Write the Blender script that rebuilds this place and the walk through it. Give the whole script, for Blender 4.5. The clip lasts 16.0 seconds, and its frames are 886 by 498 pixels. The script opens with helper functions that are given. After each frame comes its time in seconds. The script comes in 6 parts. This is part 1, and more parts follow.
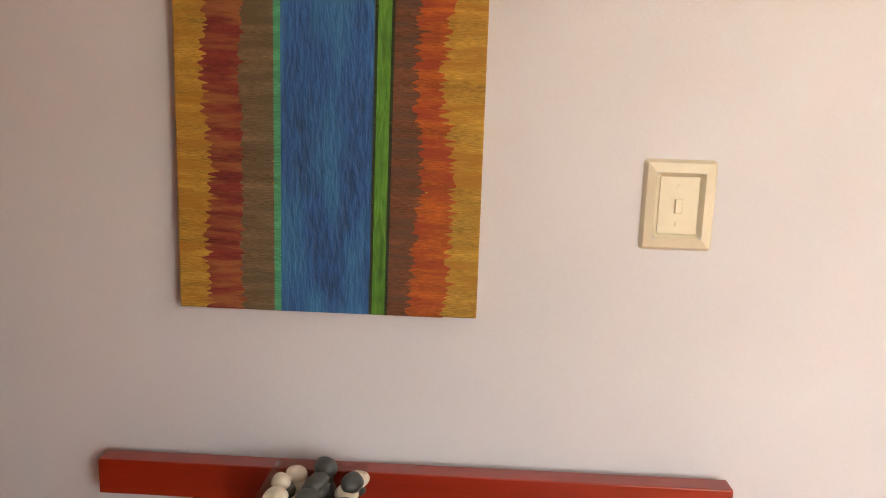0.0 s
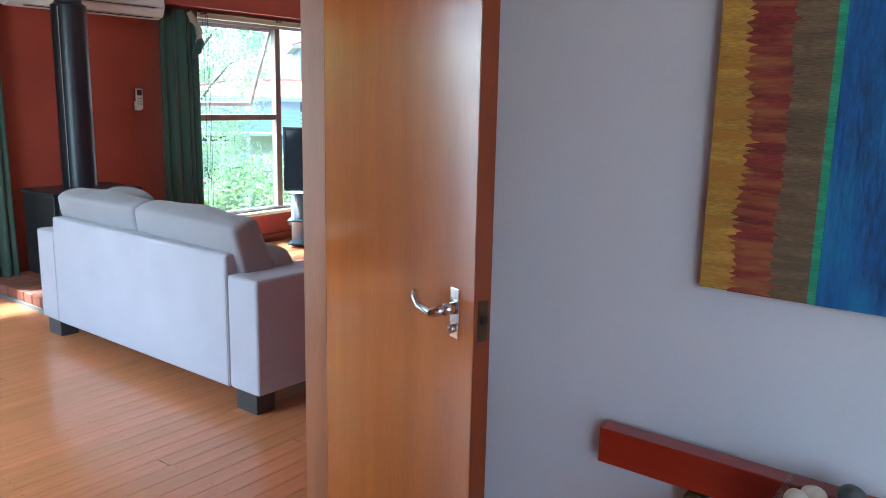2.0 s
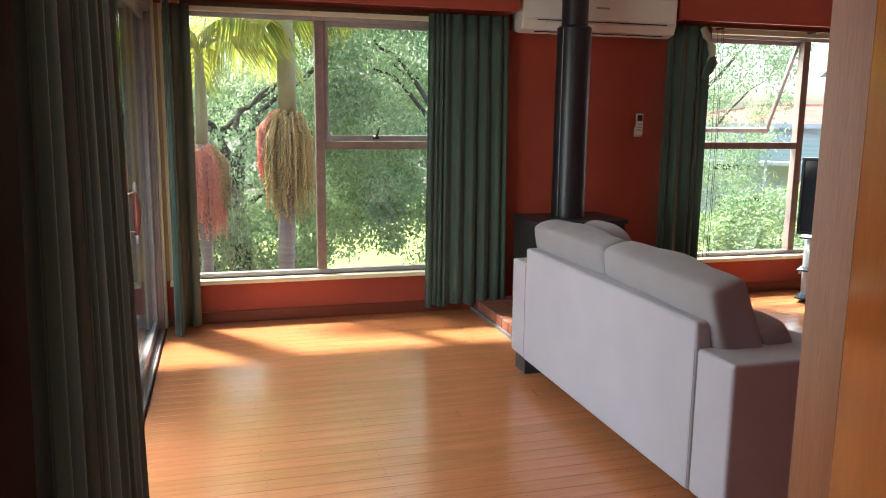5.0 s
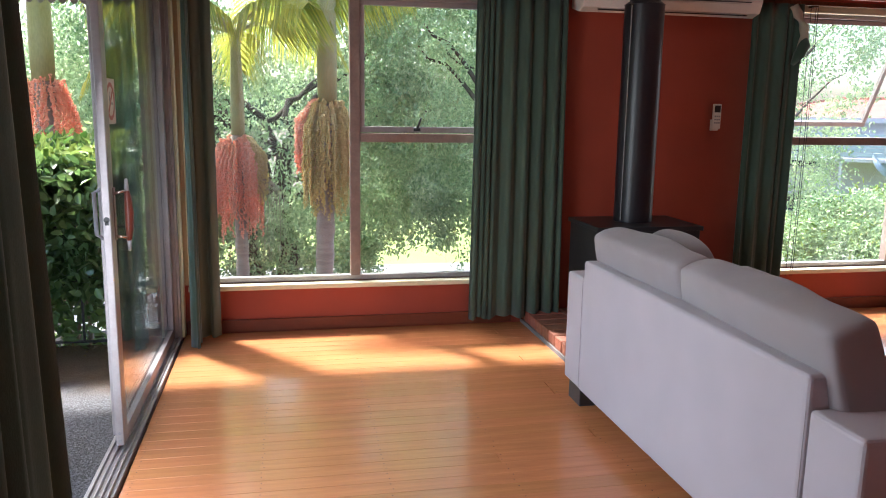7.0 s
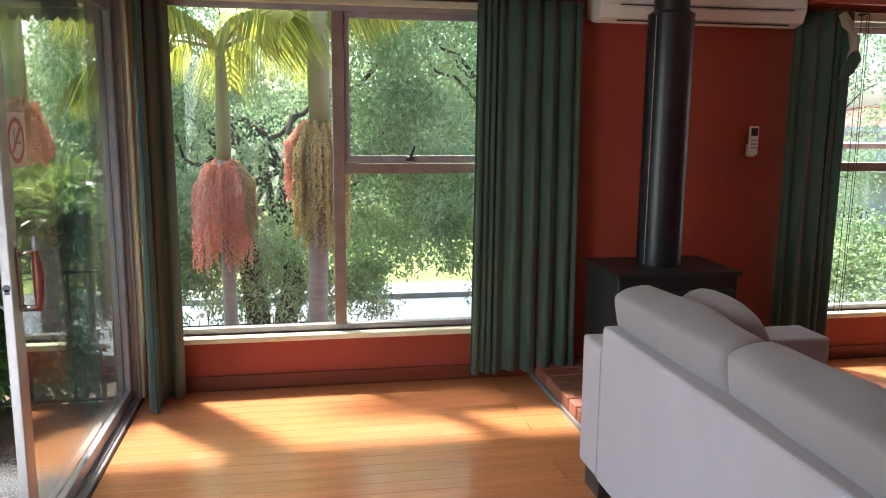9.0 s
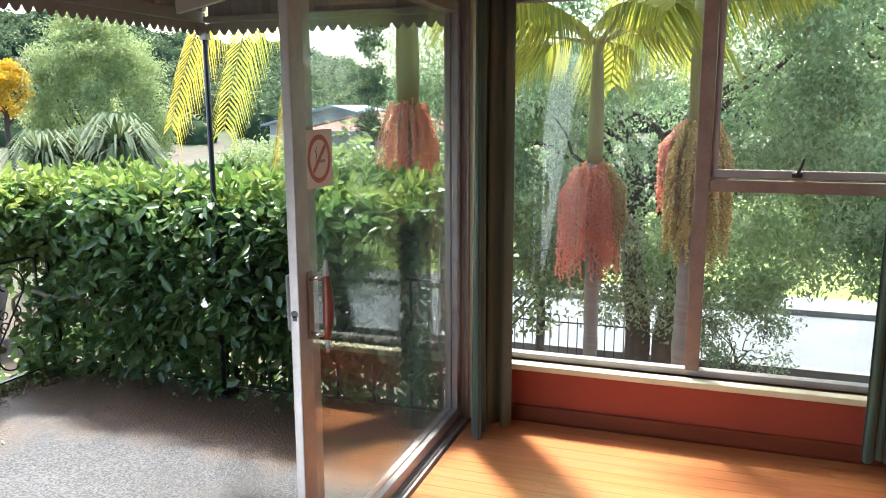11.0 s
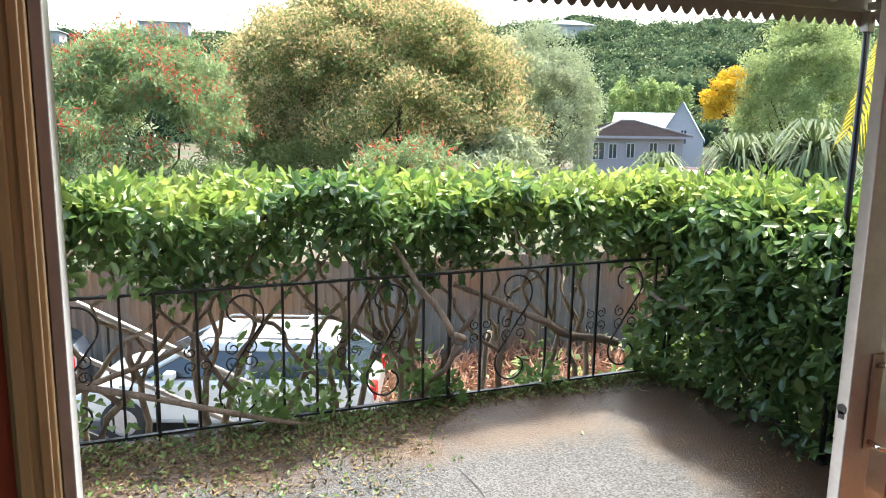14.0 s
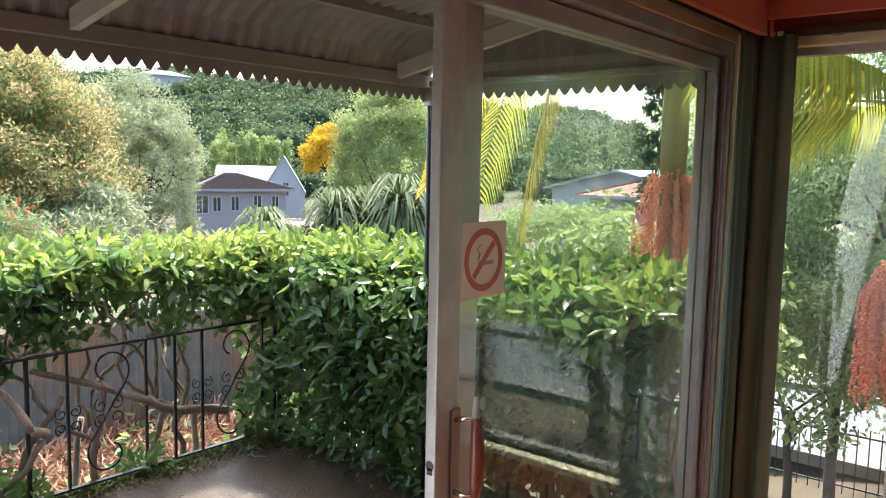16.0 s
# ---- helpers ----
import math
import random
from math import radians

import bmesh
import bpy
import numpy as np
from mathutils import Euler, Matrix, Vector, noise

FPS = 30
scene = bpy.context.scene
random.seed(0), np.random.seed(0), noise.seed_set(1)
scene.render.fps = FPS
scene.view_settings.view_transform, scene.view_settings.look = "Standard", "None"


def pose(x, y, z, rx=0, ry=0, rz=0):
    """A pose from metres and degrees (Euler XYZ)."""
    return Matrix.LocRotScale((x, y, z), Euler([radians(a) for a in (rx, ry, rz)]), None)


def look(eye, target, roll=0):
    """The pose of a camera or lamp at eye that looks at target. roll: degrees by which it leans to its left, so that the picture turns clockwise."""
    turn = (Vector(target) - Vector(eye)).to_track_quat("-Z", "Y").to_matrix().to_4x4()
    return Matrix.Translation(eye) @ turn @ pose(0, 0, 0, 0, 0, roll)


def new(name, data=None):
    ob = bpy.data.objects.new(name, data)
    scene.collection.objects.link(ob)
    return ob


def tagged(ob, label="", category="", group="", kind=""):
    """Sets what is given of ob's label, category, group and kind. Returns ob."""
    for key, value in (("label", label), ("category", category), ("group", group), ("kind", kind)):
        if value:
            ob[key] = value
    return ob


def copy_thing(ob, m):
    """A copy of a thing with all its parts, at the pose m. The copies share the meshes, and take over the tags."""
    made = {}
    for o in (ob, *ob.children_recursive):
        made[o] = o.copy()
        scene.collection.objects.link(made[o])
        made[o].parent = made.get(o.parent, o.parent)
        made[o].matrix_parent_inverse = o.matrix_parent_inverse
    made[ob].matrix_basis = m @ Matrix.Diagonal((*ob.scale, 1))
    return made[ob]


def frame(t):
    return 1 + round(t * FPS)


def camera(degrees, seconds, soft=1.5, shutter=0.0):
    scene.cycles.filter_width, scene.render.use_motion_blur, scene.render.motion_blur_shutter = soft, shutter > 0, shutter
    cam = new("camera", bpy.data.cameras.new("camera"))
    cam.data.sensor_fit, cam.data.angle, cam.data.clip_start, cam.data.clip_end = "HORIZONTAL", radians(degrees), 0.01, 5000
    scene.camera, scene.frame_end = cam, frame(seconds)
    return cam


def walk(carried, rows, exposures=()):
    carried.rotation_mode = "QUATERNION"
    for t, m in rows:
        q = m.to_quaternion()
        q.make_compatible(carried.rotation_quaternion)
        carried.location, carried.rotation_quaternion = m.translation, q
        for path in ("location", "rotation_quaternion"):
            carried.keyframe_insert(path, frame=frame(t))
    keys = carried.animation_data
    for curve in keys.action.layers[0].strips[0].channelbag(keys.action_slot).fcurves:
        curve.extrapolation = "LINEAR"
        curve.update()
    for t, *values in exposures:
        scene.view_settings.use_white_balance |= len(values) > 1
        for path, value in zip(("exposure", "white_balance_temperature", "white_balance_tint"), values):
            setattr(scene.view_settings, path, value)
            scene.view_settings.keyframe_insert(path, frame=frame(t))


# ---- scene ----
# sky, window light and added hall fill light strengths
SKY, WIN_A, HALL, DOOR = 0.15, 6.0, 3.4, 4.6
cam = camera(59.1, 16.0, 1.0, 0.0)
PATH = [
    (0, (-0.197, -5.795, 1.436), (1.768, -5.724, 1.073), 1.9),
    (0.5, (-0.205, -5.764, 1.471), (1.704, -5.327, 1.065), 1.4),
    (1, (-0.209, -5.796, 1.402), (1.596, -5.012, 1.047), 1.4),
    (1.5, (-0.194, -5.779, 1.383), (1.466, -4.736, 0.988), 1.3),
    (2, (-0.137, -5.719, 1.368), (1.417, -4.519, 0.985), 1.2),
    (2.5, (-0.072, -5.616, 1.374), (1.385, -4.288, 1.039), 0.1),
    (3, (-0.001, -5.543, 1.356), (1.281, -4.046, 1.015), -0.8),
    (3.5, (0.108, -5.493, 1.366), (1.081, -3.781, 1.015), -0.3),
    (4, (0.21, -5.413, 1.367), (0.909, -3.574, 1.009), 0.6),
    (6.3, (0.551, -4.855, 1.323), (1.007, -2.935, 0.994), 0.8),
    (6.5, (0.573, -4.814, 1.331), (0.997, -2.888, 0.997), 0.9),
    (7, (0.59, -4.641, 1.331), (0.987, -2.713, 0.975), 0.9),
    (7.5, (0.591, -4.476, 1.332), (1.014, -2.556, 0.968), 0.2),
    (8, (0.647, -4.339, 1.331), (1.06, -2.416, 0.965), -0.1),
    (8.2, (0.693, -4.281, 1.343), (1.095, -2.352, 1.001), -0.0),
    (10.5, (0.964, -3.646, 1.494), (0.757, -1.684, 1.161), -0.1),
    (11, (1.051, -3.501, 1.485), (0.409, -1.641, 1.126), -0.2),
    (11.5, (1.097, -3.419, 1.485), (0.196, -1.675, 1.101), 0.1),
    (12, (1.044, -3.305, 1.47), (-0.088, -1.705, 1.075), 0.8),
    (12.5, (0.954, -3.206, 1.473), (-0.401, -1.787, 1.087), 0.7),
    (13, (0.945, -3.105, 1.475), (-0.67, -1.987, 1.098), 0.2),
    (13.5, (0.997, -2.967, 1.487), (-0.774, -2.11, 1.125), 0.9),
    (14, (1.017, -2.909, 1.486), (-0.804, -2.163, 1.129), 0.9),
    (14.5, (0.985, -2.908, 1.482), (-0.802, -2.079, 1.135), 0.6),
    (15, (0.966, -2.882, 1.49), (-0.689, -1.803, 1.18), 0.3),
    (15.5, (0.965, -2.852, 1.523), (-0.529, -1.546, 1.267), 0.8),
    (16, (0.987, -2.833, 1.539), (-0.279, -1.298, 1.33), 1.2),
]
walk(cam, [(t, look(eye, target, roll)) for t, eye, target, roll in PATH],
     exposures=((0, 3.65, 7700, 6), (0.5, 3.45, 7300, 5), (1.0, 3.4, 6400, 2), (1.5, 3.25, 5050, -6), (2.0, 3.32, 4900, -5), (2.5, 3.12, 6000, 2), (3.0, 3.0, 6500, 1), (4.0, 2.72, 6500, 0), (6.5, 2.68, 6000, 12), (8.0, 2.58, 6150, 7), (10.5, 2.5, 6200, 5), (11.5, 2.35, 6200, 4), (12.5, 2.35, 6800, 0), (16, 2.35, 6600, 6)))

# ---- light ----
SUN_EL, SUN_AZ = radians(59), radians(-38)   # height; turn from +y towards +x
world = bpy.data.worlds.new("world")
scene.world = world
world.use_nodes = True
wn = world.node_tree
sky = wn.nodes.new("ShaderNodeTexSky")
sky.sky_type = "NISHITA"
sky.sun_disc = False
sky.sun_elevation, sky.sun_rotation = SUN_EL, SUN_AZ
sky.air_density, sky.dust_density, sky.ozone_density = 1.0, 4.0, 1.0
wn.links.new(sky.outputs[0], wn.nodes["Background"].inputs[0])
wn.nodes["Background"].inputs[1].default_value = SKY
sun_data = bpy.data.lights.new("sun", "SUN")
sun_data.energy, sun_data.angle, sun_data.color = 2.6, radians(4.5), (1.0, 0.95, 0.88)
sun = new("sun", sun_data)
sun_dir = Vector((math.sin(SUN_AZ) * math.cos(SUN_EL), math.cos(SUN_AZ) * math.cos(SUN_EL), math.sin(SUN_EL)))
sun.matrix_world = look(sun_dir * 30, (0, 0, 0))


def area_light(name, at, target, w, h, power, color=(0.93, 0.97, 1.0)):
    d = bpy.data.lights.new(name, "AREA")
    d.shape, d.size, d.size_y, d.energy, d.color = "RECTANGLE", w, h, power, color
    ob = new(name, d)
    ob.matrix_world = look(at, target)
    return ob


area_light("window_glow_b", (4.7, 0.22, 1.15), (4.7, -3, 0.9), 2.2, 1.6, WIN_A)
area_light("door_glow", (-0.13, -2.35, 1.0), (3, -2.4, 0.5), 1.2, 1.8, DOOR)
# added fill lamp that brightens the hall; its source is unseen
area_light("hall_window_glow", (-1.33, -7.1, 1.6), (0.5, -8.0, 1.3), 1.0, 1.1, HALL, (1.0, 0.9, 0.78))

# ---- materials ----


def mat(name, base, rough=0.6, metal=0.0, vary=0.12, scale=6.0, fine=80.0, bump=0.1, stretch=(1, 1, 1), second=None, amount=0.5,
        spec=0.5, random_tint=0.0, coat=0.0, transmission=0.0, sheen=0.0, island=0.0, patch=1.2, grain=0.35, lo=0.32, hi=0.68, wet=None):
    m = bpy.data.materials.new(name)
    m.use_nodes = True
    n, l = m.node_tree.nodes, m.node_tree.links
    b = n["Principled BSDF"]
    b.inputs["Roughness"].default_value = rough
    b.inputs["Metallic"].default_value = metal
    b.inputs["Specular IOR Level"].default_value = spec
    b.inputs["Coat Weight"].default_value = coat
    b.inputs["Coat Roughness"].default_value = 0.12
    b.inputs["Transmission Weight"].default_value = transmission
    b.inputs["Sheen Weight"].default_value = sheen
    tc = n.new("ShaderNodeTexCoord")
    mp = n.new("ShaderNodeMapping")
    mp.inputs["Scale"].default_value = stretch
    l.new(tc.outputs["Object"], mp.inputs["Vector"])
    big, small = n.new("ShaderNodeTexNoise"), n.new("ShaderNodeTexNoise")
    big.inputs["Scale"].default_value, small.inputs["Scale"].default_value = scale, fine
    big.inputs["Detail"].default_value, small.inputs["Detail"].default_value = 5, 3
    for q in (big, small):
        l.new(mp.outputs[0], q.inputs["Vector"])
    mix = n.new("ShaderNodeMix")
    mix.data_type = "RGBA"
    c = Vector(base[:3])
    dark = [max(0, v * (1 - vary * 1.6)) for v in c]
    light = [min(1, v * (1 + vary)) for v in c]
    mix.inputs["A"].default_value, mix.inputs["B"].default_value = (*dark, 1), (*light, 1)
    add = n.new("ShaderNodeMath")
    add.operation = "MULTIPLY_ADD"
    add.inputs[1].default_value, add.inputs[2].default_value = grain, 0.0
    l.new(small.outputs["Fac"], add.inputs[0])
    add2 = n.new("ShaderNodeMath")
    add2.operation = "MULTIPLY_ADD"
    add2.inputs[1].default_value = 1 - grain
    l.new(big.outputs["Fac"], add2.inputs[0])
    l.new(add.outputs[0], add2.inputs[2])
    ramp = n.new("ShaderNodeMapRange")
    ramp.inputs["From Min"].default_value, ramp.inputs["From Max"].default_value = lo, hi
    l.new(add2.outputs[0], ramp.inputs["Value"])
    l.new(ramp.outputs[0], mix.inputs["Factor"])
    out = mix.outputs["Result"]
    if second:
        pn = n.new("ShaderNodeTexNoise")
        pn.inputs["Scale"].default_value, pn.inputs["Detail"].default_value = patch, 6
        l.new(mp.outputs[0], pn.inputs["Vector"])
        pr = n.new("ShaderNodeMapRange")
        pr.inputs["From Min"].default_value, pr.inputs["From Max"].default_value = 0.6 - amount * 0.4, 0.75 - amount * 0.3
        l.new(pn.outputs["Fac"], pr.inputs["Value"])
        m2 = n.new("ShaderNodeMix")
        m2.data_type = "RGBA"
        l.new(pr.outputs[0], m2.inputs["Factor"])
        l.new(out, m2.inputs["A"])
        m2.inputs["B"].default_value = (*second, 1)
        out = m2.outputs["Result"]
    if wet:
        # damp brown stains that creep in from two edges
        sx = n.new("ShaderNodeSeparateXYZ")
        l.new(tc.outputs["Object"], sx.inputs[0])
        wn2 = n.new("ShaderNodeTexNoise")
        wn2.inputs["Scale"].default_value, wn2.inputs["Detail"].default_value = 4.0, 8
        l.new(tc.outputs["Object"], wn2.inputs["Vector"])
        masks = []
        for axis, e0, e1 in (("X", wet[0], wet[1]), ("Y", wet[2], wet[3])):
            q = n.new("ShaderNodeMapRange")
            q.inputs["From Min"].default_value, q.inputs["From Max"].default_value = e0, e1
            l.new(sx.outputs[axis], q.inputs["Value"])
            masks.append(q.outputs[0])
        mx = n.new("ShaderNodeMath")
        mx.operation = "MAXIMUM"
        l.new(masks[0], mx.inputs[0])
        l.new(masks[1], mx.inputs[1])
        ad = n.new("ShaderNodeMath")
        ad.operation = "MULTIPLY"
        l.new(mx.outputs[0], ad.inputs[0])
        l.new(wn2.outputs["Fac"], ad.inputs[1])
        st = n.new("ShaderNodeMapRange")
        st.inputs["From Min"].default_value, st.inputs["From Max"].default_value = 0.15, 0.34
        st.inputs["To Max"].default_value = 0.85
        l.new(ad.outputs[0], st.inputs["Value"])
        m3 = n.new("ShaderNodeMix")
        m3.data_type = "RGBA"
        l.new(st.outputs[0], m3.inputs["Factor"])
        l.new(out, m3.inputs["A"])
        m3.inputs["B"].default_value = (0.075, 0.036, 0.014, 1)
        out = m3.outputs["Result"]
        ro = n.new("ShaderNodeMapRange")
        ro.inputs["To Min"].default_value, ro.inputs["To Max"].default_value = rough, 0.3
        l.new(st.outputs[0], ro.inputs["Value"])
        l.new(ro.outputs[0], b.inputs["Roughness"])
    if random_tint or island:
        hsv = n.new("ShaderNodeHueSaturation")
        if island:
            gi = n.new("ShaderNodeNewGeometry")
            src, k = gi.outputs["Random Per Island"], island
        else:
            oi = n.new("ShaderNodeObjectInfo")
            src, k = oi.outputs["Random"], random_tint
        mr = n.new("ShaderNodeMapRange")
        mr.inputs["To Min"].default_value, mr.inputs["To Max"].default_value = 1 - k, 1 + k
        l.new(src, mr.inputs["Value"])
        l.new(mr.outputs[0], hsv.inputs["Value"])
        mh = n.new("ShaderNodeMapRange")
        mh.inputs["To Min"].default_value, mh.inputs["To Max"].default_value = 0.5 + k * 0.05, 0.5 - k * 0.05
        l.new(src, mh.inputs["Value"])
        l.new(mh.outputs[0], hsv.inputs["Hue"])
        l.new(out, hsv.inputs["Color"])
        out = hsv.outputs["Color"]
    l.new(out, b.inputs["Base Color"])
    if bump:
        bp = n.new("ShaderNodeBump")
        bp.inputs["Strength"].default_value = bump
        bp.inputs["Distance"].default_value = 0.01
        l.new(add2.outputs[0], bp.inputs["Height"])
        l.new(bp.outputs[0], b.inputs["Normal"])
    return m


def leaf_mat(name, base, tip, rough=0.45, trans=0.35, spec=0.4, lo=0.0, hi=1.0):
    """Leaves: colour from leaf to leaf, light passes through in part."""
    m = bpy.data.materials.new(name)
    m.use_nodes = True
    n, l = m.node_tree.nodes, m.node_tree.links
    b, out = n["Principled BSDF"], n["Material Output"]
    gi = n.new("ShaderNodeNewGeometry")
    tc = n.new("ShaderNodeTexCoord")
    ns = n.new("ShaderNodeTexNoise")
    ns.inputs["Scale"].default_value = 0.9
    l.new(tc.outputs["Object"], ns.inputs["Vector"])
    ad = n.new("ShaderNodeMath")
    ad.operation = "MULTIPLY_ADD"
    ad.inputs[1].default_value = 0.6
    l.new(gi.outputs["Random Per Island"], ad.inputs[0])
    mr0 = n.new("ShaderNodeMapRange")
    mr0.inputs["From Min"].default_value, mr0.inputs["From Max"].default_value = 0.35, 0.65
    mr0.inputs["To Max"].default_value = 0.5
    l.new(ns.outputs["Fac"], mr0.inputs["Value"])
    l.new(mr0.outputs[0], ad.inputs[2])
    mr = n.new("ShaderNodeMapRange")
    mr.inputs["From Min"].default_value, mr.inputs["From Max"].default_value = lo, hi
    l.new(ad.outputs[0], mr.inputs["Value"])
    mx = n.new("ShaderNodeMix")
    mx.data_type = "RGBA"
    mx.inputs["A"].default_value, mx.inputs["B"].default_value = (*base, 1), (*tip, 1)
    l.new(mr.outputs[0], mx.inputs["Factor"])
    l.new(mx.outputs["Result"], b.inputs["Base Color"])
    b.inputs["Roughness"].default_value = rough
    b.inputs["Specular IOR Level"].default_value = spec
    tr = n.new("ShaderNodeBsdfTranslucent")
    l.new(mx.outputs["Result"], tr.inputs["Color"])
    ms = n.new("ShaderNodeMixShader")
    ms.inputs[0].default_value = trans
    l.new(b.outputs[0], ms.inputs[1])
    l.new(tr.outputs[0], ms.inputs[2])
    l.new(ms.outputs[0], out.inputs["Surface"])
    return m


def glass_mat(name, tint=(0.97, 0.99, 0.98), rough=0.0, dust=0.0):
    m = bpy.data.materials.new(name)
    m.use_nodes = True
    n, l = m.node_tree.nodes, m.node_tree.links
    out = n["Material Output"]
    tr, gl, lw, ms = (n.new("ShaderNodeBsdfTransparent"), n.new("ShaderNodeBsdfGlossy"), n.new("ShaderNodeLayerWeight"), n.new("ShaderNodeMixShader"))
    pw, fr = n.new("ShaderNodeMath"), n.new("ShaderNodeMath")
    pw.operation, fr.operation = "POWER", "MULTIPLY_ADD"
    pw.inputs[1].default_value = 5.0
    fr.inputs[1].default_value, fr.inputs[2].default_value = 0.9, 0.04
    l.new(lw.outputs["Facing"], pw.inputs[0])
    l.new(pw.outputs[0], fr.inputs[0])
    tr.inputs[0].default_value = (*tint, 1)
    gl.inputs["Roughness"].default_value = rough
    l.new(fr.outputs[0], ms.inputs[0])
    l.new(tr.outputs[0], ms.inputs[1])
    l.new(gl.outputs[0], ms.inputs[2])
    if dust:
        tc, ns, mr, tl, md = (n.new("ShaderNodeTexCoord"), n.new("ShaderNodeTexNoise"), n.new("ShaderNodeMapRange"), n.new("ShaderNodeBsdfTranslucent"), n.new("ShaderNodeMixShader"))
        ns.inputs["Scale"].default_value, ns.inputs["Detail"].default_value = 2.4, 6
        l.new(tc.outputs["Object"], ns.inputs["Vector"])
        mr.inputs["From Min"].default_value, mr.inputs["From Max"].default_value = 0.3, 0.7
        mr.inputs["To Min"].default_value, mr.inputs["To Max"].default_value = dust * 0.3, dust * 1.7
        l.new(ns.outputs["Fac"], mr.inputs["Value"])
        l.new(mr.outputs[0], md.inputs[0])
        tl.inputs["Color"].default_value = (0.8, 0.84, 0.82, 1)
        l.new(ms.outputs[0], md.inputs[1])
        l.new(tl.outputs[0], md.inputs[2])
        ms = md
    l.new(ms.outputs[0], out.inputs["Surface"])
    return m


M_RED = mat("terracotta_red_paint", (0.35, 0.058, 0.03), 0.62, vary=0.08, scale=3, fine=220, bump=0.12)
M_LILAC = mat("pale_lilac_paint", (0.62, 0.62, 0.67), 0.6, vary=0.04, scale=2, fine=240, bump=0.1)
M_CEIL = mat("ceiling_paint", (0.78, 0.75, 0.7), 0.8, vary=0.04)
M_CREAM = mat("cream_sill_paint", (0.72, 0.68, 0.47), 0.4, vary=0.06, scale=9, bump=0.05)
M_ALU = mat("aged_aluminium", (0.42, 0.385, 0.385), 0.42, 0.55, vary=0.1, scale=14, bump=0.04)
M_ALU_BROWN = mat("weathered_bronze_aluminium", (0.28, 0.205, 0.175), 0.5, 0.3, vary=0.14, scale=12, bump=0.05)
M_FLOOR = mat("varnished_rimu_boards", (0.51, 0.2, 0.08), 0.25, vary=0.12, scale=7, fine=60, bump=0.035, stretch=(0.25, 5, 5), random_tint=0.08, coat=0.35)
M_UNDER = mat("dark_underfloor", (0.09, 0.035, 0.015), 0.8)
M_SKIRT = mat("stained_red_brown_skirting", (0.19, 0.04, 0.016), 0.45, vary=0.15, stretch=(0.4, 4, 4))
M_DOOR = mat("varnished_orange_veneer_door", (0.6, 0.18, 0.028), 0.17, vary=0.1, scale=3.5, fine=40, bump=0.02, stretch=(4, 4, 0.35), coat=0.3)
M_DOOREDGE = mat("dark_red_door_edge", (0.22, 0.045, 0.012), 0.4, vary=0.15, stretch=(4, 4, 0.3))
M_JAMB = mat("varnished_timber_jamb", (0.5, 0.19, 0.07), 0.4, vary=0.12, scale=5, stretch=(4, 4, 0.3))
M_TAN = mat("tan_painted_timber", (0.46, 0.33, 0.19), 0.5, vary=0.08, stretch=(4, 4, 0.3))
M_CURTAIN = mat("sage_green_velour", (0.052, 0.096, 0.068), 0.85, vary=0.2, scale=5, fine=300, bump=0.15, stretch=(2, 2, 0.4), sheen=0.25)
# paler, greyer version of the green curtain cloth, for the corner curtain only
M_CURTAIN_PALE = mat("pale_grey_green_curtain_cloth", (0.12, 0.145, 0.105), 0.9, vary=0.15, scale=5, fine=300, bump=0.12, stretch=(2, 2, 0.4))
M_LINING = mat("cream_curtain_lining", (0.45, 0.4, 0.3), 0.9, vary=0.06)
M_SOFA = mat("grey_mauve_upholstery", (0.40, 0.37, 0.40), 0.92, vary=0.05, scale=4, fine=500, bump=0.2, sheen=0.15)
M_CUSH = mat("warm_grey_cushion_fabric", (0.28, 0.252, 0.262), 0.92, vary=0.06, scale=5, fine=500, bump=0.25, sheen=0.15)
M_LEG = mat("dark_stained_legs", (0.035, 0.03, 0.03), 0.45)
M_BLACK = mat("matt_black_stove_steel", (0.014, 0.014, 0.015), 0.45, vary=0.2, scale=9, bump=0.06)
M_FLUE = mat("black_flue_enamel", (0.016, 0.016, 0.02), 0.32, vary=0.2, scale=6, bump=0.03)
M_BRICK = mat("red_hearth_brick", (0.30, 0.105, 0.065), 0.7, vary=0.25, scale=18, fine=120, bump=0.4, random_tint=0.28)
M_MORTAR = mat("grey_mortar", (0.30, 0.25, 0.21), 0.9, vary=0.2, fine=200, bump=0.3)
M_WHITE = mat("white_plastic", (0.74, 0.71, 0.65), 0.35, vary=0.03, bump=0.0)
M_GREYP = mat("grey_plastic", (0.3, 0.3, 0.31), 0.4, vary=0.05)
M_DARKP = mat("dark_plastic", (0.02, 0.02, 0.022), 0.3, vary=0.05)
M_IVORY = mat("ivory_switch_plastic", (0.68, 0.62, 0.48), 0.35, vary=0.04, bump=0.0)
M_CHROME = mat("polished_chrome", (0.75, 0.72, 0.7), 0.12, 1.0, vary=0.05, bump=0.0)
M_BRASSOLD = mat("dark_worn_brass", (0.14, 0.09, 0.05), 0.35, 0.9, vary=0.2)
M_REDWOOD = mat("red_stained_gloss_wood", (0.30, 0.022, 0.008), 0.28, vary=0.16, scale=4, stretch=(4, 0.4, 4), coat=0.35, bump=0.02)
M_TABLE = mat("dull_brown_table_wood", (0.11, 0.06, 0.045), 0.45, vary=0.15, stretch=(4, 0.4, 4))
M_HANDLEWOOD = mat("dark_red_handle_wood", (0.13, 0.028, 0.016), 0.35, vary=0.2, stretch=(3, 3, 0.5))
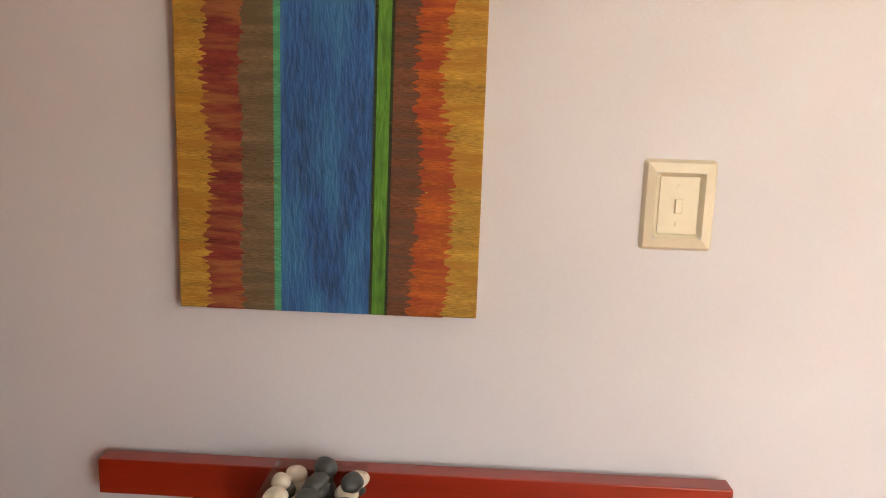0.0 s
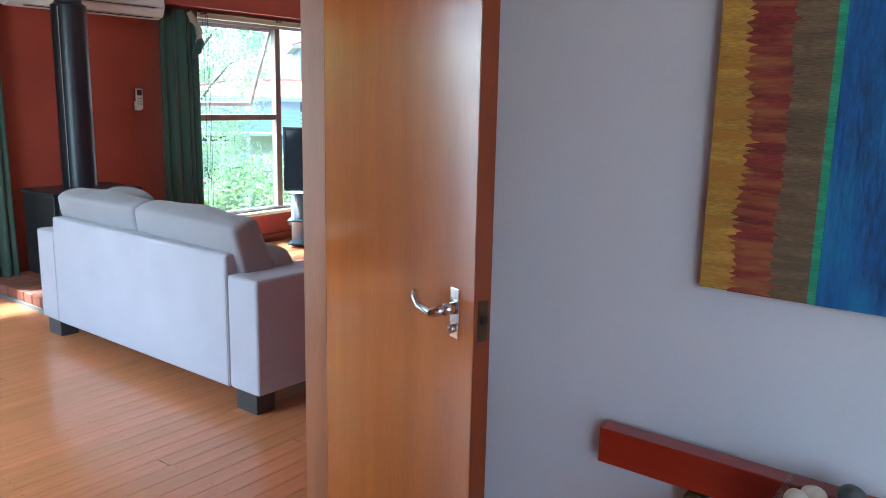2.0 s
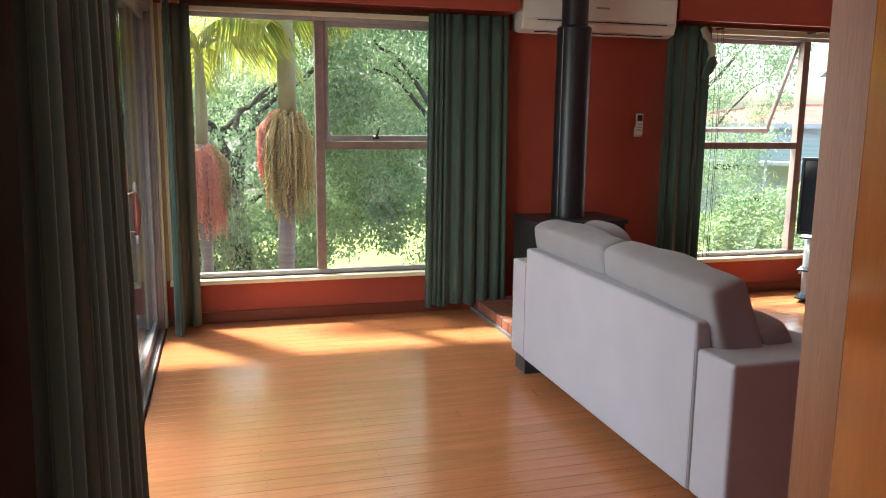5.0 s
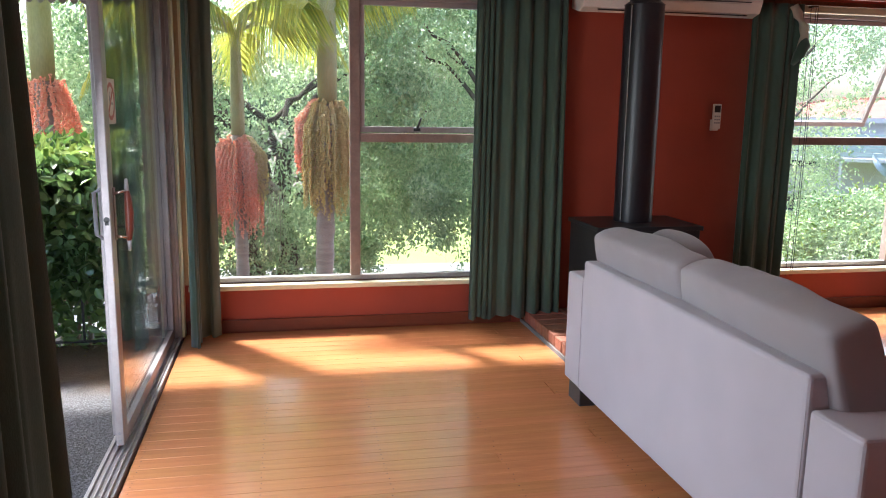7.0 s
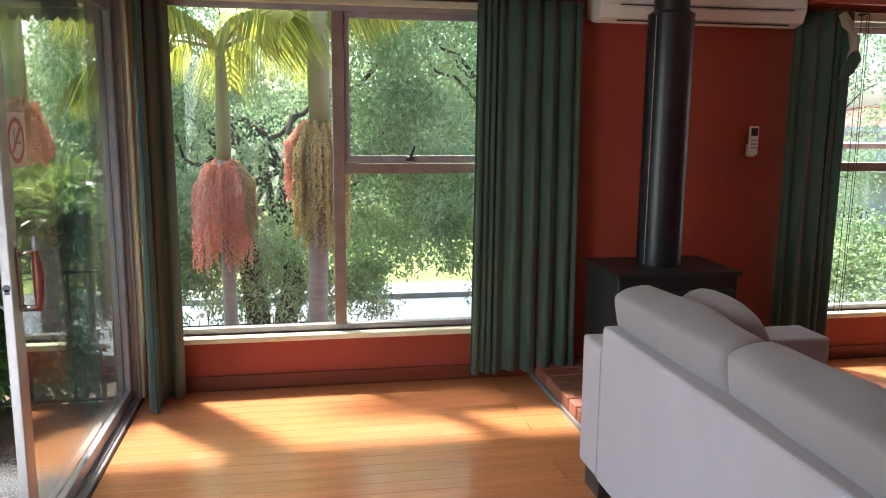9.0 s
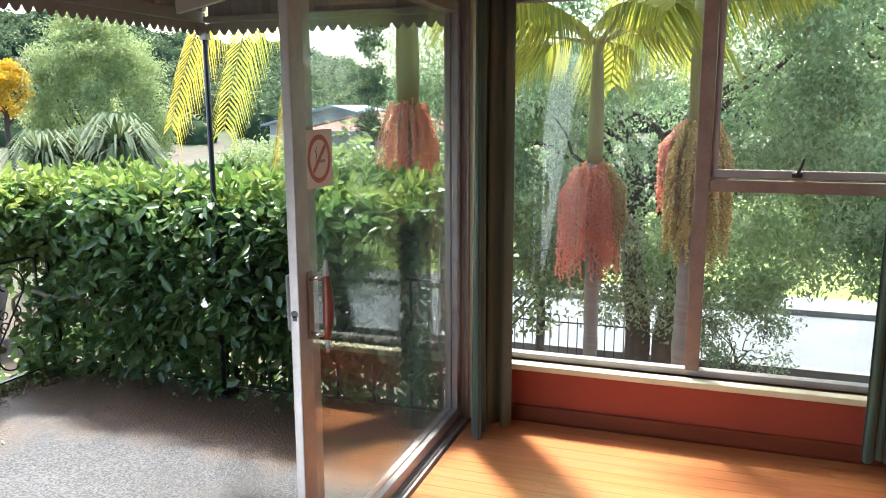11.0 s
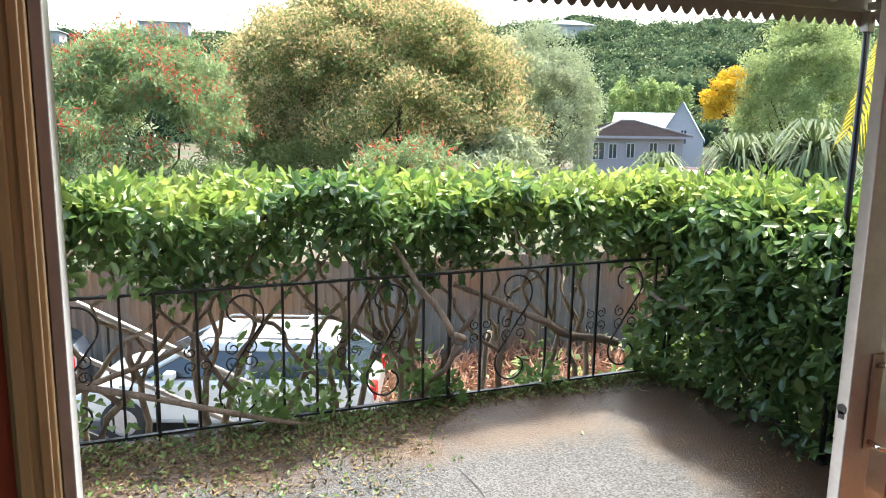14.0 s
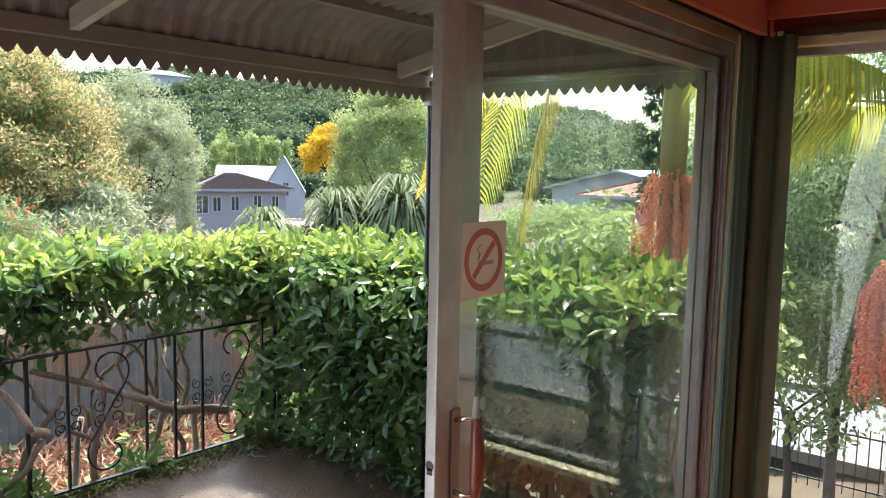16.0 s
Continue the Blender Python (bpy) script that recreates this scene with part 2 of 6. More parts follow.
M_STONE_W = mat("white_pebble", (0.72, 0.66, 0.56), 0.5, vary=0.1, scale=20)
M_STONE_D = mat("dark_grey_pebble", (0.06, 0.065, 0.065), 0.5, vary=0.2, scale=25)
M_GLASS = glass_mat("window_glass", dust=0.0035)
M_GLASS_T = glass_mat("vase_glass", (0.9, 0.88, 0.86))
M_DECK = mat("speckled_deck_membrane", (0.06, 0.06, 0.068), 0.6, vary=0.6, scale=1.6, fine=105, bump=1.0, second=(0.035, 0.027, 0.022), amount=0.25, patch=0.9, grain=0.85, lo=0.4, hi=0.62, wet=(-1.7, -2.5, -1.0, -0.2))
M_IRON = mat("black_painted_iron", (0.012, 0.013, 0.014), 0.4, vary=0.2, scale=30, bump=0.08)
M_CANOPY = mat("grey_brown_canopy_aluminium", (0.31, 0.285, 0.27), 0.5, 0.2, vary=0.1, scale=5, bump=0.05)
M_CANOPYB = mat("canopy_beam_paint", (0.55, 0.5, 0.46), 0.5, vary=0.08)
M_BARK = mat("grey_brown_bark", (0.27, 0.21, 0.165), 0.9, vary=0.3, scale=10, bump=0.6, stretch=(1, 1, 0.4))
M_BARKD = mat("dark_bark", (0.07, 0.05, 0.038), 0.9, vary=0.3, scale=10, bump=0.6)
M_PALMTRUNK = mat("ringed_palm_trunk", (0.33, 0.28, 0.25), 0.8, vary=0.16, scale=4, fine=30, bump=0.3, stretch=(1, 1, 8))
M_CROWNSHAFT = mat("green_brown_crownshaft", (0.30, 0.29, 0.14), 0.5, vary=0.18, scale=4, stretch=(1, 1, 0.3))
M_GROUND = mat("dry_garden_ground", (0.075, 0.055, 0.035), 0.95, vary=0.3, scale=0.7, fine=14, bump=0.4, second=(0.04, 0.06, 0.02), amount=0.4, patch=0.15)
M_GRASS = mat("sunlit_lawn", (0.17, 0.21, 0.04), 0.95, vary=0.2, scale=1.5, fine=30, bump=0.3)
M_ROAD = mat("grey_asphalt", (0.12, 0.125, 0.135), 0.9, vary=0.12, scale=1.2, fine=60, bump=0.2)
M_PAVE = mat("pale_concrete", (0.17, 0.165, 0.16), 0.9, vary=0.14, scale=2, fine=50, bump=0.2)
M_FENCE = mat("corrugated_grey_iron", (0.13, 0.13, 0.12), 0.7, 0.0, vary=0.2, scale=3, second=(0.2, 0.11, 0.06), amount=0.5, patch=0.5)
M_CAR = mat("silver_car_paint", (0.26, 0.29, 0.33), 0.3, 0.4, vary=0.03, bump=0.0, coat=0.6)
M_CAR2 = mat("pale_silver_car_paint", (0.55, 0.57, 0.59), 0.3, 0.4, vary=0.03, bump=0.0, coat=0.6)
M_CARGLASS = mat("dark_car_glass", (0.025, 0.04, 0.055), 0.08, vary=0.05, bump=0.0, spec=0.8)
M_TYRE = mat("tyre_rubber", (0.02, 0.02, 0.02), 0.8)
M_TAIL = mat("red_tail_lamp", (0.5, 0.02, 0.02), 0.2, vary=0.1, bump=0.0)
M_MAUVEWALL = mat("mauve_grey_house_render", (0.27, 0.255, 0.29), 0.8, vary=0.06)
M_TILEROOF = mat("brown_tile_roof", (0.022, 0.019, 0.021), 1.0, spec=0.0, vary=0.2, scale=2, fine=20, bump=0.3)
M_REDROOF = mat("faded_red_tile_roof", (0.22, 0.075, 0.05), 0.8, vary=0.2, scale=1, fine=16, bump=0.3)
M_PALEROOF = mat("pale_blue_metal_roof", (0.26, 0.32, 0.36), 0.8, vary=0.06)
M_WHITEWALL = mat("white_weatherboard", (0.36, 0.37, 0.4), 0.8, vary=0.05)
M_PINK = mat("pink_concrete_roof", (0.5, 0.35, 0.3), 0.85, vary=0.1)
M_PAPER = mat("white_sticker_paper", (0.72, 0.66, 0.63), 0.5, vary=0.04, bump=0.0)
M_SIGNRED = mat("faded_red_ink", (0.45, 0.15, 0.14), 0.5, vary=0.08, bump=0.0)
M_BRANCH = mat("pale_tan_branch", (0.30, 0.23, 0.17), 0.85, vary=0.25, scale=14, bump=0.4)
M_NAIL = mat("dark_nail_hole", (0.05, 0.02, 0.012), 0.8)
L_HEDGE = leaf_mat("hedge_leaf", (0.035, 0.10, 0.032), (0.21, 0.33, 0.10), 0.3, 0.35, 0.8)
L_HEDGETOP = leaf_mat("young_hedge_leaf", (0.075, 0.18, 0.035), (0.38, 0.45, 0.12), 0.4, 0.4)
L_FIG = leaf_mat("weeping_tree_leaf", (0.15, 0.27, 0.12), (0.57, 0.66, 0.4), 0.35, 0.6)
L_PALM = leaf_mat("palm_frond_leaf", (0.12, 0.20, 0.035), (0.55, 0.5, 0.08), 0.45, 0.5)
L_YELLOWFROND = leaf_mat("yellowing_frond_leaf", (0.3, 0.32, 0.04), (0.75, 0.5, 0.06), 0.45, 0.5)
L_GOLD = leaf_mat("orange_tipped_leaf", (0.12, 0.17, 0.06), (0.28, 0.33, 0.13), 0.6, 0.35)
L_ORANGE = leaf_mat("orange_flower_tip", (0.42, 0.32, 0.15), (0.6, 0.46, 0.25), 0.7, 0.4)
L_GREY = leaf_mat("silver_green_leaf", (0.2, 0.25, 0.14), (0.42, 0.46, 0.3), 0.6, 0.4)
L_LIME = leaf_mat("lime_green_leaf", (0.15, 0.23, 0.085), (0.42, 0.48, 0.21), 0.5, 0.4)
L_HILL = leaf_mat("far_bush_leaf", (0.03, 0.06, 0.028), (0.25, 0.29, 0.15), 0.9, 0.1, 0.1)
L_POPLAR = leaf_mat("poplar_leaf", (0.16, 0.26, 0.09), (0.42, 0.5, 0.2), 0.7, 0.4)
L_YELLOW = leaf_mat("yellow_autumn_leaf", (0.5, 0.32, 0.02), (0.75, 0.5, 0.04), 0.6, 0.4)
L_BOTTLE = leaf_mat("bottlebrush_leaf", (0.12, 0.2, 0.08), (0.3, 0.38, 0.18), 0.5, 0.4)
L_REDFL = leaf_mat("red_flower", (0.45, 0.05, 0.03), (0.6, 0.15, 0.08), 0.6, 0.3)
L_DARK = leaf_mat("dark_cypress_leaf", (0.012, 0.04, 0.018), (0.035, 0.075, 0.03), 0.8, 0.1)
L_SWORD = leaf_mat("sword_leaf", (0.06, 0.11, 0.04), (0.22, 0.26, 0.12), 0.45, 0.2)
# darker copy of the far bush colour: its inner shade is put into the colour
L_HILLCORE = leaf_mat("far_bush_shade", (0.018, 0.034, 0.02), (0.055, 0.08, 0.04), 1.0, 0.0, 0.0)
L_FRUITR = leaf_mat("coral_red_palm_fruit", (0.93, 0.36, 0.25), (0.98, 0.68, 0.54), 0.5, 0.6)
L_FRUITY = leaf_mat("yellow_green_palm_fruit", (0.58, 0.46, 0.18), (0.84, 0.7, 0.38), 0.5, 0.5)
L_FRUITD = leaf_mat("bare_grey_palm_stalk", (0.25, 0.2, 0.17), (0.4, 0.34, 0.3), 0.8, 0.1)
L_MULCH = leaf_mat("red_brown_mulch", (0.2, 0.09, 0.055), (0.5, 0.3, 0.2), 0.85, 0.1)
L_SHOOT = leaf_mat("sunlit_shoot_leaf", (0.07, 0.15, 0.04), (0.26, 0.38, 0.13), 0.4, 0.4)
L_LITTER = leaf_mat("fallen_leaf", (0.08, 0.04, 0.02), (0.30, 0.24, 0.12), 0.8, 0.1)

# ---- mesh tools ----


class Mesh:
    """Gathers vertices and faces of one mesh."""

    def __init__(self):
        self.v, self.f = [], []

    def add(self, verts, faces):
        k = len(self.v)
        self.v += [tuple(p) for p in verts]
        self.f += [tuple(i + k for i in q) for q in faces]
        return self

    def box(self, a, b):
        (x0, y0, z0), (x1, y1, z1) = a, b
        return self.add([(x0, y0, z0), (x1, y0, z0), (x1, y1, z0), (x0, y1, z0), (x0, y0, z1), (x1, y0, z1), (x1, y1, z1), (x0, y1, z1)],
                        [(0, 3, 2, 1), (4, 5, 6, 7), (0, 1, 5, 4), (1, 2, 6, 5), (2, 3, 7, 6), (3, 0, 4, 7)])

    def tube(self, points, radii, n=8, caps=True):
        points = [Vector(p) for p in points]
        if not hasattr(radii, "__len__"):
            radii = [radii] * len(points)
        rings = []
        for i, p in enumerate(points):
            d = (points[min(i + 1, len(points) - 1)] - points[max(i - 1, 0)]).normalized()
            u = d.cross(Vector((0, 0, 1)) if abs(d.z) < 0.9 else Vector((0, 1, 0))).normalized()
            w = d.cross(u)
            rings.append([p + (u * math.cos(a) + w * math.sin(a)) * radii[i] for a in (2 * math.pi * k / n for k in range(n))])
        verts = [q for r in rings for q in r]
        faces = [(i * n + k, i * n + (k + 1) % n, (i + 1) * n + (k + 1) % n, (i + 1) * n + k) for i in range(len(points) - 1) for k in range(n)]
        if caps:
            faces += [tuple(range(n))[::-1], tuple((len(points) - 1) * n + k for k in range(n))]
        return self.add(verts, faces)

    def prism(self, outline, axis, a, b):
        """An outline in the plane across axis, drawn out from a to b."""
        def at(p, h):
            return {"x": (h, p[0], p[1]), "y": (p[0], h, p[1]), "z": (p[0], p[1], h)}[axis]
        n = len(outline)
        return self.add([at(p, a) for p in outline] + [at(p, b) for p in outline],
                        [tuple(range(n)), tuple(range(n, 2 * n))[::-1]] + [(i, n + i, n + (i + 1) % n, (i + 1) % n) for i in range(n)])


def part(name, m, material, parent=None, label="", bevel=0.0, smooth=False, kind="", subdiv=0, category="", group=""):
    me = bpy.data.meshes.new(name)
    me.from_pydata(m.v, [], m.f)
    me.validate()
    b = bmesh.new()
    b.from_mesh(me)
    bmesh.ops.recalc_face_normals(b, faces=b.faces)
    b.to_mesh(me)
    b.free()
    if smooth:
        me.shade_smooth()
    me.materials.append(material)
    ob = new(name, me)
    if parent:
        ob.parent = parent
    if bevel:
        mod = ob.modifiers.new("bevel", "BEVEL")
        mod.width, mod.segments, mod.limit_method = bevel, 3, "ANGLE"
    if subdiv:
        mod = ob.modifiers.new("round", "SUBSURF")
        mod.levels = mod.render_levels = subdiv
    return tagged(ob, label, category, group, kind)


def thing(name, at, label, category, group=""):
    ob = new(name)
    ob.location = at
    return tagged(ob, label, category, group)


def fast(name, verts, faces, material, parent=None, label="", kind="", smooth=False, category=""):
    """A mesh from arrays, for leaves and the like."""
    me = bpy.data.meshes.new(name)
    verts, faces = np.asarray(verts, np.float32), np.asarray(faces, np.int32)
    k = faces.shape[1]
    me.vertices.add(len(verts))
    me.vertices.foreach_set("co", verts.ravel())
    me.loops.add(faces.size)
    me.loops.foreach_set("vertex_index", faces.ravel())
    me.polygons.add(len(faces))
    me.polygons.foreach_set("loop_start", np.arange(0, faces.size, k, dtype=np.int32))
    me.update(calc_edges=True)
    if smooth:
        me.shade_smooth()
    me.materials.append(material)
    ob = new(name, me)
    if parent:
        ob.parent = parent
    return tagged(ob, label, category, "", kind)


rng = np.random.default_rng(7)


def unit(a):
    return a / np.maximum(np.linalg.norm(a, axis=1, keepdims=True), 1e-9)


def leaves(name, at, length, width, material, parent=None, label="", up=None, droop=0.0, kind="stuff", spread=1.0, out=None, category=""):
    """Leaves folded along their rib, one at each place. up: the way in which they mostly face."""
    n = len(at)
    d = unit(rng.normal(size=(n, 3)) * spread + (0 if out is None else out))
    d[:, 2] -= droop
    d = unit(d)
    f = rng.normal(size=(n, 3)) + (np.array((0, 0, 0.8)) if up is None else up)
    s = unit(np.cross(d, f))
    nrm = np.cross(s, d)
    ln = (length * rng.uniform(0.6, 1.2, n))[:, None]
    wd = (width * rng.uniform(0.7, 1.15, n))[:, None]
    base, tip, mid = at, at + d * ln - nrm * ln * 0.12, at + d * ln * 0.5
    a, b = mid + s * wd * 0.5 + nrm * wd * 0.18, mid - s * wd * 0.5 + nrm * wd * 0.18
    if material in (L_HEDGE, L_HEDGETOP, L_LITTER, L_SHOOT):
        up1, up2 = nrm * ln * 0.02, -nrm * ln * 0.04
        q1, q2 = at + d * ln * 0.28 + nrm * wd * 0.12 + up1, at + d * ln * 0.68 + nrm * wd * 0.12 + up2
        v = np.stack([base, q1 + s * wd * 0.42, q2 + s * wd * 0.4, tip, q2 - s * wd * 0.4, q1 - s * wd * 0.42], 1).reshape(-1, 3)
        i = np.arange(n)[:, None] * 6
        fc = np.concatenate([i + np.array(t) for t in ([0, 1, 2], [0, 2, 3], [0, 3, 4], [0, 4, 5])], 0)
        return fast(name, v, fc, material, parent, label, kind, category=category)
    v = np.stack([base, a, tip, b], 1).reshape(-1, 3)
    i = np.arange(n)[:, None] * 4
    fc = np.concatenate([i + np.array([0, 1, 2]), i + np.array([0, 2, 3])], 0)
    return fast(name, v, fc, material, parent, label, kind, category=category)


def wavy(m, x0, x1, z0, z1, y, folds, depth, along="x", flare=0.0, seed=0, lean=0.0, steps=10):
    """A hanging cloth with folds, from x0 to x1 at the hem; thick by 6 mm."""
    r = random.Random(seed)
    n = folds * 8
    ph = [r.uniform(-0.5, 0.5) for _ in range(folds + 2)]
    cum = [0.0]
    for _ in range(folds):
        cum.append(cum[-1] + r.uniform(0.35, 2.1))
    rows = []
    for j in range(steps + 1):
        t = j / steps
        z = z1 + (z0 - z1) * t
        row = []
        for i in range(n + 1):
            u = i / n
            q0 = np.searchsorted(cum, u * cum[-1], side="right") - 1
            q0 = min(int(q0), folds - 1)
            k = q0 + (u * cum[-1] - cum[q0]) / (cum[q0 + 1] - cum[q0])
            am = depth * (0.55 + 0.45 * t) * (0.75 + 0.5 * ph[int(k)] * t)
            w = math.sin(2 * math.pi * k + ph[int(k)] * 0.8) * am + 0.25 * am * math.sin(4 * math.pi * k + 1 + t)
            mid = (x0 + x1) / 2
            x = mid + (x0 + (x1 - x0) * u - mid) * (1 - flare * (1 - t)) + lean * (1 - t) + 0.35 * am * math.sin(2 * math.pi * k + 1.2)
            zz = z + (0.01 * math.sin(k * 2.1 + seed) if j == steps else 0)
            row.append((x, y + w, zz) if along == "x" else (y + w, x, zz))
        rows.append(row)
    v = [p for row in rows for p in row]
    off = [((p[0], p[1] + 0.006, p[2]) if along == "x" else (p[0] + 0.006, p[1], p[2])) for p in v]
    w = n + 1
    N = len(v)
    f = [(j * w + i, j * w + i + 1, (j + 1) * w + i + 1, (j + 1) * w + i) for j in range(steps) for i in range(n)]
    f2 = [tuple(k + N for k in q[::-1]) for q in f]
    rim = []
    for j in range(steps):
        rim += [(j * w, (j + 1) * w, (j + 1) * w + N, j * w + N), (j * w + n, j * w + n + N, (j + 1) * w + n + N, (j + 1) * w + n)]
    for i in range(n):
        rim += [(steps * w + i, steps * w + i + 1, steps * w + i + 1 + N, steps * w + i + N), (i, i + N, i + 1 + N, i + 1)]
    return m.add(v + off, f + f2 + rim)


# ---- the house ----
CEIL = 2.36
WALL_X = 6.6


def wall(name, boxes, material):
    m = Mesh()
    for a, b in boxes:
        m.box(a, b)
    return part(name, m, material, kind="structure")


AX0, AX1, SILL, HEAD = 0.06, 1.98, 0.29, 1.97
BX0, BX1 = 3.62, 5.75
wall("wall_north", [((-0.1, 0, -0.3), (AX0, 0.12, CEIL)), ((AX0, 0, -0.3), (AX1, 0.12, SILL)), ((AX0, 0, HEAD), (AX1, 0.12, CEIL)),
                    ((AX1, 0, -0.3), (BX0, 0.12, CEIL)), ((BX0, 0, -0.3), (BX1, 0.12, SILL)), ((BX0, 0, HEAD), (BX1, 0.12, CEIL)),
                    ((BX1, 0, -0.3), (WALL_X, 0.12, CEIL))], M_RED)
SY0, SY1, SHEAD = -3.0, -0.06, 1.98
wall("wall_west", [((-0.1, -4.25, -0.3), (0, SY0 - 0.05, CEIL)), ((-0.1, SY0 - 0.05, SHEAD), (0, SY1, CEIL)), ((-0.1, SY1, -0.3), (0, -0.001, CEIL))], M_RED)
wall("wall_east", [((WALL_X, -4.25, -0.3), (WALL_X + 0.1, 0.12, CEIL))], M_RED)
OX0, OX1, OHEAD = 0.05, 1.245, 2.02
wall("wall_south", [((OX1 + 0.02, -4.25, -0.3), (WALL_X, -4.19, CEIL)), ((OX0 - 0.02, -4.25, OHEAD + 0.02), (OX1 + 0.02, -4.19, CEIL)),
                    ((0.0, -4.25, -0.3), (OX0 - 0.02, -4.19, CEIL))], M_RED)
wall("hall_wall_north", [((OX1 + 0.02, -4.31, -0.3), (WALL_X, -4.253, CEIL)), ((OX0 - 0.02, -4.31, OHEAD + 0.02), (OX1 + 0.02, -4.253, CEIL)),
                         ((-1.5, -4.31, -0.3), (OX0 - 0.02, -4.253, CEIL))], M_LILAC)
HX = 1.235
wall("hall_wall_east", [((HX, -8.0, -0.3), (HX + 0.1, -4.312, CEIL))], M_LILAC)
wall("hall_wall_south", [((-1.5, -8.1, -0.3), (HX + 0.1, -8.002, CEIL))], M_LILAC)
# the opening in this wall is unseen, added around the hall fill lamp
wall("hall_wall_west", [((-1.5, -8.0, -0.3), (-1.4, -7.7, CEIL)), ((-1.5, -6.5, -0.3), (-1.4, -4.312, CEIL)),
                        ((-1.5, -7.7, -0.3), (-1.4, -6.5, 0.95)), ((-1.5, -7.7, 2.2), (-1.4, -6.5, CEIL))], M_LILAC)
wall("ceiling", [((-1.5, -8.1, CEIL), (WALL_X + 0.1, 0.12, CEIL + 0.12))], M_CEIL)
wall("roof_eave", [((-0.12, 0.122, CEIL + 0.02), (WALL_X + 0.4, 0.3, CEIL + 0.1))], M_CANOPYB)
wall("house_base", [((-0.1, -8.1, -2.62), (WALL_X + 0.1, 0.1, -0.302))], M_MAUVEWALL)

# openings: timber linings
m = Mesh()
m.box((OX1, -4.312, 0.0), (OX1 + 0.02, -4.186, OHEAD)).box((OX0 - 0.02, -4.312, 0.0), (OX0, -4.186, OHEAD)).box((OX0 - 0.02, -4.312, OHEAD), (OX1 + 0.02, -4.186, OHEAD + 0.02))
door_1 = part("door_frame", m, M_JAMB, kind="structure")

m = Mesh()
m.box((0.21, -0.02, 0.0), (1.99, -0.001, 0.075))
m.box((3.2, -0.02, 0.0), (WALL_X, -0.001, 0.075))
m.box((0.022, -0.02, 0.0), (0.2, -0.001, 0.075))
m.box((0.002, -4.18, 0), (0.02, SY0 - 0.06, 0.075))
m.box((OX1 + 0.03, -4.188, 0), (WALL_X, -4.17, 0.075))
part("baseboard", m, M_SKIRT, kind="structure", bevel=0.004)


def window_unit(name, x0, x1, mull_x, sash_side, open_angle=0.0):
    """A fixed light, a mullion and beside it a transom with an awning sash above."""
    w = new(name)
    tagged(w, kind="structure")
    fr = Mesh()
    y0, y1 = 0.03, 0.08
    fr.box((x0, y0, SILL), (x1, y1, SILL + 0.03)).box((x0, y0, HEAD - 0.03), (x1, y1, HEAD)).box((x0, y0, SILL), (x0 + 0.03, y1, HEAD)).box((x1 - 0.03, y0, SILL), (x1, y1, HEAD))
    part("window_frame", fr, M_ALU, w, bevel=0.003)
    part("mullion", Mesh().box((mull_x - 0.03, y0 - 0.012, SILL + 0.03), (mull_x + 0.03, y1, HEAD - 0.03)), M_ALU_BROWN, w, bevel=0.004)
    sx0, sx1 = (mull_x + 0.03, x1 - 0.03) if sash_side > 0 else (x0 + 0.03, mull_x - 0.03)
    ox0, ox1 = (x0 + 0.03, mull_x - 0.03) if sash_side > 0 else (mull_x + 0.03, x1 - 0.03)
    part("transom", Mesh().box((sx0, y0 - 0.008, 1.123), (sx1, y1, 1.175)), M_ALU_BROWN, w, bevel=0.004)
    part("pane", Mesh().box((ox0, 0.052, SILL + 0.03), (ox1, 0.057, HEAD - 0.03)), M_GLASS, w).visible_shadow = False
    part("pane", Mesh().box((sx0, 0.052, SILL + 0.03), (sx1, 0.057, 1.123)), M_GLASS, w).visible_shadow = False
    hz = HEAD - 0.03
    h = hz - 1.18
    s = new("sash")
    s.parent, s.location = w, (0, 0.065, hz)
    s.rotation_euler = (open_angle, 0, 0)
    sf = Mesh()
    sf.box((sx0 + 0.003, -0.012, -h), (sx1 - 0.003, 0.018, -h + 0.035)).box((sx0 + 0.003, -0.012, -0.03), (sx1 - 0.003, 0.018, 0))
    sf.box((sx0 + 0.003, -0.012, -h + 0.035), (sx0 + 0.03, 0.018, -0.03)).box((sx1 - 0.03, -0.012, -h + 0.035), (sx1 - 0.003, 0.018, -0.03))
    part("sash_frame", sf, M_ALU, s, bevel=0.003)
    part("pane", Mesh().box((sx0 + 0.03, 0.0, -h + 0.035), (sx1 - 0.03, 0.005, -0.03)), M_GLASS, s).visible_shadow = False
    lx = 1.383 if x0 < 1 else 3.98
    lt = Mesh().tube([(lx - 0.02, -0.02, -h + 0.02), (lx + 0.02, -0.025, -h + 0.02)], 0.012, 8).tube([(lx, -0.025, -h + 0.02), (lx + 0.01, -0.035, -h + 0.05), (lx + 0.02, -0.05, -h + 0.09)], [0.008, 0.007, 0.005], 8)
    part("latch", lt, M_DARKP, s, "small black window latch", smooth=True)
    return w


window_unit("window_1", AX0, AX1, 1.01, 1)
window_unit("window_2", BX0, BX1, 4.75, -1, radians(24))
m = Mesh()
m.box((AX0 - 0.02, -0.055, SILL - 0.03), (AX1 + 0.02, 0.03, SILL)).box((BX0 - 0.02, -0.055, SILL - 0.03), (BX1 + 0.02, 0.03, SILL))
part("window_sill", m, M_CREAM, kind="structure", bevel=0.005)
m = Mesh()
m.box((AX0, -0.022, HEAD - 0.005), (AX1, 0.028, HEAD + 0.05)).box((BX0, -0.022, HEAD - 0.005), (BX1, 0.028, HEAD + 0.05))
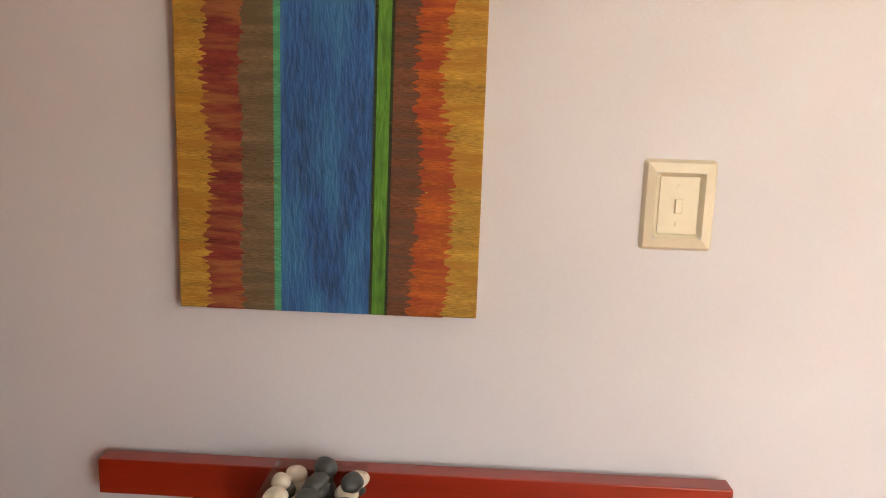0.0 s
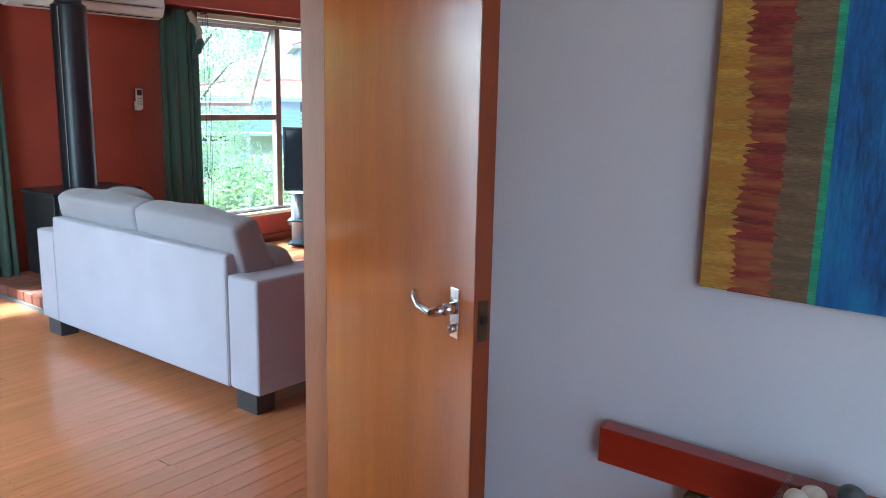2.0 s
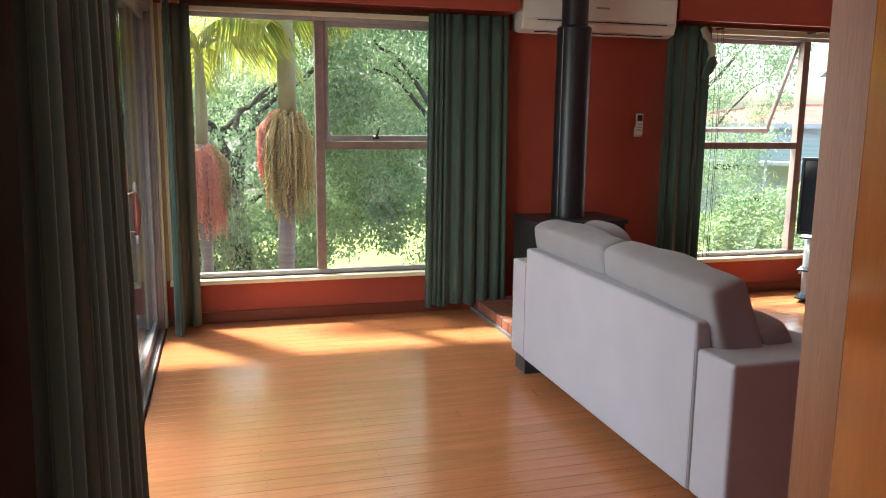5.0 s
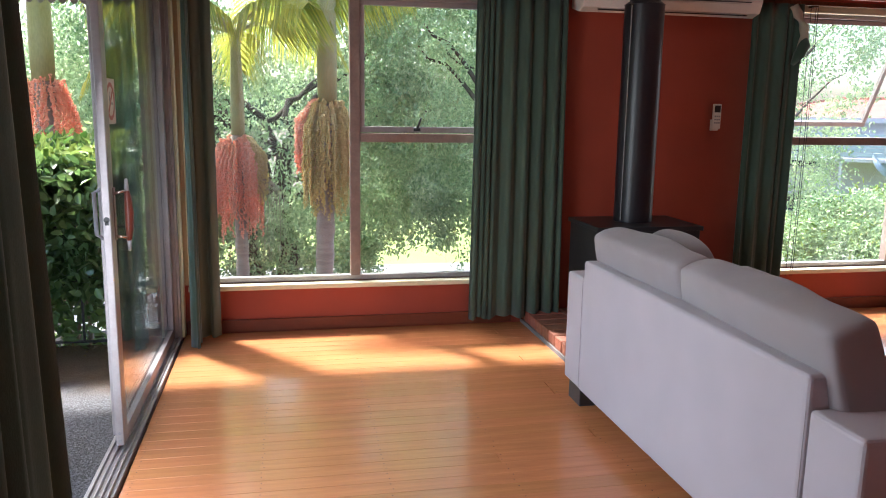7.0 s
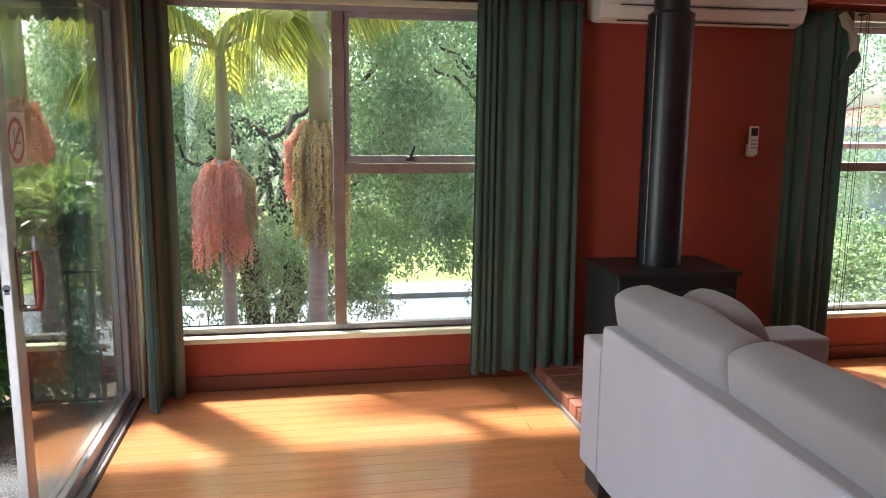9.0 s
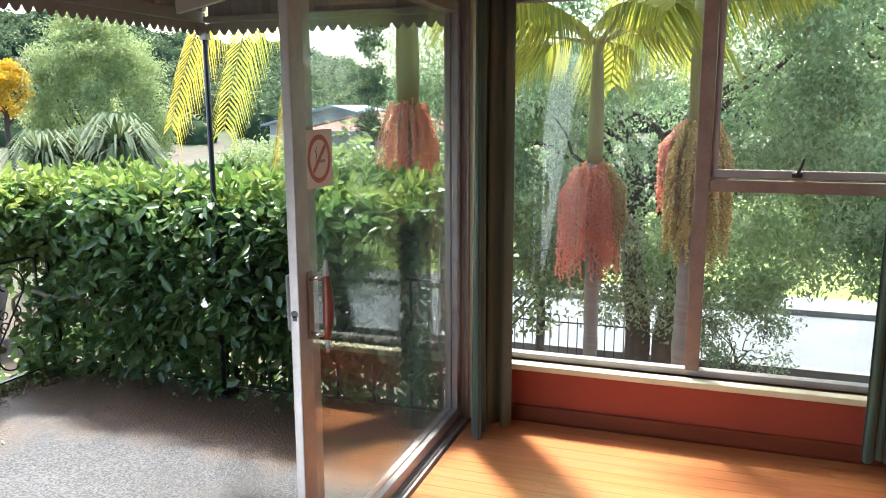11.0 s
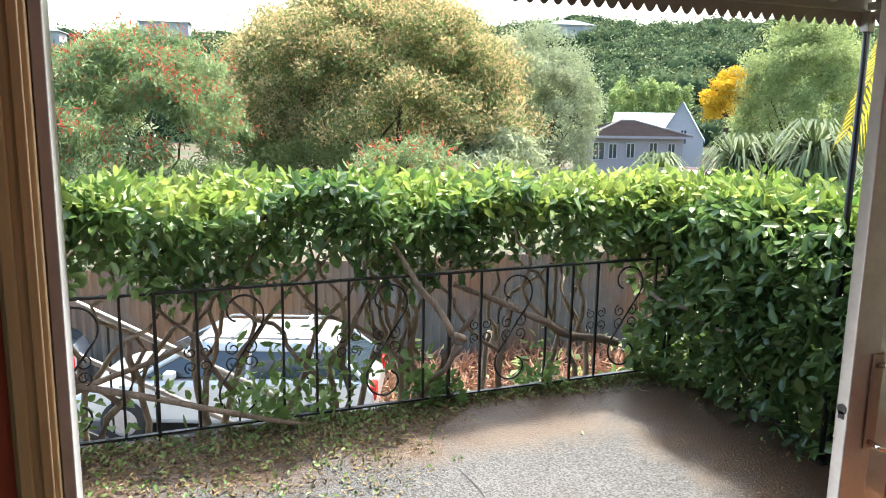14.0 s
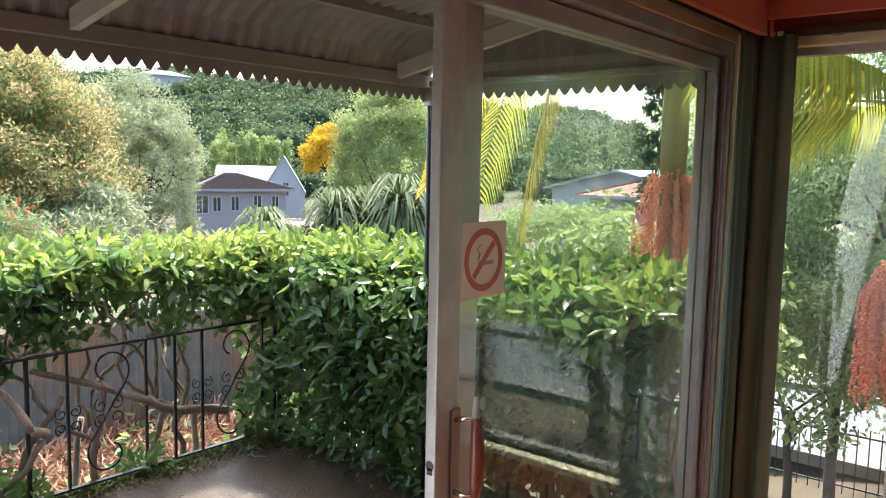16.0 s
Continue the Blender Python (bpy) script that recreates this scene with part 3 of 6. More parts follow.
part("window_head_trim", m, M_CREAM, kind="structure", bevel=0.004)

# pelmets
PZ = 2.02
m = Mesh()
m.box((0.16, -0.26, PZ), (2.27, -0.235, CEIL - 0.002)).box((2.25, -0.234, PZ), (2.27, -0.002, CEIL - 0.002))
m.box((0.14, -3.2, PZ - 0.05), (0.165, -0.262, CEIL - 0.002))
m.box((0.16, -0.234, PZ - 0.05), (0.166, -0.2, CEIL - 0.002))
part("pelmet", m, M_RED, kind="structure", bevel=0.003)
m = Mesh().box((3.47, -0.26, PZ), (WALL_X - 0.002, -0.235, CEIL - 0.002)).box((3.47, -0.234, PZ), (3.49, -0.002, CEIL - 0.002))
part("pelmet", m, M_RED, kind="structure", bevel=0.003)
m = Mesh()
m.box((0.17, -0.1, 1.985), (2.24, -0.08, 2.01)).box((3.5, -0.1, 2.0), (WALL_X - 0.02, -0.08, 2.025))
for x in (0.3, 0.95, 1.6, 3.9, 4.7, 5.5):
    m.box((x, -0.08, 1.99), (x + 0.03, -0.002, 2.02))
m.box((0.07, -3.15, 1.985), (0.09, -0.12, 2.01))
track = part("curtain_track", m, M_BRASSOLD, label="brown curtain tracks fixed above the windows", category="curtain track")

# sliding door
fr = Mesh()
fr.box((-0.1, SY0, -0.035), (0.0, SY1, 0.004)).box((-0.1, SY0, SHEAD - 0.04), (0.0, SY1, SHEAD))
fr.box((-0.1, SY1 - 0.035, 0.004), (0.0, SY1, SHEAD - 0.04))
for x in (-0.085, -0.062, -0.04, -0.018):
    fr.box((x, SY0, 0.004), (x + 0.004, SY1 - 0.035, 0.016))
    fr.box((x, SY1 - 0.05, 0.016), (x + 0.004, SY1 - 0.035, SHEAD - 0.04))
fr.box((-0.1, SY0, 0.004), (0.0, SY0 + 0.015, SHEAD - 0.04))
part("sliding_door_frame", fr, M_ALU, kind="structure", bevel=0.002)
part("door_lining", Mesh().box((-0.11, SY0 - 0.05, 0), (0.012, SY0 - 0.001, SHEAD + 0.03)), M_TAN, kind="structure", bevel=0.003)
part("door_lining", Mesh().box((0.0, SY0 - 0.0, SHEAD + 0.001), (0.012, SY1 - 0.021, SHEAD + 0.05)), M_TAN, kind="structure", bevel=0.003)
part("door_lining", Mesh().box((0.001, SY1 - 0.02, 0), (0.016, SY1 + 0.056, SHEAD + 0.05)), M_CREAM, kind="structure", bevel=0.002)
part("corner_lining", Mesh().box((0.017, -0.014, SILL + 0.002), (0.04, -0.001, 2.0)), M_TAN, kind="structure", bevel=0.002)
part("corner_lining", Mesh().box((0.0402, -0.012, SILL + 0.002), (0.0598, -0.001, 2.0)), M_CREAM, kind="structure", bevel=0.002)
for a, e in ((-0.045, -0.03), (-0.02, -0.008)):
    part("door_lining_bead", Mesh().box((0.0122, SY0 + a, 0), (0.02, SY0 + e, SHEAD)), M_TAN, kind="structure", bevel=0.002)


def glazed_panel(name, x, y0, y1, label):
    d = thing(name, (x, y0, 0.02), label, "sliding door")
    z1, w, t = SHEAD - 0.065, y1 - y0, 0.03
    st = Mesh().box((-t / 2, 0, 0), (t / 2, 0.075, z1))
    part("stile", st, M_ALU, d, bevel=0.004)
    part("stile", Mesh().box((-t / 2, w - 0.05, 0), (t / 2, w, z1)), M_ALU, d, bevel=0.004)
    part("rail", Mesh().box((-t / 2, 0.075, 0), (t / 2, w - 0.05, 0.05)), M_ALU, d, bevel=0.004)
    part("rail", Mesh().box((-t / 2, 0.075, z1 - 0.05), (t / 2, w - 0.05, z1)), M_ALU, d, bevel=0.004)
    g = part("pane", Mesh().box((-0.003, 0.075, 0.05), (0.003, w - 0.05, z1 - 0.05)), M_GLASS, d)
    g.visible_shadow = False
    return d


slide = glazed_panel("sliding_door", -0.05, -1.605, -0.10, "open aluminium-framed glass sliding door with a wooden pull handle")
fixed = glazed_panel("fixed_door_panel", -0.0835, -1.50, -0.10, "fixed aluminium-framed glass panel behind the sliding door")
h = new("pull_handle")
h.parent, h.location = slide, (0, 0.06, 0)
part("back_plate", Mesh().box((0.016, -0.012, 0.80), (0.02, 0.018, 1.0)), M_ALU_BROWN, h, bevel=0.002)
part("bracket", Mesh().tube([(0.018, 0, 0.975), (0.05, 0.003, 0.985), (0.06, 0.02, 0.98)], 0.006, 8).tube([(0.018, 0, 0.815), (0.05, 0.003, 0.81), (0.06, 0.02, 0.815)], 0.006, 8), M_CHROME, h, smooth=True)
part("grip", Mesh().tube([(0.06, 0.02, 0.795), (0.063, 0.022, 0.84), (0.065, 0.022, 0.9), (0.063, 0.022, 0.95), (0.06, 0.02, 0.985)], [0.009, 0.015, 0.017, 0.014, 0.01], 12), M_HANDLEWOOD, h, "dark red wooden grip", smooth=True)
part("grip_cap", Mesh().tube([(0.06, 0.02, 0.985), (0.06, 0.02, 1.03)], [0.01, 0.005], 10).tube([(0.06, 0.02, 0.795), (0.06, 0.02, 0.755)], [0.009, 0.005], 10), M_GREYP, h, smooth=True)
part("pull", Mesh().tube([(-0.018, 0, 0.8), (-0.05, 0, 0.82), (-0.052, 0, 0.98), (-0.018, 0, 1.0)], 0.008, 8), M_GREYP, h, smooth=True)
part("keyhole", Mesh().tube([(0.0, -0.0615, 0.885), (0.0, -0.0605, 0.885)], 0.011, 12).box((-0.007, -0.0615, 0.865), (0.007, -0.0605, 0.88)), M_DARKP, h)
for z in (0.02, 0.05):
    part("screw", Mesh().tube([(0.0, -0.0615, z), (0.0, -0.0603, z)], 0.006, 10), M_GREYP, h)
st = new("no_smoking_sign")
st.location = (-0.0465, -1.437, 1.335)
tagged(st, "faded square no smoking sticker on the sliding door glass", "sticker")
part("sheet", Mesh().box((0.0, -0.083, -0.085), (0.001, 0.083, 0.085)), M_PAPER, st)
ring = Mesh()
for k in range(36):
    a0, a1 = 2 * math.pi * k / 36, 2 * math.pi * (k + 1) / 36
    v = [(x, r * math.cos(a), r * math.sin(a)) for x in (0.0012, 0.0018) for r in (0.056, 0.071) for a in (a0, a1)]
    ring.add(v, [(0, 1, 3, 2), (4, 6, 7, 5), (0, 4, 5, 1), (2, 3, 7, 6)])
s2 = 0.0375
ring.add([(x, s * (s2 + o), s * s2 * 1 + 0 - o * s) for x in (0.0012, 0.0018) for s, o in ((-1, 0.005), (-1, -0.005), (1, 0.005), (1, -0.005))],
         [(0, 1, 2, 3), (4, 7, 6, 5)])
part("red_ring", ring, M_SIGNRED, st)
cig = Mesh().box((0.0011, -0.02, -0.012), (0.0016, 0.036, -0.003)).tube([(0.0014, -0.022, 0.0), (0.0014, -0.016, 0.014), (0.0014, -0.025, 0.024), (0.0014, -0.014, 0.034)], 0.0022, 5)
part("cigarette_mark", cig, M_GREYP, st)


# ---- double doors into the hall ----
def leaf(name, hinge, angle, w, flip, label):
    """A door leaf; its length lies along +x of its own, its hinge at the origin."""
    d = thing(name, hinge, label, "door")
    d.rotation_euler = (0, 0, radians(angle))
    s = flip
    part("slab", Mesh().box((0.004, -0.019, 0.0), (w - 0.004, 0.019, 2.0)), M_DOOR, d, bevel=0.001)
    part("edge_strip", Mesh().box((w - 0.0035, -0.019, 0.0), (w, 0.019, 2.0)), M_DOOREDGE, d, "dark red-brown door edge", bevel=0.0008)
    part("edge_strip", Mesh().box((0.0, -0.019, 0.0), (0.0035, 0.019, 2.0)), M_JAMB, d)
    for side in (1, -1):
        q = new("door_handle")
        q.parent, q.location = d, (w - 0.06, side * 0.019, 0.96)
        part("plate", Mesh().box((-0.014, min(0, side * 0.004), -0.06), (0.014, max(0, side * 0.004), 0.04)), M_CHROME, q, bevel=0.0015)
        part("boss", Mesh().tube([(0, side * 0.004, 0.0), (0, side * 0.03, 0.0)], 0.012, 14), M_CHROME, q, smooth=True)
        part("lever", Mesh().tube([(0, side * 0.03, 0.0), (-0.03, side * 0.038, -0.012), (-0.07, side * 0.04, -0.006), (-0.088, side * 0.038, 0.008), (-0.094, side * 0.034, 0.02)], [0.011, 0.0095, 0.008, 0.0075, 0.006], 12), M_CHROME, q, smooth=True)
        part("snib", Mesh().tube([(0, side * 0.004, -0.04), (0, side * 0.014, -0.04)], 0.008, 12), M_CHROME, q, smooth=True)
    part("strike_plate", Mesh().box((w, -0.011, 0.905), (w + 0.0015, 0.011, 0.985)), M_BRASSOLD, d)
    part("latch_bolt", Mesh().box((w + 0.0015, -0.006, 0.94), (w + 0.008, 0.006, 0.955)), M_DARKP, d)
    for z in (0.25, 1.75):
        part("hinge", Mesh().tube([(-0.004, -0.022 * s, z - 0.04), (-0.004, -0.022 * s, z + 0.04)], 0.005, 8), M_BRASSOLD, d, smooth=True)
    return d


leaf("hall_door", (1.213, -4.325, 0.008), math.degrees(math.atan2(-0.586, -0.177)), 0.612, 1, "open varnished orange timber door leaf with a chrome lever handle")
leaf("hall_door", (0.045, -4.3, 0.008), math.degrees(math.atan2(-0.56, -0.19)), 0.6, -1, "open varnished orange timber door leaf swung back into the hall")


# ---- sofa ----
def rounded(m, a, b, r=0.05, puff=0.0, nx=6, ny=6, nz=4):
    """A cushion: a box with swollen sides and pinched edges."""
    a, b = Vector(a), Vector(b)
    c, h = (a + b) / 2, (b - a) / 2
    g = []

    def shape(u, v, w):
        p = Vector((u, v, w))
        q = Vector((math.copysign(abs(u) ** 0.9, u) * (1 - 0.10 * (v * v * w * w)), math.copysign(abs(v) ** 0.9, v) * (1 - 0.03 * (u * u * w * w)), math.copysign(abs(w) ** 0.9, w) * (1 - 0.05 * (v * v * u * u))))
        k = Vector((1 + puff * (1 - v * v) * (1 - w * w), 1 + puff * 0.1 * (1 - u * u) * (1 - w * w), 1 + puff * 0.25 * (1 - u * u) * (1 - v ** 6)))
        return c + Vector((q.x * h.x * k.x, q.y * h.y * k.y, q.z * h.z * k.z))

    for ax, n1, n2 in ((0, ny, nz), (1, nx, nz), (2, nx, ny)):
        for sgn in (-1, 1):
            vs, fs = [], []
            for i in range(n1 + 1):
                for j in range(n2 + 1):
                    s, t = 2 * i / n1 - 1, 2 * j / n2 - 1
                    co = {0: (sgn, s, t), 1: (s, sgn, t), 2: (s, t, sgn)}[ax]
                    vs.append(shape(*co))
            for i in range(n1):
                for j in range(n2):
                    k = i * (n2 + 1) + j
                    fs.append((k, k + 1, k + n2 + 2, k + n2 + 1))
            m.add(vs, fs)
    return m


def soft_part(name, m, material, parent, label="", levels=2, crease=0.0):
    me = bpy.data.meshes.new(name)
    me.from_pydata(m.v, [], m.f)
    b = bmesh.new()
    b.from_mesh(me)
    bmesh.ops.remove_doubles(b, verts=b.verts, dist=0.0005)
    bmesh.ops.recalc_face_normals(b, faces=b.faces)
    for vtx in b.verts:
        p = vtx.co
        vtx.co += vtx.normal * 0.012 * noise.noise(p * 5.0 + Vector((len(name), 0, 0)))
        vtx.co += vtx.normal * 0.004 * noise.noise(p * 19.0)
    b.to_mesh(me)
    b.free()
    me.shade_smooth()
    me.materials.append(material)
    ob = new(name, me)
    ob.parent = parent
    mod = ob.modifiers.new("round", "SUBSURF")
    mod.levels = mod.render_levels = levels
    return tagged(ob, label)


SX0, SX1, SYF, SYN = 1.86, 2.78, -1.31, -3.21
sofa = thing("sofa", (0, 0, 0), "two-seat sofa in pale grey-mauve fabric on dark block feet", "sofa")
part("back", Mesh().box((SX0, SYN + 0.2, 0.1), (SX0 + 0.13, SYF - 0.2, 0.69)), M_SOFA, sofa, bevel=0.014)
for a, b in ((SYF - 0.2, SYF), (SYN, SYN + 0.2)):
    part("arm", Mesh().box((SX0 + 0.005, a + (0.002 if a < -2 else 0.002), 0.1), (SX1, b - 0.002, 0.605)), M_SOFA, sofa, bevel=0.014)
part("seat_base", Mesh().box((SX0 + 0.132, SYN + 0.202, 0.1), (SX1 - 0.02, SYF - 0.202, 0.28)), M_SOFA, sofa, bevel=0.015)
mid = (SYN + SYF) / 2
for a, b in ((SYN + 0.205, mid - 0.003), (mid + 0.003, SYF - 0.205)):
    soft_part("seat_cushion", rounded(Mesh(), (SX0 + 0.135, a, 0.282), (SX1 - 0.005, b, 0.45), puff=0.05), M_SOFA, sofa)
for y in (SYF - 0.2, SYN + 0.2):
    part("seam", Mesh().tube([(SX0 - 0.001, y, 0.11), (SX0 - 0.001, y, 0.6)], 0.0012, 6), M_CUSH, sofa)
for x in (SX0 + 0.03, SX1 - 0.11):
    for y in (SYN + 0.05, SYF - 0.15):
        part("leg", Mesh().box((x, y, 0.0), (x + 0.1, y + 0.14, 0.1)), M_LEG, sofa, bevel=0.004)


def back_cushion(y0, y1, seed):
    c = new("back_cushion")
    c.location = (2.02, (y0 + y1) / 2, 0.63)
    c.rotation_euler = (0, radians(-15), radians(seed))
    w = (y1 - y0) / 2
    tagged(c, "warm grey loose back cushion resting on the sofa", "cushion", "sofa back cushions")
    soft_part("cover", rounded(Mesh(), (-0.08, -w, -0.205), (0.08, w, 0.205), puff=0.12, nx=5, ny=18, nz=10), M_CUSH, c, "", 1)
    return c


back_cushion(-2.23, -1.5, 1.0)
back_cushion(-3.05, -2.21, -2.5)
pl = new("throw_cushion")
pl.location = (2.17, -2.86, 0.55)
pl.rotation_euler = (0, radians(-24), radians(8))
tagged(pl, "small warm grey scatter cushion lying against the sofa arm", "cushion")
soft_part("cover", rounded(Mesh(), (-0.06, -0.17, -0.16), (0.06, 0.17, 0.12), puff=0.5), M_CUSH, pl)
pl = new("throw_cushion")
pl.location = (2.2, -1.78, 0.66)
pl.rotation_euler = (0, radians(-20), radians(-6))
tagged(pl, "grey scatter cushion leaning on the far sofa cushion", "cushion")
soft_part("cover", rounded(Mesh(), (-0.06, -0.22, -0.2), (0.06, 0.22, 0.17), puff=0.5), M_CUSH, pl)

# ---- wood stove, hearth, flue ----
stove = thing("wood_stove", (2.245, -0.74, 0.085), "matt black steel wood stove standing on a brick hearth", "stove")
part("body", Mesh().box((0, 0, 0.06), (0.6, 0.42, 0.6)), M_BLACK, stove, bevel=0.006)
part("top_plate", Mesh().box((-0.012, -0.015, 0.6), (0.612, 0.43, 0.625)), M_BLACK, stove, bevel=0.004)
part("plinth", Mesh().box((0.05, 0.04, 0.0), (0.55, 0.38, 0.06)), M_BLACK, stove, bevel=0.003)
dr = new("door")
dr.parent, dr.location = stove, (0.03, -0.02, 0.16)
part("door_frame", Mesh().box((0, 0, 0), (0.54, 0.018, 0.05)).box((0, 0, 0.33), (0.54, 0.018, 0.38)).box((0, 0, 0.05), (0.05, 0.018, 0.33)).box((0.49, 0, 0.05), (0.54, 0.018, 0.33)), M_BLACK, dr, bevel=0.003)
part("glass", Mesh().box((0.05, 0.006, 0.05), (0.49, 0.012, 0.33)), M_CARGLASS, dr)
part("handle", Mesh().tube([(0.57, 0.0, 0.15), (0.57, -0.03, 0.16), (0.57, -0.03, 0.26), (0.57, 0.0, 0.27)], 0.007, 8), M_CHROME, dr, smooth=True)
flue = thing("flue_pipe", (2.55, -0.5, 0.71), "black enamelled flue pipe rising from the wood stove to the ceiling", "flue")
part("lower_sleeve", Mesh().tube([(0, 0, 0.001), (0, 0, 1.19)], 0.108, 64, caps=False), M_FLUE, flue, smooth=True)
part("collar", Mesh().tube([(0, 0, 1.19), (0, 0, 1.205)], [0.111, 0.09], 40), M_FLUE, flue)
part("upper_pipe", Mesh().tube([(0, 0, 1.205), (0, 0, CEIL - 0.712)], 0.083, 64, caps=False), M_FLUE, flue, smooth=True)
part("seam", Mesh().tube([(-0.1, -0.056, 0.01), (-0.1, -0.056, 1.18)], 0.003, 6), M_GREYP, flue)
HZ = 0.085
hearth = new("hearth")
tagged(hearth, "raised red brick hearth with pale mortar joints under the stove", "hearth")
HX0, HX1, HY0 = 2.06, 3.3, -1.2
part("bed", Mesh().box((HX0 + 0.012, HY0 + 0.012, 0.0), (HX1 - 0.012, -0.022, HZ - 0.008)), M_MORTAR, hearth)
part("edge_trim", Mesh().box((HX0 - 0.012, HY0 - 0.012, 0), (HX0 - 0.001, -0.022, 0.022)).box((HX0 - 0.001, HY0 - 0.012, 0), (HX1, HY0 - 0.001, 0.022)), M_PAVE, hearth)
brick_me = {}


def brick(parent, at, size, turn=0.0):
    if size not in brick_me:
        b = bmesh.new()
        bmesh.ops.create_cube(b, size=1)
        bmesh.ops.scale(b, vec=size, verts=b.verts)
        bmesh.ops.bevel(b, geom=b.edges[:], offset=0.004, segments=1, affect="EDGES")
        me = bpy.data.meshes.new("brick")
        b.to_mesh(me)
        b.free()
        me.materials.append(M_BRICK)
        brick_me[size] = me
    ob = new("brick", brick_me[size])
    ob.parent, ob.location, ob.rotation_euler = parent, at, (0, 0, turn)
    return ob


r = random.Random(3)
y = HY0 + 0.056
while y < -0.06:
    brick(hearth, (HX0 + 0.111, y, HZ / 2 + r.uniform(-0.0015, 0.0015)), (0.222, 0.104, HZ), r.uniform(-0.008, 0.008))
    y += 0.113
x = HX0 + 0.29
while x < HX1 - 0.03:
    y = HY0 + 0.111
    while y < -0.13:
        brick(hearth, (x, y, HZ / 2 + r.uniform(-0.0015, 0.0015)), (0.104, 0.222, HZ), r.uniform(-0.006, 0.006))
        y += 0.232
    x += 0.113

# ---- wall things ----
ac = thing("air_conditioner", (2.31, -0.004, 1.9), "long white wall-mounted air conditioner above the stove", "air conditioner")
part("casing", Mesh().prism([(0, 0.03), (-0.12, 0.0), (-0.19, 0.02), (-0.215, 0.08), (-0.22, 0.25), (-0.19, 0.29), (0, 0.29)], "x", 0, 1.14), M_WHITE, ac, bevel=0.008)
part("louvre", Mesh().prism([(-0.222, 0.07), (-0.198, 0.022), (-0.194, 0.024), (-0.218, 0.072)], "x", 0.17, 1.05), M_WHITE, ac)
part("vent_slot", Mesh().box((0.1, -0.2225, 0.078), (1.06, -0.218, 0.084)).box((0.1, -0.18, 0.006), (1.06, -0.17, 0.012)), M_DARKP, ac)
part("front_panel", Mesh().box((0.012, -0.226, 0.09), (1.128, -0.2205, 0.245)), M_WHITE, ac, bevel=0.003)
part("badge", Mesh().box((0.52, -0.228, 0.165), (0.62, -0.2265, 0.178)), M_GREYP, ac)
rem = thing("remote_control", (3.303, -0.002, 1.213), "white air conditioner remote in a holder on the red wall", "remote control")
part("holder", Mesh().box((-0.022, -0.03, 0.0), (0.022, 0, 0.07)), M_WHITE, rem, bevel=0.004)
part("case", Mesh().box((-0.028, -0.045, 0.01), (0.028, -0.0305, 0.168)), M_WHITE, rem, bevel=0.005)
part("screen", Mesh().box((-0.02, -0.0465, 0.115), (0.02, -0.0455, 0.158)), M_DARKP, rem)
for i in range(3):
    for j in range(3):
        part("button", Mesh().box((-0.018 + j * 0.014, -0.047, 0.045 + i * 0.02), (-0.008 + j * 0.014, -0.0455, 0.055 + i * 0.02)), M_GREYP, rem)
sk = thing("wall_socket", (4.885, -0.003, 0.16), "white power socket low on the red wall", "socket")
part("plate", Mesh().box((-0.06, -0.012, -0.037), (0.06, 0, 0.037)), M_WHITE, sk, bevel=0.004)
for x in (-0.04, 0.028):
    part("rocker", Mesh().box((x, -0.015, 0.012), (x + 0.012, -0.012, 0.026)), M_GREYP, sk)

# ---- television ----
tv = thing("television", (4.80, -0.77, 0.5), "black flat television on a grey glass stand", "television")
tv.rotation_euler = (0, 0, radians(-51))
part("screen", Mesh().box((-0.5, -0.03, 0.04), (0.5, 0.02, 0.56)), M_CARGLASS, tv, bevel=0.004)
part("bezel", Mesh().box((-0.52, -0.035, 0.02), (0.52, 0.03, 0.04)).box((-0.52, -0.035, 0.56), (0.52, 0.03, 0.58)).box((-0.52, -0.035, 0.04), (-0.5, 0.03, 0.56)).box((0.5, -0.035, 0.04), (0.52, 0.03, 0.56)).box((-0.5, 0.021, 0.04), (0.5, 0.05, 0.56)), M_DARKP, tv, bevel=0.003)
part("foot", Mesh().box((-0.2, -0.1, 0), (0.2, 0.1, 0.012)).box((-0.05, -0.02, 0.012), (0.05, 0.02, 0.06)), M_DARKP, tv, bevel=0.003)
ts = thing("television_stand", (4.99, -0.72, 0), "low grey television stand with curved silver ends and dark glass shelves", "stand")
ts.rotation_euler = (0, 0, radians(-51))
for s in (-1, 1):
    part("end_column", Mesh().tube([(s * 0.5, 0, 0.03), (s * 0.5, 0, 0.46)], 0.075, 24), M_GREYP, ts, smooth=True)
    part("column_base", Mesh().tube([(s * 0.5, 0, 0.0), (s * 0.5, 0, 0.03)], 0.1, 24), M_DARKP, ts, smooth=True)
for z in (0.03, 0.24, 0.485):
    part("shelf", Mesh().box((-0.58, -0.2, z), (0.58, 0.2, z + 0.012)), M_CARGLASS, ts, bevel=0.003)


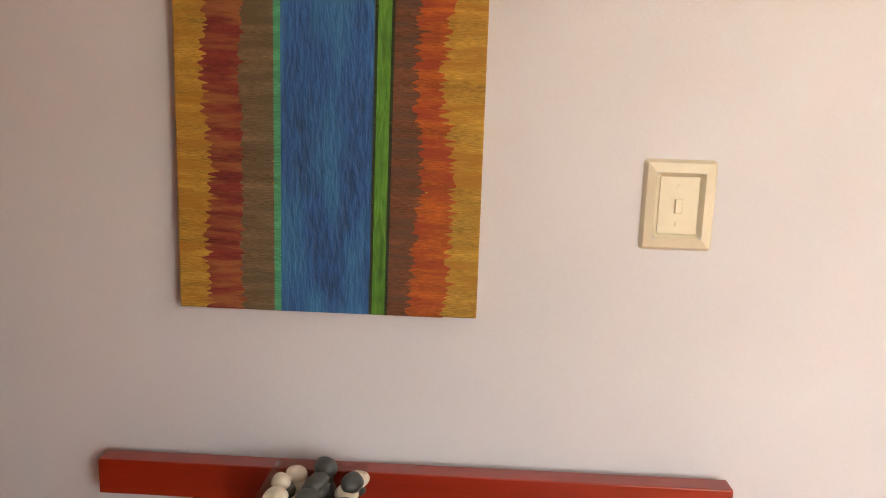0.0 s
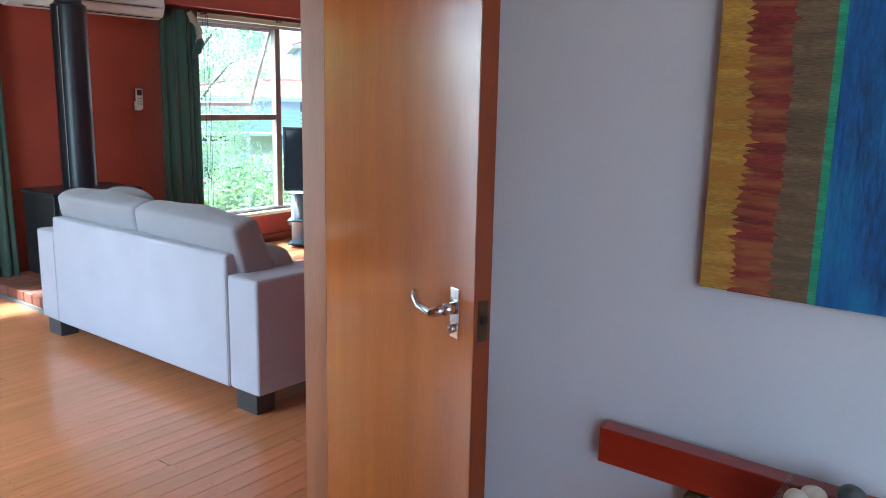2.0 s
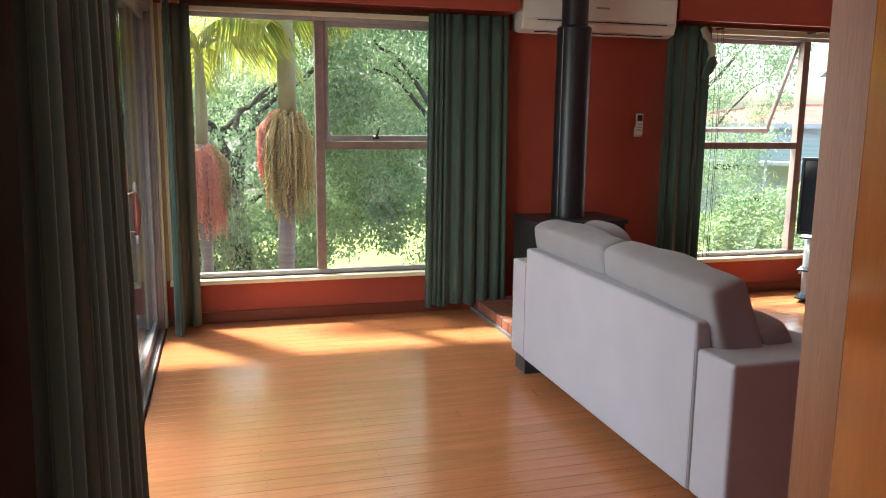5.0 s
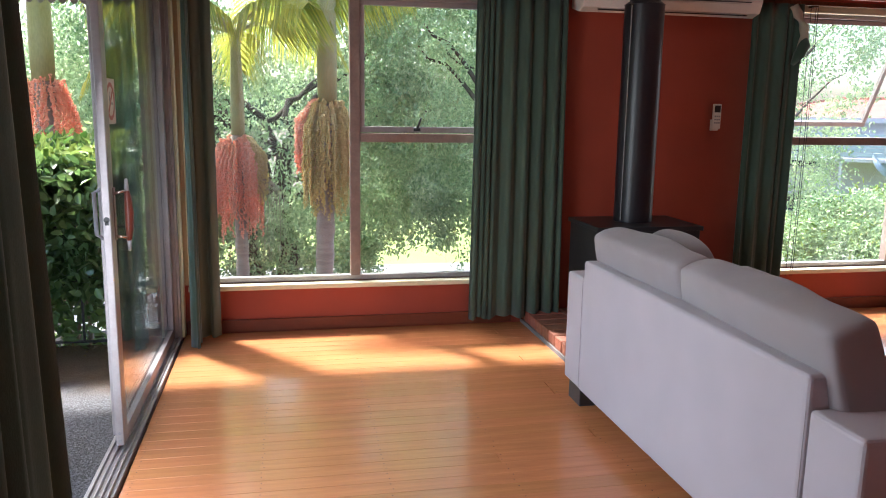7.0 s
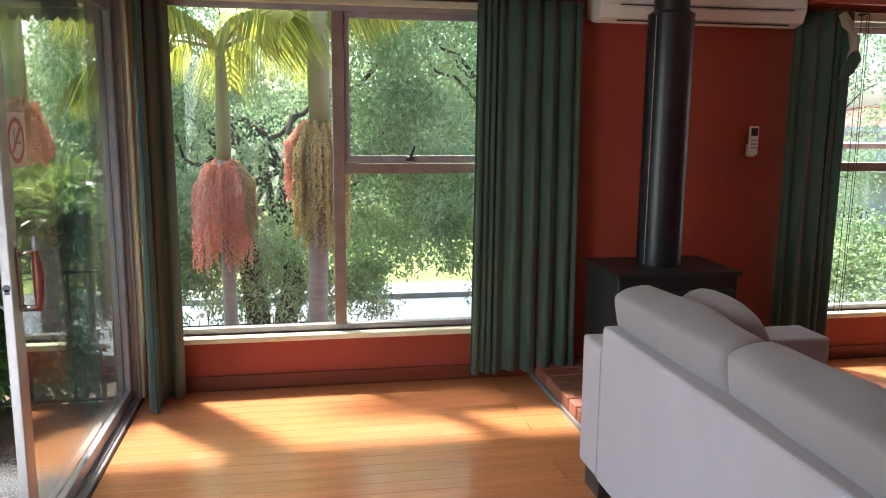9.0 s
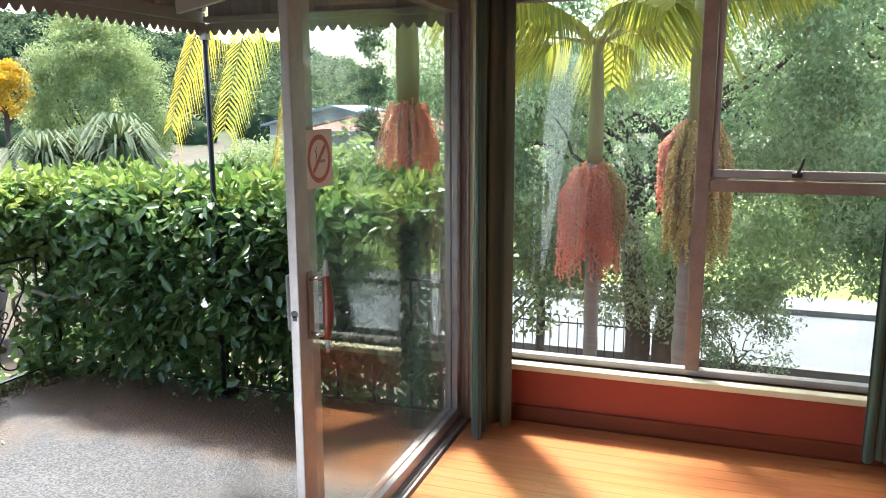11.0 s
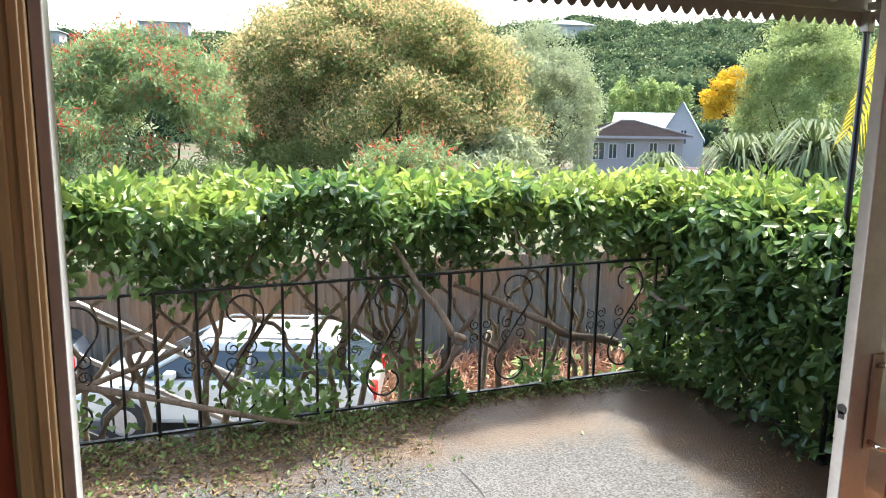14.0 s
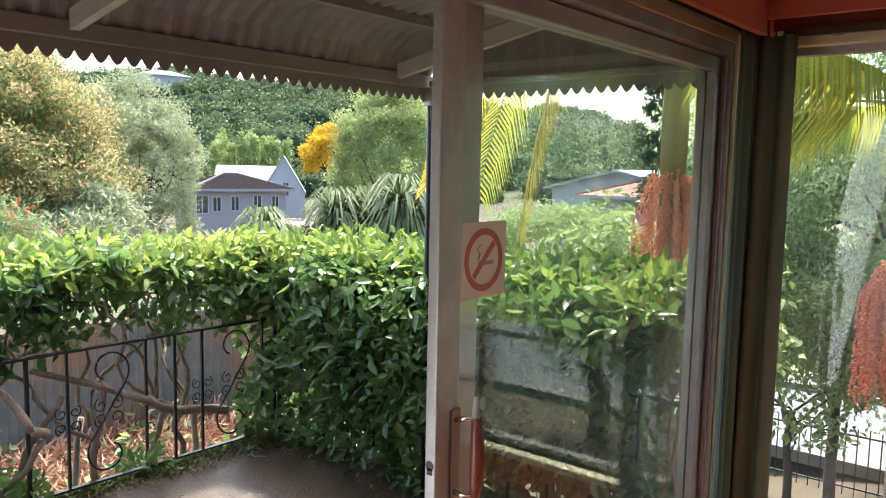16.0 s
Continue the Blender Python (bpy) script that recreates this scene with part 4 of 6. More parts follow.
# ---- curtains ----
def curtain(name, label, *args, lining=None, cloth=None, **kw):
    m = wavy(Mesh(), *args, **kw)
    c = thing(name, (0, 0, 0), label, "curtain", "green curtains")
    part("drape", m, cloth or M_CURTAIN, c, smooth=True)
    x0, x1, z0, z1, y = args[:5]
    al = kw.get("along", "x")
    for i in range(6):
        hk = Mesh()
        u = x0 + (x1 - x0) * (i + 0.5) / 6 * 1.0
        u = (x0 + x1) / 2 + (u - (x0 + x1) / 2) * (1 - kw.get("flare", 0)) + kw.get("lean", 0)
        p = (u, y, z1) if al == "x" else (y, u, z1)
        part("hook", hk.tube([(p[0], p[1], p[2] - 0.01), (p[0], p[1], p[2] + 0.02)], 0.003, 5), M_BRASSOLD, c)
    if lining:
        part("lining", lining, M_LINING, c, smooth=True)
    return c


curtain("curtain", "full-length sage green curtain gathered beside the palm window", 1.68, 2.26, 0.06, 2.0, -0.12, 9, 0.045, flare=0.05, seed=4)
curtain("curtain", "narrow pale grey-green curtain hanging in the corner by the sliding door", 0.07, 0.22, 0.03, 1.985, -0.15, 2, 0.035, seed=2, cloth=M_CURTAIN_PALE)
curtain("curtain", "narrow green curtain drawn back beside the glass door", -0.32, -0.16, 0.0, 1.985, 0.1, 2, 0.03, along="y", seed=5)
curtain("curtain", "gathered green curtain with cream lining beside the side window", 3.45, 3.8, 0.03, 2.0, -0.12, 5, 0.035, seed=9,
        lining=Mesh().tube([(3.72, -0.13, 1.99), (3.75, -0.14, 1.93), (3.785, -0.155, 1.86), (3.79, -0.16, 1.8), (3.765, -0.14, 1.74)], [0.025, 0.03, 0.03, 0.024, 0.008], 10))
part("turned_back_fold", Mesh().tube([(3.80, -0.16, 1.80), (3.79, -0.172, 1.75), (3.76, -0.165, 1.69), (3.735, -0.14, 1.63)], [0.012, 0.036, 0.036, 0.012], 10), M_CURTAIN, bpy.data.objects["curtain.003"], smooth=True)
curtain("curtain", "dark sage green curtain drawn back from the sliding door", -4.08, -2.97, 0.02, 1.985, 0.125, 10, 0.045, along="y", flare=0.3, seed=7)
cord = thing("pull_cord", (3.9, -0.05, 0.2), "thin dark pull cords hanging beside the side window", "cord")
for dx in (0, 0.035, 0.05):
    part("cord", Mesh().tube([(dx, 0, 1.8), (dx + 0.006, 0, 1.0), (dx - 0.004, 0.0, 0.05)], 0.0022, 5), M_DARKP, cord)

# ---- hall things ----
PY0, PY1, PZ0 = -5.81, -5.258, 1.05
pic = thing("painting", (HX - 0.002, (PY0 + PY1) / 2, PZ0), "tall abstract canvas of gold, red, blue and green vertical bands", "painting")


def strip_material(name, cols, edge):
    v = name in ("deep_blue_paint", "grass_green_paint")
    return mat(name, cols, 0.7, vary=0.38, scale=16 if v else 10, fine=110, bump=0.9, grain=0.5, stretch=(1, 1, 0.25) if v else (1, 0.7, 5), second=edge, amount=0.4, patch=12)


P = {"gold": strip_material("gold_paint", (0.52, 0.30, 0.05), (0.42, 0.2, 0.03)), "red": strip_material("dark_red_paint", (0.23, 0.03, 0.025), (0.33, 0.11, 0.04)),
     "umber": strip_material("umber_paint", (0.2, 0.13, 0.07), (0.13, 0.09, 0.05)), "mint": strip_material("mint_green_paint", (0.08, 0.42, 0.22), (0.05, 0.3, 0.16)),
     "blue": strip_material("deep_blue_paint", (0.014, 0.085, 0.27), (0.03, 0.17, 0.36)), "dkgreen": strip_material("dark_line_paint", (0.03, 0.05, 0.015), (0.02, 0.03, 0.02)),
     "green": strip_material("grass_green_paint", (0.07, 0.22, 0.02), (0.10, 0.28, 0.03)), "brown": strip_material("red_brown_paint", (0.19, 0.07, 0.035), (0.12, 0.06, 0.04)),
     "orange": strip_material("burnt_orange_paint", (0.48, 0.11, 0.02), (0.34, 0.05, 0.02))}
W, PH, D = PY1 - PY0, 0.92, 0.035
part("canvas", Mesh().box((-D, -W / 2, 0), (0, W / 2, PH)), P["gold"], pic, bevel=0.002)
bands = [("umber", 0.19, 0.33, 2), ("red", 0.10, 0.215, 1), ("mint", 0.322, 0.345, 0), ("blue", 0.345, 0.645, 0), ("dkgreen", 0.645, 0.655, 0),
         ("brown", 0.703, 0.82, 0), ("green", 0.655, 0.70, 0), ("dkgreen", 0.698, 0.708, 0), ("orange", 0.775, 0.885, 3)]
for bi, (col, a, b, rag) in enumerate(bands):
    rr = random.Random(20 + bi)
    n = 260 if rag else 24
    left, right = [], []
    for i in range(n + 1):
        z = PH * i / n
        t = i / n
        slant = 0.012 * (t - 0.5) if col in ("dkgreen", "green", "brown") else 0
        wob = lambda s: (noise.noise(Vector((s, z * 6, bi))) * 0.03 + rr.uniform(-0.016, 0.016) + (rr.uniform(0, 0.03) if rr.random() < 0.15 else 0)) if rag else 0
        la = a + slant + (wob(1) if rag in (1, 3) else 0)
        rb = b + slant + (wob(7) * (1.0 if rag == 3 else 0.5) if rag else 0)
        if col == "orange":
            la += 0.02 * math.sin(t * 5)
            rb += 0.012 * math.sin(t * 9)
        left.append((W / 2 - W * max(la, 0), z))
        right.append((W / 2 - W * min(rb, 1), z))
    lift = D + 0.0006 + 0.0003 * bi
    v, f = [], []
    for (l1, z), (r1, _) in zip(left, right):
        v += [(-lift, l1, z), (-lift, r1, z), (-D + 0.0005, l1, z), (-D + 0.0005, r1, z)]
    for i in range(n):
        k = 4 * i
        f += [(k, k + 1, k + 5, k + 4), (k, k + 4, k + 6, k + 2), (k + 1, k + 3, k + 7, k + 5)]
    part(col + "_band", Mesh().add(v, f), P[col], pic)
sw = thing("light_switch", (HX - 0.001, -6.168, 1.27), "ivory light switch plate with one rocker on the pale wall", "light switch")


def frame_ring(m, w0, h0, w1, h1, x0, x1):
    o = [(-w0, -h0), (w0, -h0), (w0, h0), (-w0, h0)]
    i = [(-w1, -h1), (w1, -h1), (w1, h1), (-w1, h1)]
    v = [(x0, *p) for p in o] + [(x1, *p) for p in i]
    return m.add(v, [(k, (k + 1) % 4, 4 + (k + 1) % 4, 4 + k) for k in range(4)])


m = Mesh()
frame_ring(m, 0.066, 0.083, 0.06, 0.077, 0, -0.01)
frame_ring(m, 0.06, 0.077, 0.044, 0.06, -0.01, -0.014)
frame_ring(m, 0.044, 0.06, 0.036, 0.053, -0.014, -0.004)
part("surround", m, M_IVORY, sw, bevel=0.007)
part("insert", Mesh().box((-0.006, -0.0355, -0.0525), (0.0, 0.0355, 0.0525)), M_IVORY, sw, bevel=0.001)
part("toggle", Mesh().box((-0.011, -0.007, -0.014), (-0.006, 0.007, 0.012)), M_IVORY, sw, bevel=0.002)
for z in (-0.034, 0.034):
    part("screw", Mesh().tube([(-0.006, 0, z), (-0.0075, 0, z)], 0.0045, 12), M_IVORY, sw)

rail = thing("wall_rail", (HX, -5.7, 0.68), "glossy red-stained timber rail standing off the pale wall on turned brackets", "rail")
part("bar", Mesh().box((-0.066, -0.6, 0.0), (-0.022, 0.6, 0.07)), M_REDWOOD, rail, bevel=0.0025)
for y in (0.41, -0.4):
    b = new("bracket")
    b.parent, b.location = rail, (0, y, -0.022)
    part("stem", Mesh().tube([(0, 0, 0), (-0.04, 0, 0), (-0.04, 0, 0.023)], 0.008, 10), M_BRASSOLD, b, smooth=True)
    part("knob", Mesh().tube([(-0.03, 0, 0), (-0.034, 0, 0), (-0.06, 0, 0), (-0.066, 0, 0)], [0.012, 0.02, 0.02, 0.01], 16), M_BRASSOLD, b, smooth=True)
table = thing("side_table", (0.965, -5.68, 0.06), "dull brown side table against the pale wall", "table")
part("tabletop", Mesh().box((-0.16, -0.36, 0.585), (0.2, 0.36, 0.61)), M_TABLE, table, bevel=0.004)
part("apron", Mesh().box((-0.12, -0.32, 0.51), (0.16, 0.32, 0.585)), M_TABLE, table, bevel=0.003)
for x in (-0.14, 0.14):
    for y in (-0.34, 0.3):
        part("leg", Mesh().box((x, y, -0.06), (x + 0.04, y + 0.04, 0.51)), M_TABLE, table, bevel=0.003)
vase = thing("pebble_bowl", (1.05, -5.54, 0.671), "square clear glass bowl of pebbles on the side table", "bowl")
m = Mesh()
w0, w1, hh, t = 0.055, 0.085, 0.115, 0.004
outer = [(-w0, -w0, 0), (w0, -w0, 0), (w0, w0, 0), (-w0, w0, 0), (-w1, -w1, hh), (w1, -w1, hh), (w1, w1, hh), (-w1, w1, hh)]
inner = [(p[0] * 0.94, p[1] * 0.94, p[2] + (t if p[2] == 0 else 0)) for p in outer]
m.add(outer + inner, [(0, 3, 2, 1), (8, 9, 10, 11)] + [(k, (k + 1) % 4, 4 + (k + 1) % 4, 4 + k) for k in range(4)] + [(8 + k, 12 + k, 12 + (k + 1) % 4, 8 + (k + 1) % 4) for k in range(4)] +
      [(4 + k, 4 + (k + 1) % 4, 12 + (k + 1) % 4, 12 + k) for k in range(4)])
part("bowl", m, M_GLASS_T, vase)
r = random.Random(11)
k = 0
for layer, z in enumerate((0.02, 0.044, 0.068, 0.09, 0.108)):
    span = 0.032 + 0.008 * layer
    for gx in (-1, 0, 1):
        for gy in (-1, 0, 1):
            if layer == 4 and (gx, gy) in ((1, 1), (-1, -1), (1, -1)):
                continue
            k += 1
            b = bmesh.new()
            bmesh.ops.create_icosphere(b, subdivisions=3, radius=1)
            s = Vector((r.uniform(0.016, 0.021), r.uniform(0.02, 0.027), r.uniform(0.013, 0.018)))
            for vtx in b.verts:
                vtx.co *= 1 + 0.12 * noise.noise(vtx.co * 1.1 + Vector((k, 0, 0)))
                vtx.co = Vector((vtx.co.x * s.x, vtx.co.y * s.y, vtx.co.z * s.z))
            me = bpy.data.meshes.new("pebble")
            b.to_mesh(me)
            b.free()
            me.shade_smooth()
            me.materials.append(M_STONE_W if (k * 7 + layer) % 5 < 2 else M_STONE_D)
            p = new("pebble", me)
            p.location = (1.06 + gx * span + r.uniform(-0.006, 0.006), -5.545 + gy * span + r.uniform(-0.006, 0.006), 0.674 + z)
            p.rotation_euler = (r.uniform(-0.5, 0.5), r.uniform(-0.5, 0.5), r.uniform(0, 3))
            white = me.materials[0] == M_STONE_W
            tagged(p, "smooth white pebble in the glass bowl" if white else "smooth dark grey pebble in the glass bowl", "pebble", "pebbles in the bowl")

# ---- deck ----
DX, DY1, DZ = -2.72, 0.12, -0.08
wall("deck_floor", [((DX, -6.5, DZ - 0.12), (-0.101, DY1, DZ))], M_DECK)
m = Mesh()
cp = [(-1.9, -1.612), (-1.72, -1.606), (-1.45, -1.64), (-1.1, -1.655), (-0.7, -1.7), (-0.2, -1.72)]
for (xa, ya), (xb, yb) in zip(cp, cp[1:]):
    m.add([(xa, ya - 0.003, DZ + 0.0015), (xb, yb - 0.003, DZ + 0.0015), (xb, yb + 0.003, DZ + 0.0015), (xa, ya + 0.003, DZ + 0.0015),
           (xa, ya - 0.003, DZ + 0.0005), (xb, yb - 0.003, DZ + 0.0005), (xb, yb + 0.003, DZ + 0.0005), (xa, ya + 0.003, DZ + 0.0005)],
          [(0, 1, 2, 3), (4, 7, 6, 5), (0, 4, 5, 1), (2, 6, 7, 3)])
part("deck_crack", m, M_DARKP, kind="structure")
wall("deck_support", [((DX + 0.1, -6.4, -2.6), (DX + 0.2, DY1 - 0.1, DZ - 0.121)), ((DX + 0.2, DY1 - 0.2, -2.6), (-0.1, DY1 - 0.1, DZ - 0.121))], M_MAUVEWALL)

RX, RT, RB = -2.67, 0.64, -0.035


def scroll(cx, cy, r0, r1, turns, start, sgn=1, n=34):
    out = []
    for i in range(n):
        t = i / (n - 1)
        a = start + sgn * turns * 2 * math.pi * t
        rr = r0 + (r1 - r0) * t
        out.append((cx + rr * math.cos(a), cy + rr * math.sin(a)))
    return out


def iron_panel(name, y0, y1, along_y=True, at=RX):
    p = thing(name, (at, y0, DZ) if along_y else (y0, at, DZ), "black wrought iron balustrade panel with scrollwork at the deck edge", "railing", "balustrade panels")
    if not along_y:
        p.rotation_euler = (0, 0, radians(-90))
    L = y1 - y0
    zt, zb = RT - DZ, RB - DZ
    part("top_rail", Mesh().box((-0.014, 0, zt - 0.012), (0.014, L, zt)), M_IRON, p, bevel=0.002)
    part("bottom_rail", Mesh().box((-0.012, 0, zb - 0.01), (0.012, L, zb)), M_IRON, p)
    for e in ((L,) if along_y else (0.0, L)):
        part("post", Mesh().box((-0.009, e - 0.008, 0.0), (0.009, e + 0.008, zt - 0.012)), M_IRON, p)
    if not along_y:
        bars, scrolls = [L * i / 6 for i in range(1, 6)], []
    else:
        # three bars, then a wide gap with a tall S scroll, over and over
        bars, scrolls = [], []
        for k in range(-6, 4):
            c = -2.068 + 0.73 * k
            bars += [c + q - y0 for q in (-0.165, 0.0, 0.165) if 0.03 < c + q - y0 < L - 0.03]
            if 0.1 < c + 0.365 - y0 < L - 0.1:
                scrolls.append(c + 0.365 - y0)
    for yb in bars:
        part("baluster", Mesh().box((-0.006, yb - 0.006, zb), (0.006, yb + 0.006, zt - 0.012)), M_IRON, p)
    hgt, zm = zt - zb, (zt + zb) / 2
    for c in scrolls:
        R1 = 0.118
        for s in (1, -1):
            zc = zm + s * (hgt / 2 - R1 - 0.012)
            arc = scroll(c, zc, 0.045, R1, 0.78, math.radians(-120 if s > 0 else 60), -1, 30)
            arc.append((c - s * 0.0, zm + s * 0.0))
            part("scroll", Mesh().tube([(0.0, u, w) for u, w in arc], 0.0055, 6), M_IRON, p, smooth=True)
        for sy in (-1, 1):
            for sz in (-1, 1):
                pts = scroll(c + sy * 0.04, zm + sz * 0.036, 0.01, 0.036, 1.2, 0 if sy > 0 else math.pi, sy * sz, 22)
                part("curl", Mesh().tube([(0.0, u, w) for u, w in pts], 0.004, 5), M_IRON, p, smooth=True)
    for yb in bars[::3]:
        for sy in (-1, 1):
            for sz in (-1, 1):
                pts = scroll(yb + sy * 0.034, zm + sz * 0.036, 0.01, 0.03, 1.2, 0 if sy > 0 else math.pi, sy * sz, 20)
                part("curl", Mesh().tube([(0.0, u, w) for u, w in pts], 0.0038, 5), M_IRON, p, smooth=True)
    return p


edges = [0.045, -1.357, -2.817, -4.277, -5.7]
for b, a in zip(edges, edges[1:]):
    iron_panel("balustrade", a + 0.002, b)
for a, b in ((-2.64, -1.46), (-1.4, -0.14)):
    iron_panel("balustrade", a, b, False, 0.06)

# canopy
CX, CY, CZ = -1.44, -0.03, 1.87
can = thing("patio_canopy", (0, 0, 0), "weathered corrugated aluminium patio canopy with a scalloped edge over the deck", "canopy")
m = Mesh()
n = 340
prof = [(CX, CZ + 0.06), (CX + 0.05, CZ + 0.16), (CX + 0.16, CZ + 0.23), (CX + 0.35, CZ + 0.27), (-0.11, CZ + 0.42)]
ys = [CY - 6.0 * i / n for i in range(n + 1)]
v, f = [], []
for i, yy in enumerate(ys):
    dz = 0.009 * (1 if (i // 2) % 2 else -1)
    for (px, pz), (ux, uz) in zip(prof, ((-1, 0), (-0.8, 0.6), (-0.45, 0.9), (-0.1, 1), (0, 1))):
        v.append((px + dz * ux, yy, pz + dz * uz))
k = len(prof)
for i in range(n):
    for j in range(k - 1):
        f.append((i * k + j, i * k + j + 1, (i + 1) * k + j + 1, (i + 1) * k + j))
N = len(v)
v += [(p[0], p[1], p[2] + 0.004) for p in v]
f += [tuple(q + N for q in qq[::-1]) for qq in f]
part("sheet", Mesh().add(v, f), M_CANOPY, can)


def scallop(m, p0, p1, z, step=0.055, drop=0.03, top=0.03):
    p0, p1 = Vector(p0), Vector(p1)
    d = (p1 - p0)
    L = d.length
    u = d.normalized()
    nrm = Vector((u.y, -u.x, 0)) * 0.002
    cnt = int(L / step)
    for i in range(cnt):
        a = p0 + u * (i * step)
        pts = [a + Vector((0, 0, z + top)), a + Vector((0, 0, z))]
        for q in range(1, 6):
            t = q / 6
            pts.append(a + u * step * t + Vector((0, 0, z - drop * math.sin(math.pi * t))))
        pts += [a + u * step + Vector((0, 0, z)), a + u * step + Vector((0, 0, z + top))]
        c = len(pts)
        m.add([p - nrm for p in pts] + [p + nrm for p in pts], [tuple(range(c)), tuple(range(c, 2 * c))[::-1]] + [(i2, c + i2, c + (i2 + 1) % c, (i2 + 1) % c) for i2 in range(c)])
    return m


sc = scallop(Mesh(), (CX, CY, 0), (CX, CY - 6, 0), CZ)
part("scalloped_edge", sc, M_CANOPY, can)
part("scalloped_edge", scallop(Mesh(), (CX, CY, 0), (-0.12, CY, 0), CZ), M_CANOPY, can)
part("gutter", Mesh().box((CX - 0.006, CY - 6, CZ + 0.03), (CX + 0.03, CY + 0.004, CZ + 0.085)), M_CANOPY, can, bevel=0.004)
part("side_gutter", Mesh().box((CX + 0.051, CY - 0.05, CZ + 0.03), (-0.115, CY + 0.004, CZ + 0.06)), M_CANOPY, can, bevel=0.004)
zz = []
for q, xx in enumerate(np.arange(CX + 0.06, -0.13, 0.035)):
    t = (xx - CX) / (-0.11 - CX)
    zz.append((xx, CY - 0.012 - 0.008 * (-1) ** (q // 2), CZ + 0.42 * min(1, 0.35 + t) - 0.03))
v = [(x, y, CZ + 0.06) for x, y, _ in zz] + [p for p in zz]
v += [(x, y + 0.003, z) for x, y, z in v]
k = len(zz)
m = Mesh().add(v, [(i, i + 1, k + i + 1, k + i) for i in range(k - 1)] + [(2 * k + i, 3 * k + i, 3 * k + i + 1, 2 * k + i + 1) for i in range(k - 1)])
part("end_sheet", m, M_CANOPY, can)
for yy in (-0.3, -1.72, -3.4):
    part("beam", Mesh().add([(CX + 0.06, yy, CZ + 0.05), (CX + 0.06, yy + 0.03, CZ + 0.05), (-0.112, yy + 0.03, CZ + 0.30), (-0.112, yy, CZ + 0.30),
                             (CX + 0.06, yy, CZ + 0.11), (CX + 0.06, yy + 0.03, CZ + 0.11), (-0.112, yy + 0.03, CZ + 0.37), (-0.112, yy, CZ + 0.37)],
                            [(0, 3, 2, 1), (4, 5, 6, 7), (0, 1, 5, 4), (1, 2, 6, 5), (2, 3, 7, 6), (3, 0, 4, 7)]), M_CANOPYB, can)
for xx in (CX + 0.3, CX + 0.75):
    t = (xx - CX)
    part("purlin", Mesh().box((xx, CY - 6, CZ + 0.2 + t * 0.09), (xx + 0.03, CY - 0.05, CZ + 0.235 + t * 0.09)), M_CANOPY, can)
post = thing("canopy_post", (CX + 0.02, CY, DZ), "slim black steel post holding up the canopy corner", "post")
part("shaft", Mesh().tube([(0, 0, 0), (0, 0, CZ - DZ + 0.03)], 0.014, 12), M_IRON, post, smooth=True)
part("foot_plate", Mesh().box((-0.04, -0.04, 0), (0.04, 0.04, 0.008)), M_IRON, post)
part("bracket", Mesh().box((-0.02, -0.02, CZ - DZ - 0.05), (0.02, 0.02, CZ - DZ + 0.029)), M_ALU, post, bevel=0.003)
post2 = copy_thing(post, Matrix.Translation((CX + 0.02, -4.6, DZ)))

# ---- hedge along the deck ----


def branch(m, p, q, r0, r1, seed, wob=0.08, n=6, sides=6):
    rr = random.Random(seed)
    p, q = Vector(p), Vector(q)
    pts = []
    # a smooth wander: a few random knots, blended
    knots = [Vector((rr.uniform(-wob, wob), rr.uniform(-wob, wob), rr.uniform(-wob, wob) * 0.5)) for _ in range(5)]
    n = max(n, 9) if n > 2 else n
    for i in range(n + 1):
        t = i / n
        k = min(int(t * 4), 3)
        u = t * 4 - k
        o = knots[k].lerp(knots[k + 1], u * u * (3 - 2 * u)) * math.sin(math.pi * t) * 1.3
        pts.append(p.lerp(q, t) + o)
    return m.tube(pts, [r0 + (r1 - r0) * i / n for i in range(n + 1)], sides)


def box_points(n, a, b):
    return rng.uniform(a, b, (n, 3))


hedge = thing("hedge", (0, 0, 0), "glossy green hedge with bright young tips along the deck rail", "hedge")
# west side: a dense head over bare stems
def head(n, a, b, z0, z1, along, noisy=0.09):
    """Places on and in a clipped hedge head, thicker at its faces."""
    u = rng.uniform(0, 1, n)
    face = rng.integers(0, 3, n)
    lo, hi = np.array(a), np.array(b)
    p = np.zeros((n, 3))
    L = rng.uniform(lo[along], hi[along], n)
    o = 1 - along
    wob = np.array([noise.noise(Vector((x * 1.7, 3.1, 0))) for x in L]) * noisy
    side = rng.uniform(0, 1, n) ** 0.7
    p[:, along] = L
    p[:, o] = np.where(face == 0, lo[o] + rng.exponential(0.07, n), np.where(face == 1, hi[o] - rng.exponential(0.07, n), rng.uniform(lo[o], hi[o], n)))
    p[:, 2] = np.where(face == 2, z1 - rng.exponential(0.05, n), z0 + (z1 - z0) * side) + wob
    return p


def lump(p, k, amt):
    d = np.array([noise.noise(Vector(q) * k) for q in p.tolist()]) * amt
    return p + d[:, None] * np.array((1, 1, 0.6))


hw = lump(head(12500, (-3.25, -6.2), (-2.70, 0.1), 0.60, 1.0, 1, 0.14), 3.2, 0.2)
leaves("leaves", hw, 0.085, 0.046, L_HEDGE, hedge, "glossy dark green leaves", droop=0.35, out=np.array((0.5, 0, 0.1)))
ht = rng.uniform((-3.3, -6.2, 0.95), (-2.68, 0.3, 1.09), (5200, 3))
ht[:, 2] += np.array([noise.noise(Vector((y * 2.2, x * 2, 0))) for x, y in ht[:, :2].tolist()]) * 0.09
leaves("young_leaves", ht, 0.078, 0.042, L_HEDGETOP, hedge, "bright lime green young leaves", droop=-0.55, spread=0.8)
